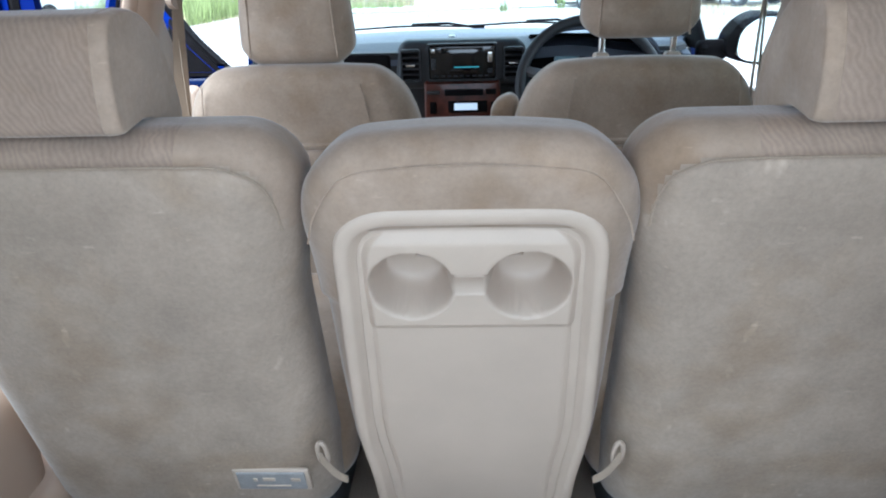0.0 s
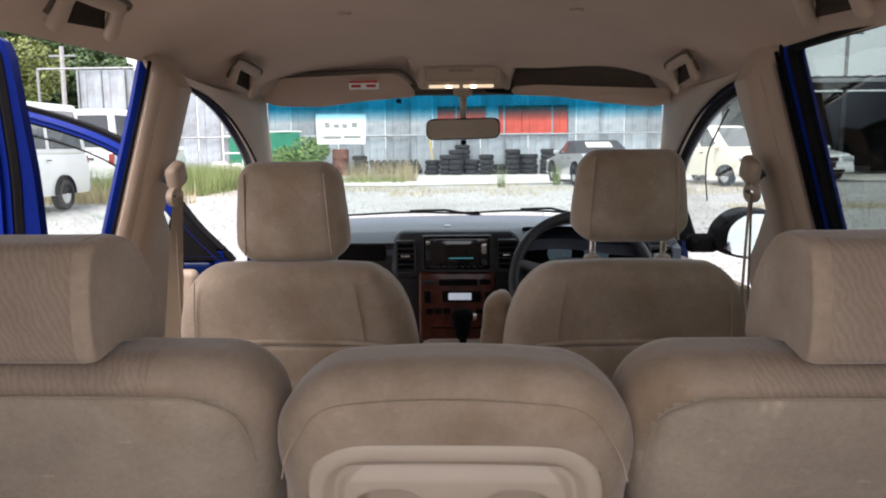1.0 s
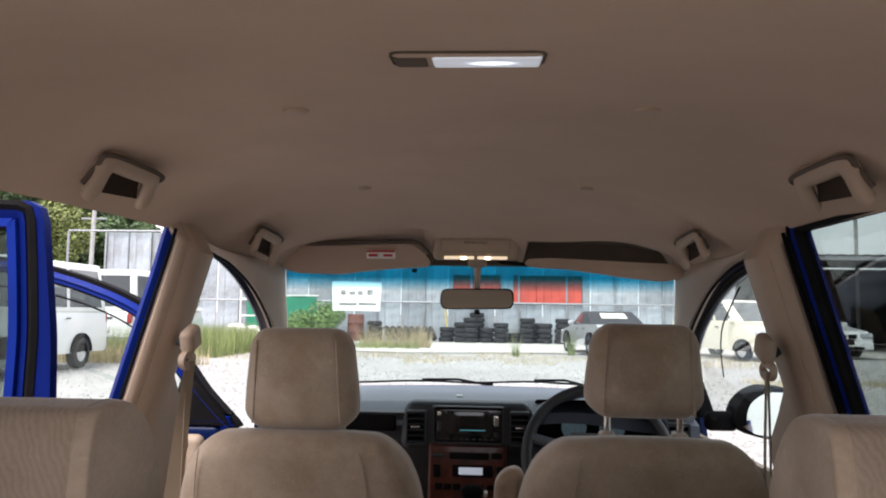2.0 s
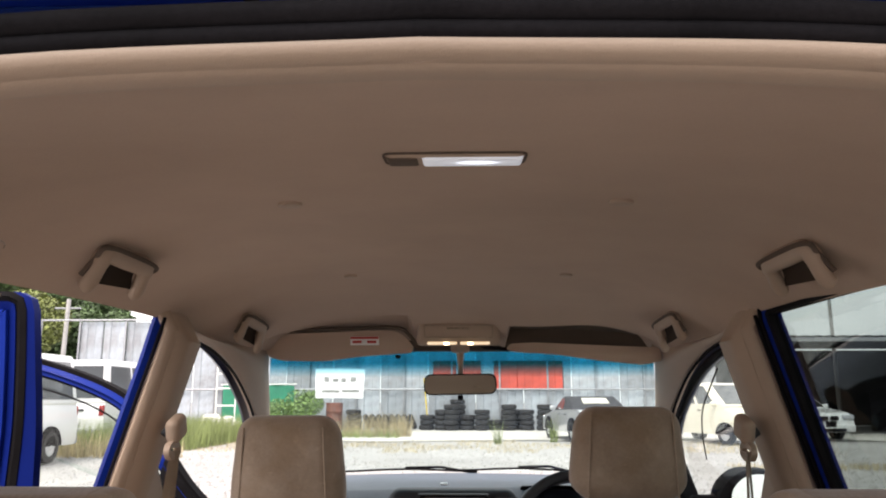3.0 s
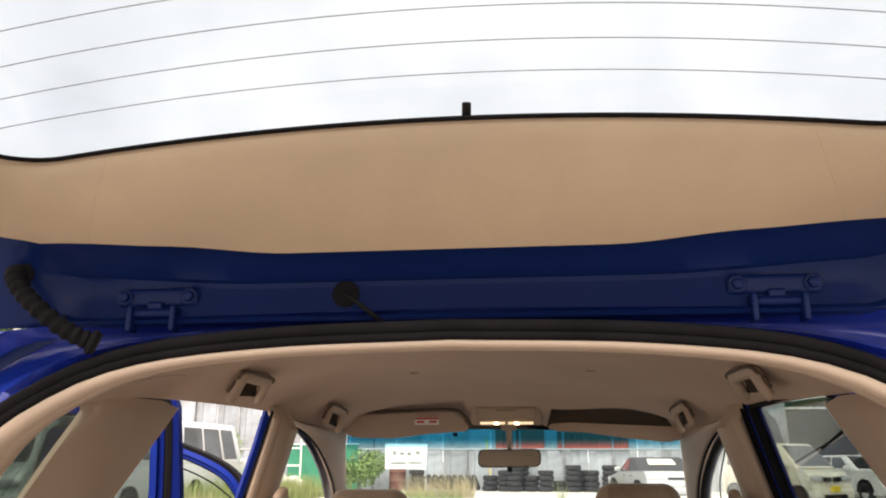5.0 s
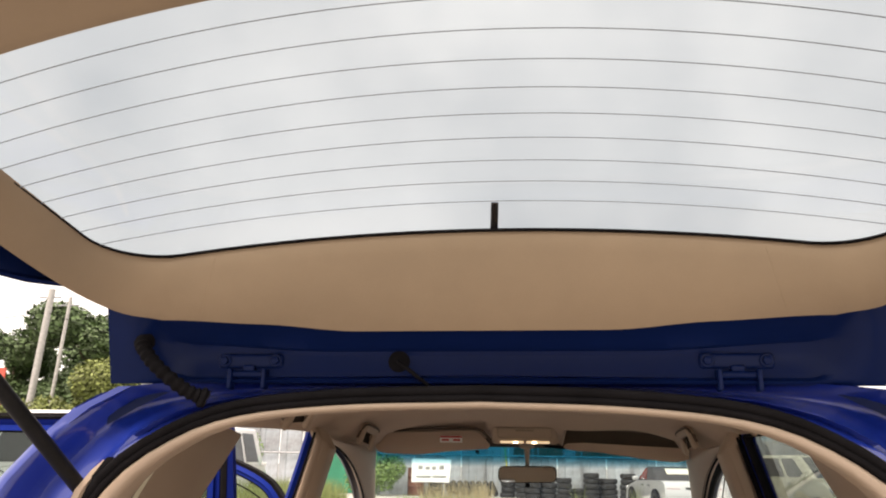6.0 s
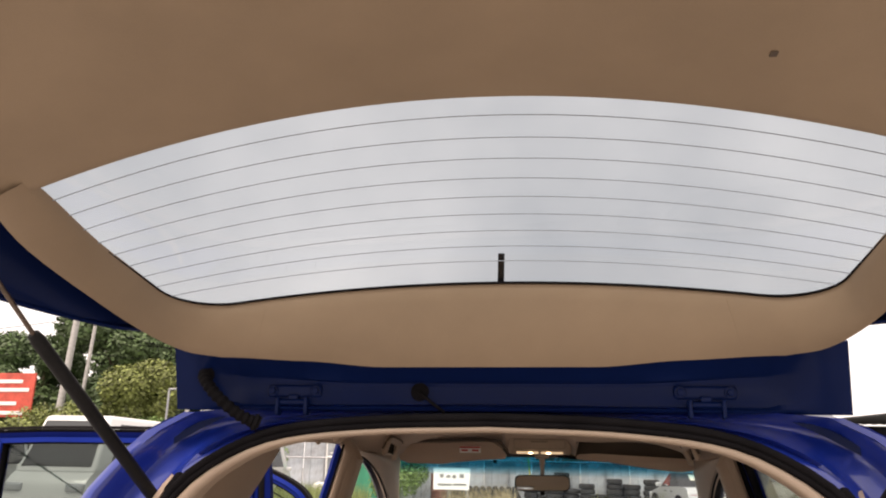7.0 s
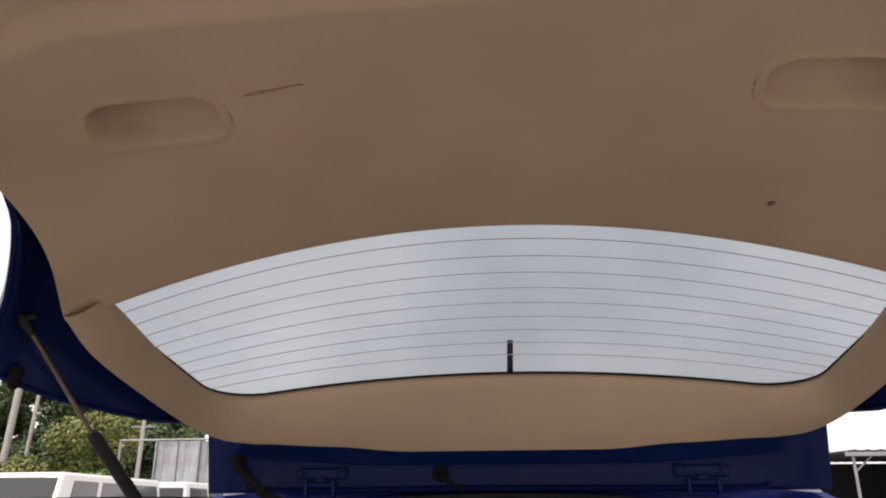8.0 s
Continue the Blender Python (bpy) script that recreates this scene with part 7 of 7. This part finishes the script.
# ---- tyre stacks ----
def tyre_mesh():
    bm = B()
    rows = []
    for dz, k in ((0.02, 0.55), (0.0, 0.8), (0.02, 0.95), (0.06, 1.0), (0.14, 1.0), (0.18, 0.95), (0.20, 0.8), (0.18, 0.55)):
        rows.append([V(0.31 * k * math.cos(a), 0.31 * k * math.sin(a), dz) for a in (2 * math.pi * q / 22 for q in range(22))])
    rows.append(rows[0])
    quadgrid(bm, rows, True)
    bmesh.ops.remove_doubles(bm, verts=bm.verts, dist=1e-5)
    return mesh_of("tyre", bm, M_tyre, 40)


ty = tyre_mesh()
rnd = random.Random(3)
for x, y, n in ((-4.55, 31.0, 4), (-1.62, 31.3, 3), (-1.0, 31.1, 4), (-0.62, 30.9, 5), (0.02, 31.1, 3), (0.62, 31.0, 4), (1.2, 31.3, 2), (1.68, 31.0, 5), (2.4, 31.1, 4), (3.12, 31.0, 5), (-0.35, 31.5, 6), (2.05, 31.5, 4)):
    st_ = thing("tyre_stack", "stack of worn black tyres before the fence", "tyre stack", (x, y, 0.03), "tyre stacks")
    for k in range(n):
        o = new("tyre", ty)
        o.parent = st_
        o.location = (rnd.uniform(-0.03, 0.03), rnd.uniform(-0.03, 0.03), k * 0.205)
lean_ = thing("tyre_row", "row of worn tyres leaning on edge", "tyre row", (-3.1, 31.0, 0.03), "tyre stacks")
for k in range(8):
    o = new("tyre", ty)
    o.parent = lean_
    o.location = (-1.0 + k * 0.26, 0, 0.30)
    o.rotation_euler = (0, radians(66 + rnd.uniform(-6, 6)), 0)
bags = thing("white_bags", "heap of white bags beside a ladder", "bags", (-9.6, 29.5, 0))
for x, z, r in ((-9.9, 0.35, 0.42), (-9.3, 0.3, 0.38), (-9.0, 0.22, 0.3)):
    bm = B()
    rbox(bm, (x, 29.5, z), (r * 1.7, r * 1.4, r * 1.6), r * 0.55, 4, 3, lambda p, n: tuple(p + V(*(0.05 * noise.noise(p * 5 + V(x, k, 0)) for k in range(3)))))
    part("bag", bm, M_white, bags)
lad = thing("shelf_rack", "light steel rack against the fence", "rack", (-9.9, 31.2, 0))
for x in (-10.3, -9.5):
    bm = B()
    tube(bm, [(x, 31.2, 0), (x, 31.2, 3.2)], 0.03, 6)
    part("upright", bm, M_white, lad)
for z in (1.0, 1.7, 2.3, 2.9):
    bm = B()
    tube(bm, [(-10.3, 31.2, z), (-9.5, 31.2, z)], 0.03, 6)
    part("rung", bm, M_white, lad)

# ---- poles and sign beyond ----
M_concpole = mat("concrete_pole", (0.42, 0.41, 0.40), 0.9, grain=0.1, scale=8, blotch=0.15)
for x, y, h, r, ln in ((-29.6, 40, 11, 0.19, 0.5), (-28.3, 40, 10.5, 0.10, 0.45), (-21.6, 40, 6.6, 0.11, 0.1), (-13.2, 36, 6.2, 0.08, 0.0), (17.2, 36, 6.6, 0.08, 0.0)):
    p = thing("utility_pole", "grey concrete utility pole", "utility pole", (x, y, 0), "utility poles")
    bm = B()
    tube(bm, [(x - ln * 0.5, y, 0), (x + ln * 0.5, y, h)], [r * 1.2, r], 10)
    part("shaft", bm, M_concpole, p)
    bm = B()
    tube(bm, [(x - 0.7 + ln * 0.4, y, h - 0.5), (x + 0.7 + ln * 0.4, y, h - 0.5)], 0.05, 6)
    part("crossarm", bm, M_steel, p)
for k, (a, b) in enumerate((((-50, 41, 9.0), (-29.5, 40, 9.6)), ((-29.5, 40, 9.6), (-13, 36, 5.9)), ((-29.5, 40, 8.4), (-8, 48, 8.6)), ((-29.5, 40, 7.6), (-5, 48, 7.4)), ((-50, 41, 7.4), (-28.2, 40, 8.0)))):
    c = thing("overhead_cable", "thin black overhead cable between poles", "cable", a, "overhead cables")
    bm = B()
    tube(bm, [V(*a).lerp(V(*b), t) - V(0, 0, 0.5 * math.sin(math.pi * t)) for t in (q / 12 for q in range(13))], 0.018, 5)
    part("wire", bm, M_black, c)
sg = thing("sign_board", "large red roadside sign board with white print", "sign", (-33.6, 40, 0))
bm = B()
rbox(bm, (-33.6, 40, 5.0), (4.2, 0.12, 2.6), 0.03, 2)
part("board", bm, M_redsheet, sg)
for z, w in ((5.8, 1.6), (5.3, 2.6), (4.5, 1.2), (3.95, 2.2)):
    bm = B()
    rbox(bm, (-33.6 + 0.5, 39.92, z), (w, 0.02, 0.22), 0.006, 1)
    part("print_bar", bm, M_white, sg)
for x in (-35, -32.2):
    bm = B()
    tube(bm, [(x, 40.05, 0), (x, 40.05, 4.2)], 0.09, 8)
    part("leg", bm, M_steel, sg)

# ---- open shed ----
M_shed = mat("dark_shed_steel", (0.026, 0.027, 0.029), 0.8, grain=0.2, scale=5, blotch=0.3, blotch_scale=0.6)
shed = thing("open_shed", "dark open-fronted shed with a flat corrugated roof", "shed", (22, 32, 0))
bm = B()
rows = []
for j in range(120):
    x = lerp(10.6, 36, j / 119)
    rows.append([V(x, y, 3.32 + 0.04 * (j % 2) + 0.03 * (y - 26)) for y in (26.2, 31, 38)])
sheet(bm, rows, V(0, 0, 0.05))
part("roof", bm, M_shed, shed, "dark corrugated roof")
bm = B()
rbox(bm, (23.3, 37.8, 1.8), (25.6, 0.1, 3.6), 0.02, 1)
part("back_wall", bm, M_shed, shed)
bm = B()
rbox(bm, (36, 32, 1.75), (0.1, 11.6, 3.5), 0.02, 1)
part("side_wall", bm, M_shed, shed)
for x in (10.8, 14.6, 18.4, 22.2, 26, 30, 34):
    bm = B()
    tube(bm, [(x, 26.4, 0), (x, 26.4, 3.32)], 0.05, 8)
    part("post", bm, M_steel, shed)
    bm = B()
    tube(bm, [(x, 26.4, 2.7), (x + 0.7, 26.4, 3.3)], 0.03, 6)
    part("brace", bm, M_steel, shed)
bm = B()
rbox(bm, (23.3, 26.25, 3.27), (25.6, 0.08, 0.14), 0.01, 1)
part("fascia", bm, M_steel, shed, "pale grey roof edge")
net = thing("shade_net", "black shade net slung in the shed", "net", (17, 29, 0))
bm = B()
sheet(bm, [[V(lerp(14.8, 24, u), 28.6 + 0.4 * math.sin(u * 9), lerp(0.1, lerp(3.25, 1.6, abs(2 * u - 1)), v)) for u in (i / 16 for i in range(17))] for v in (0, 0.35, 0.7, 1)], V(0, 0.02, 0))
part("cloth", bm, M_black, net)

# ---- parked vehicles ----
M_carwhite = mat("white_car_paint", (0.72, 0.73, 0.73), 0.3, coat=0.8, blotch=0.04, blotch_scale=1.5)
M_carcream = mat("cream_car_paint", (0.70, 0.67, 0.55), 0.32, coat=0.8, blotch=0.04, blotch_scale=1.5)
M_carsilver = mat("silver_car_paint", (0.50, 0.51, 0.53), 0.3, metal=0.3, coat=0.8, blotch=0.05, blotch_scale=1.5)
M_softpane = mat("milky_plastic_pane", (0.62, 0.60, 0.50), 0.25, coat=0.5, blotch=0.12, blotch_scale=3)
M_softtop = mat("dark_soft_top", (0.035, 0.035, 0.04), 0.85, grain=0.2, scale=60, blotch=0.2)
M_carglass = mat("dark_car_glass", (0.02, 0.025, 0.028), 0.06, coat=1.0, blotch=0.1)
M_taillamp = mat("red_lamp", (0.30, 0.012, 0.012), 0.2, coat=1.0, blotch=0.1)
M_headlamp = mat("clear_lamp", (0.55, 0.57, 0.6), 0.12, metal=0.5, coat=1.0, blotch=0.2, blotch_scale=9)
M_plate_y = mat("yellow_plate", (0.75, 0.55, 0.03), 0.5, blotch=0.05)


def vehicle(label, paint, m, L, W, prof, cab, H, belt, wb, wr, doors, plate_m, roof_m=None, front_grille=True, cat="car"):
    """A parked car. prof: outline of the lower body (y, z), front at +y; cab: y of the cabin's foot (rear, front) and of its roof (rear, front)."""
    c = thing("parked_" + cat, label, cat, (0, 0, 0), "parked vehicles")
    h = W / 2
    bm = B()
    prism(bm, roundpoly(prof, 0.12, 4), "x", -h, h, 0.06, 3)
    for v in bm.verts:
        k = 1 - 0.06 * sstep(L * 0.36, L * 0.5, abs(v.co.y)) - 0.03 * sstep(belt - 0.3, belt, v.co.z)
        v.co.x *= k
    part("body", bm, paint, c)
    yb0, yf0, yb1, yf1 = cab
    hb, ht = h * 0.955, h * 0.80
    foot = [V(-hb, yb0, belt - 0.02), V(hb, yb0, belt - 0.02), V(hb, yf0, belt - 0.02), V(-hb, yf0, belt - 0.02)]
    top = [V(-ht, yb1, H), V(ht, yb1, H), V(ht, yf1, H), V(-ht, yf1, H)]
    bm = B()
    a, b = [bm.verts.new(p) for p in foot], [bm.verts.new(p) for p in top]
    bm.faces.new(a)
    bm.faces.new(b)
    for i in range(4):
        bm.faces.new((a[i], a[(i + 1) % 4], b[(i + 1) % 4], b[i]))
    bmesh.ops.bevel(bm, geom=list(bm.edges), offset=0.07, segments=3, profile=0.5, affect="EDGES", clamp_overlap=True)
    part("cabin", bm, roof_m or paint, c)

    def pane(p0, p1, q0, q1, u0, u1, v0, v1, nm="window", pane_m=M_carglass):
        def at(u, v):
            return p0.lerp(p1, u).lerp(q0.lerp(q1, u), v)
        cs = [at(u0, v0), at(u1, v0), at(u1, v1), at(u0, v1)]
        nrm = (cs[1] - cs[0]).cross(cs[3] - cs[0]).normalized()
        mid = sum(cs, V(0, 0, 0)) / 4
        if nrm.dot(mid - V(0, (yb0 + yf0) / 2, (belt + H) / 2)) < 0:
            nrm = -nrm
        bm = B()
        sheet(bm, [[cs[0] + nrm * 0.004, cs[1] + nrm * 0.004], [cs[3] + nrm * 0.004, cs[2] + nrm * 0.004]], nrm * 0.006)
        part(nm, bm, pane_m, c)
    if not roof_m:
        pane(foot[0], foot[1], top[0], top[1], 0.07, 0.93, 0.14, 0.86, "rear_window")
    pane(foot[3], foot[2], top[3], top[2], 0.06, 0.94, 0.10, 0.90, "windscreen")
    if roof_m:
        pane(foot[0], foot[1], top[0], top[1], 0.24, 0.76, 0.50, 0.86, "rear_window", M_softpane)
    for u0, u1 in doors:
        pane(foot[1], foot[2], top[1], top[2], u0, u1, 0.12, 0.86, "side_window")
        pane(foot[0], foot[3], top[0], top[3], u0, u1, 0.12, 0.86, "side_window")
    for sx in (-1, 1):
        for y in (-wb / 2, wb / 2):
            road_wheel(c, sx * (h - 0.09), y, wr, 0.19, sx)
            bm = B()
            prism(bm, [(y + (wr + 0.06) * math.cos(q), wr + (wr + 0.06) * math.sin(q)) for q in (math.pi * k / 16 for k in range(17))], "x", sx * (h - 0.16), sx * (h + 0.004))
            part("wheel_arch", bm, M_black, c)
        yb, yf = -L / 2, L / 2
        bm = B()
        rbox(bm, (sx * (h - 0.13), yb + 0.03, belt - 0.17), (0.14, 0.07, 0.28), 0.02, 2) if cat == "van" else rbox(bm, (sx * (h - 0.30), yb + 0.05, belt - 0.21), (0.40, 0.07, 0.085), 0.02, 2)
        part("tail_lamp", bm, M_taillamp, c, "red tail lamp")
        bm = B()
        rbox(bm, (sx * (h - 0.24), yf - 0.06, belt - 0.27), (0.36, 0.14, 0.15), 0.04, 3)
        part("headlamp", bm, M_headlamp, c, "clear headlamp")
        bm = B()
        rbox(bm, (sx * (h + 0.07), yf0 - 0.35, belt + 0.06), (0.18, 0.10, 0.13), 0.04, 3)
        part("door_mirror", bm, paint, c)
        for u in (0.36, 0.66):
            bm = B()
            rbox(bm, (sx * (h * 0.985), lerp(yb0, yf0, u), belt - 0.12), (0.03, 0.14, 0.03), 0.01, 2)
            part("door_handle", bm, M_dark, c)
    bm = B()
    rbox(bm, (0, -L / 2 + 0.02, 0.42), (W * 0.94, 0.16, 0.20), 0.05, 3)
    part("rear_bumper", bm, M_steel if cat == "van" else paint, c)
    bm = B()
    rbox(bm, (0, L / 2 - 0.01, 0.40), (W * 0.92, 0.16, 0.24), 0.06, 3)
    part("front_bumper", bm, paint, c)
    if front_grille:
        for sx in (-1, 1):
            bm = B()
            rbox(bm, (sx * 0.17, L / 2 + 0.0, belt - 0.29), (0.27, 0.08, 0.12), 0.03, 3)
            part("grille", bm, M_black, c)
        bm = B()
        rbox(bm, (0, L / 2 + 0.055, 0.34), (W * 0.55, 0.05, 0.10), 0.02, 2)
        part("air_intake", bm, M_black, c)
    for y, s in ((-L / 2 - 0.03, -1), (L / 2 + 0.075, 1)):
        part("number_plate", rbox(B(), (0, y + (0.02 if s < 0 else 0), 0.52 if s > 0 else belt - 0.42), (0.33, 0.03, 0.165), 0.006, 1), plate_m, c, "number plate")
    bm = B()
    rbox(bm, (0, -L / 2 + 0.0, belt - 0.16), (0.5, 0.05, 0.05), 0.02, 2)
    part("hatch_handle", bm, M_dark, c)
    c.matrix_basis = m
    return c


VAN = [(-2.3, 0.32), (-2.34, 0.9), (-2.30, 1.16), (2.05, 1.16), (2.28, 0.98), (2.34, 0.55), (2.30, 0.32)]
vehicle("white panel van with its tail towards the yard's middle", M_carwhite, pose(-9.12, 13.75, 0, 0, 0, 180), 4.68, 1.70, VAN, (-2.28, 2.1, -2.16, 1.6), 2.16, 1.14, 2.5, 0.33,
        ((0.05, 0.34), (0.37, 0.64), (0.68, 0.90)), M_white, cat="van", front_grille=False)
vehicle("second white van parked beyond the first", M_carwhite, pose(-10.05, 21.75, 0, 0, 0, -2), 4.68, 1.70, VAN, (-2.28, 2.05, -2.14, 1.45), 2.28, 1.14, 2.5, 0.33,
        ((0.05, 0.34), (0.37, 0.64), (0.68, 0.90)), M_white, cat="van", front_grille=False)
vehicle("third white van farther along the row", M_carwhite, pose(-13.6, 16.4, 0, 0, 0, 4), 4.68, 1.70, VAN, (-2.28, 2.05, -2.14, 1.45), 1.98, 1.14, 2.5, 0.33,
        ((0.05, 0.34), (0.37, 0.64), (0.68, 0.90)), M_white, cat="van", front_grille=False)
CONV = [(-2.12, 0.30), (-2.2, 0.58), (-2.08, 0.88), (-1.85, 0.95), (-1.2, 0.96), (0.6, 0.92), (1.6, 0.76), (2.1, 0.58), (2.15, 0.28)]
vehicle("silver convertible with a dark soft top", M_carsilver, pose(3.72, 23.9, 0, 0, 0, 9), 4.3, 1.78, CONV, (-1.45, 0.75, -0.60, 0.05), 1.34, 0.93, 2.55, 0.33,
        ((0.50, 0.86),), M_white, M_softtop, False)
KEI = [(-1.68, 0.30), (-1.72, 0.8), (-1.66, 1.08), (1.0, 1.08), (1.55, 0.95), (1.70, 0.60), (1.68, 0.28)]
vehicle("cream tall small car with a yellow number plate", M_carcream, pose(7.27, 23.0, 0, 0, 0, 208), 3.4, 1.50, KEI, (-1.62, 1.25, -1.5, 0.55), 1.72, 1.06, 2.4, 0.28,
        ((0.05, 0.30), (0.34, 0.62), (0.66, 0.88)), M_plate_y)
SED = [(-2.2, 0.32), (-2.25, 0.7), (-2.15, 1.0), (-1.5, 1.02), (1.0, 0.98), (2.0, 0.84), (2.25, 0.60), (2.2, 0.26)]
vehicle("white saloon facing the yard under the shed", M_carwhite, pose(10.55, 25.7, 0, 0, 0, 190), 4.5, 1.80, SED, (-1.75, 1.05, -1.05, 0.2), 1.42, 0.98, 2.75, 0.33,
        ((0.14, 0.47), (0.51, 0.86)), M_black)
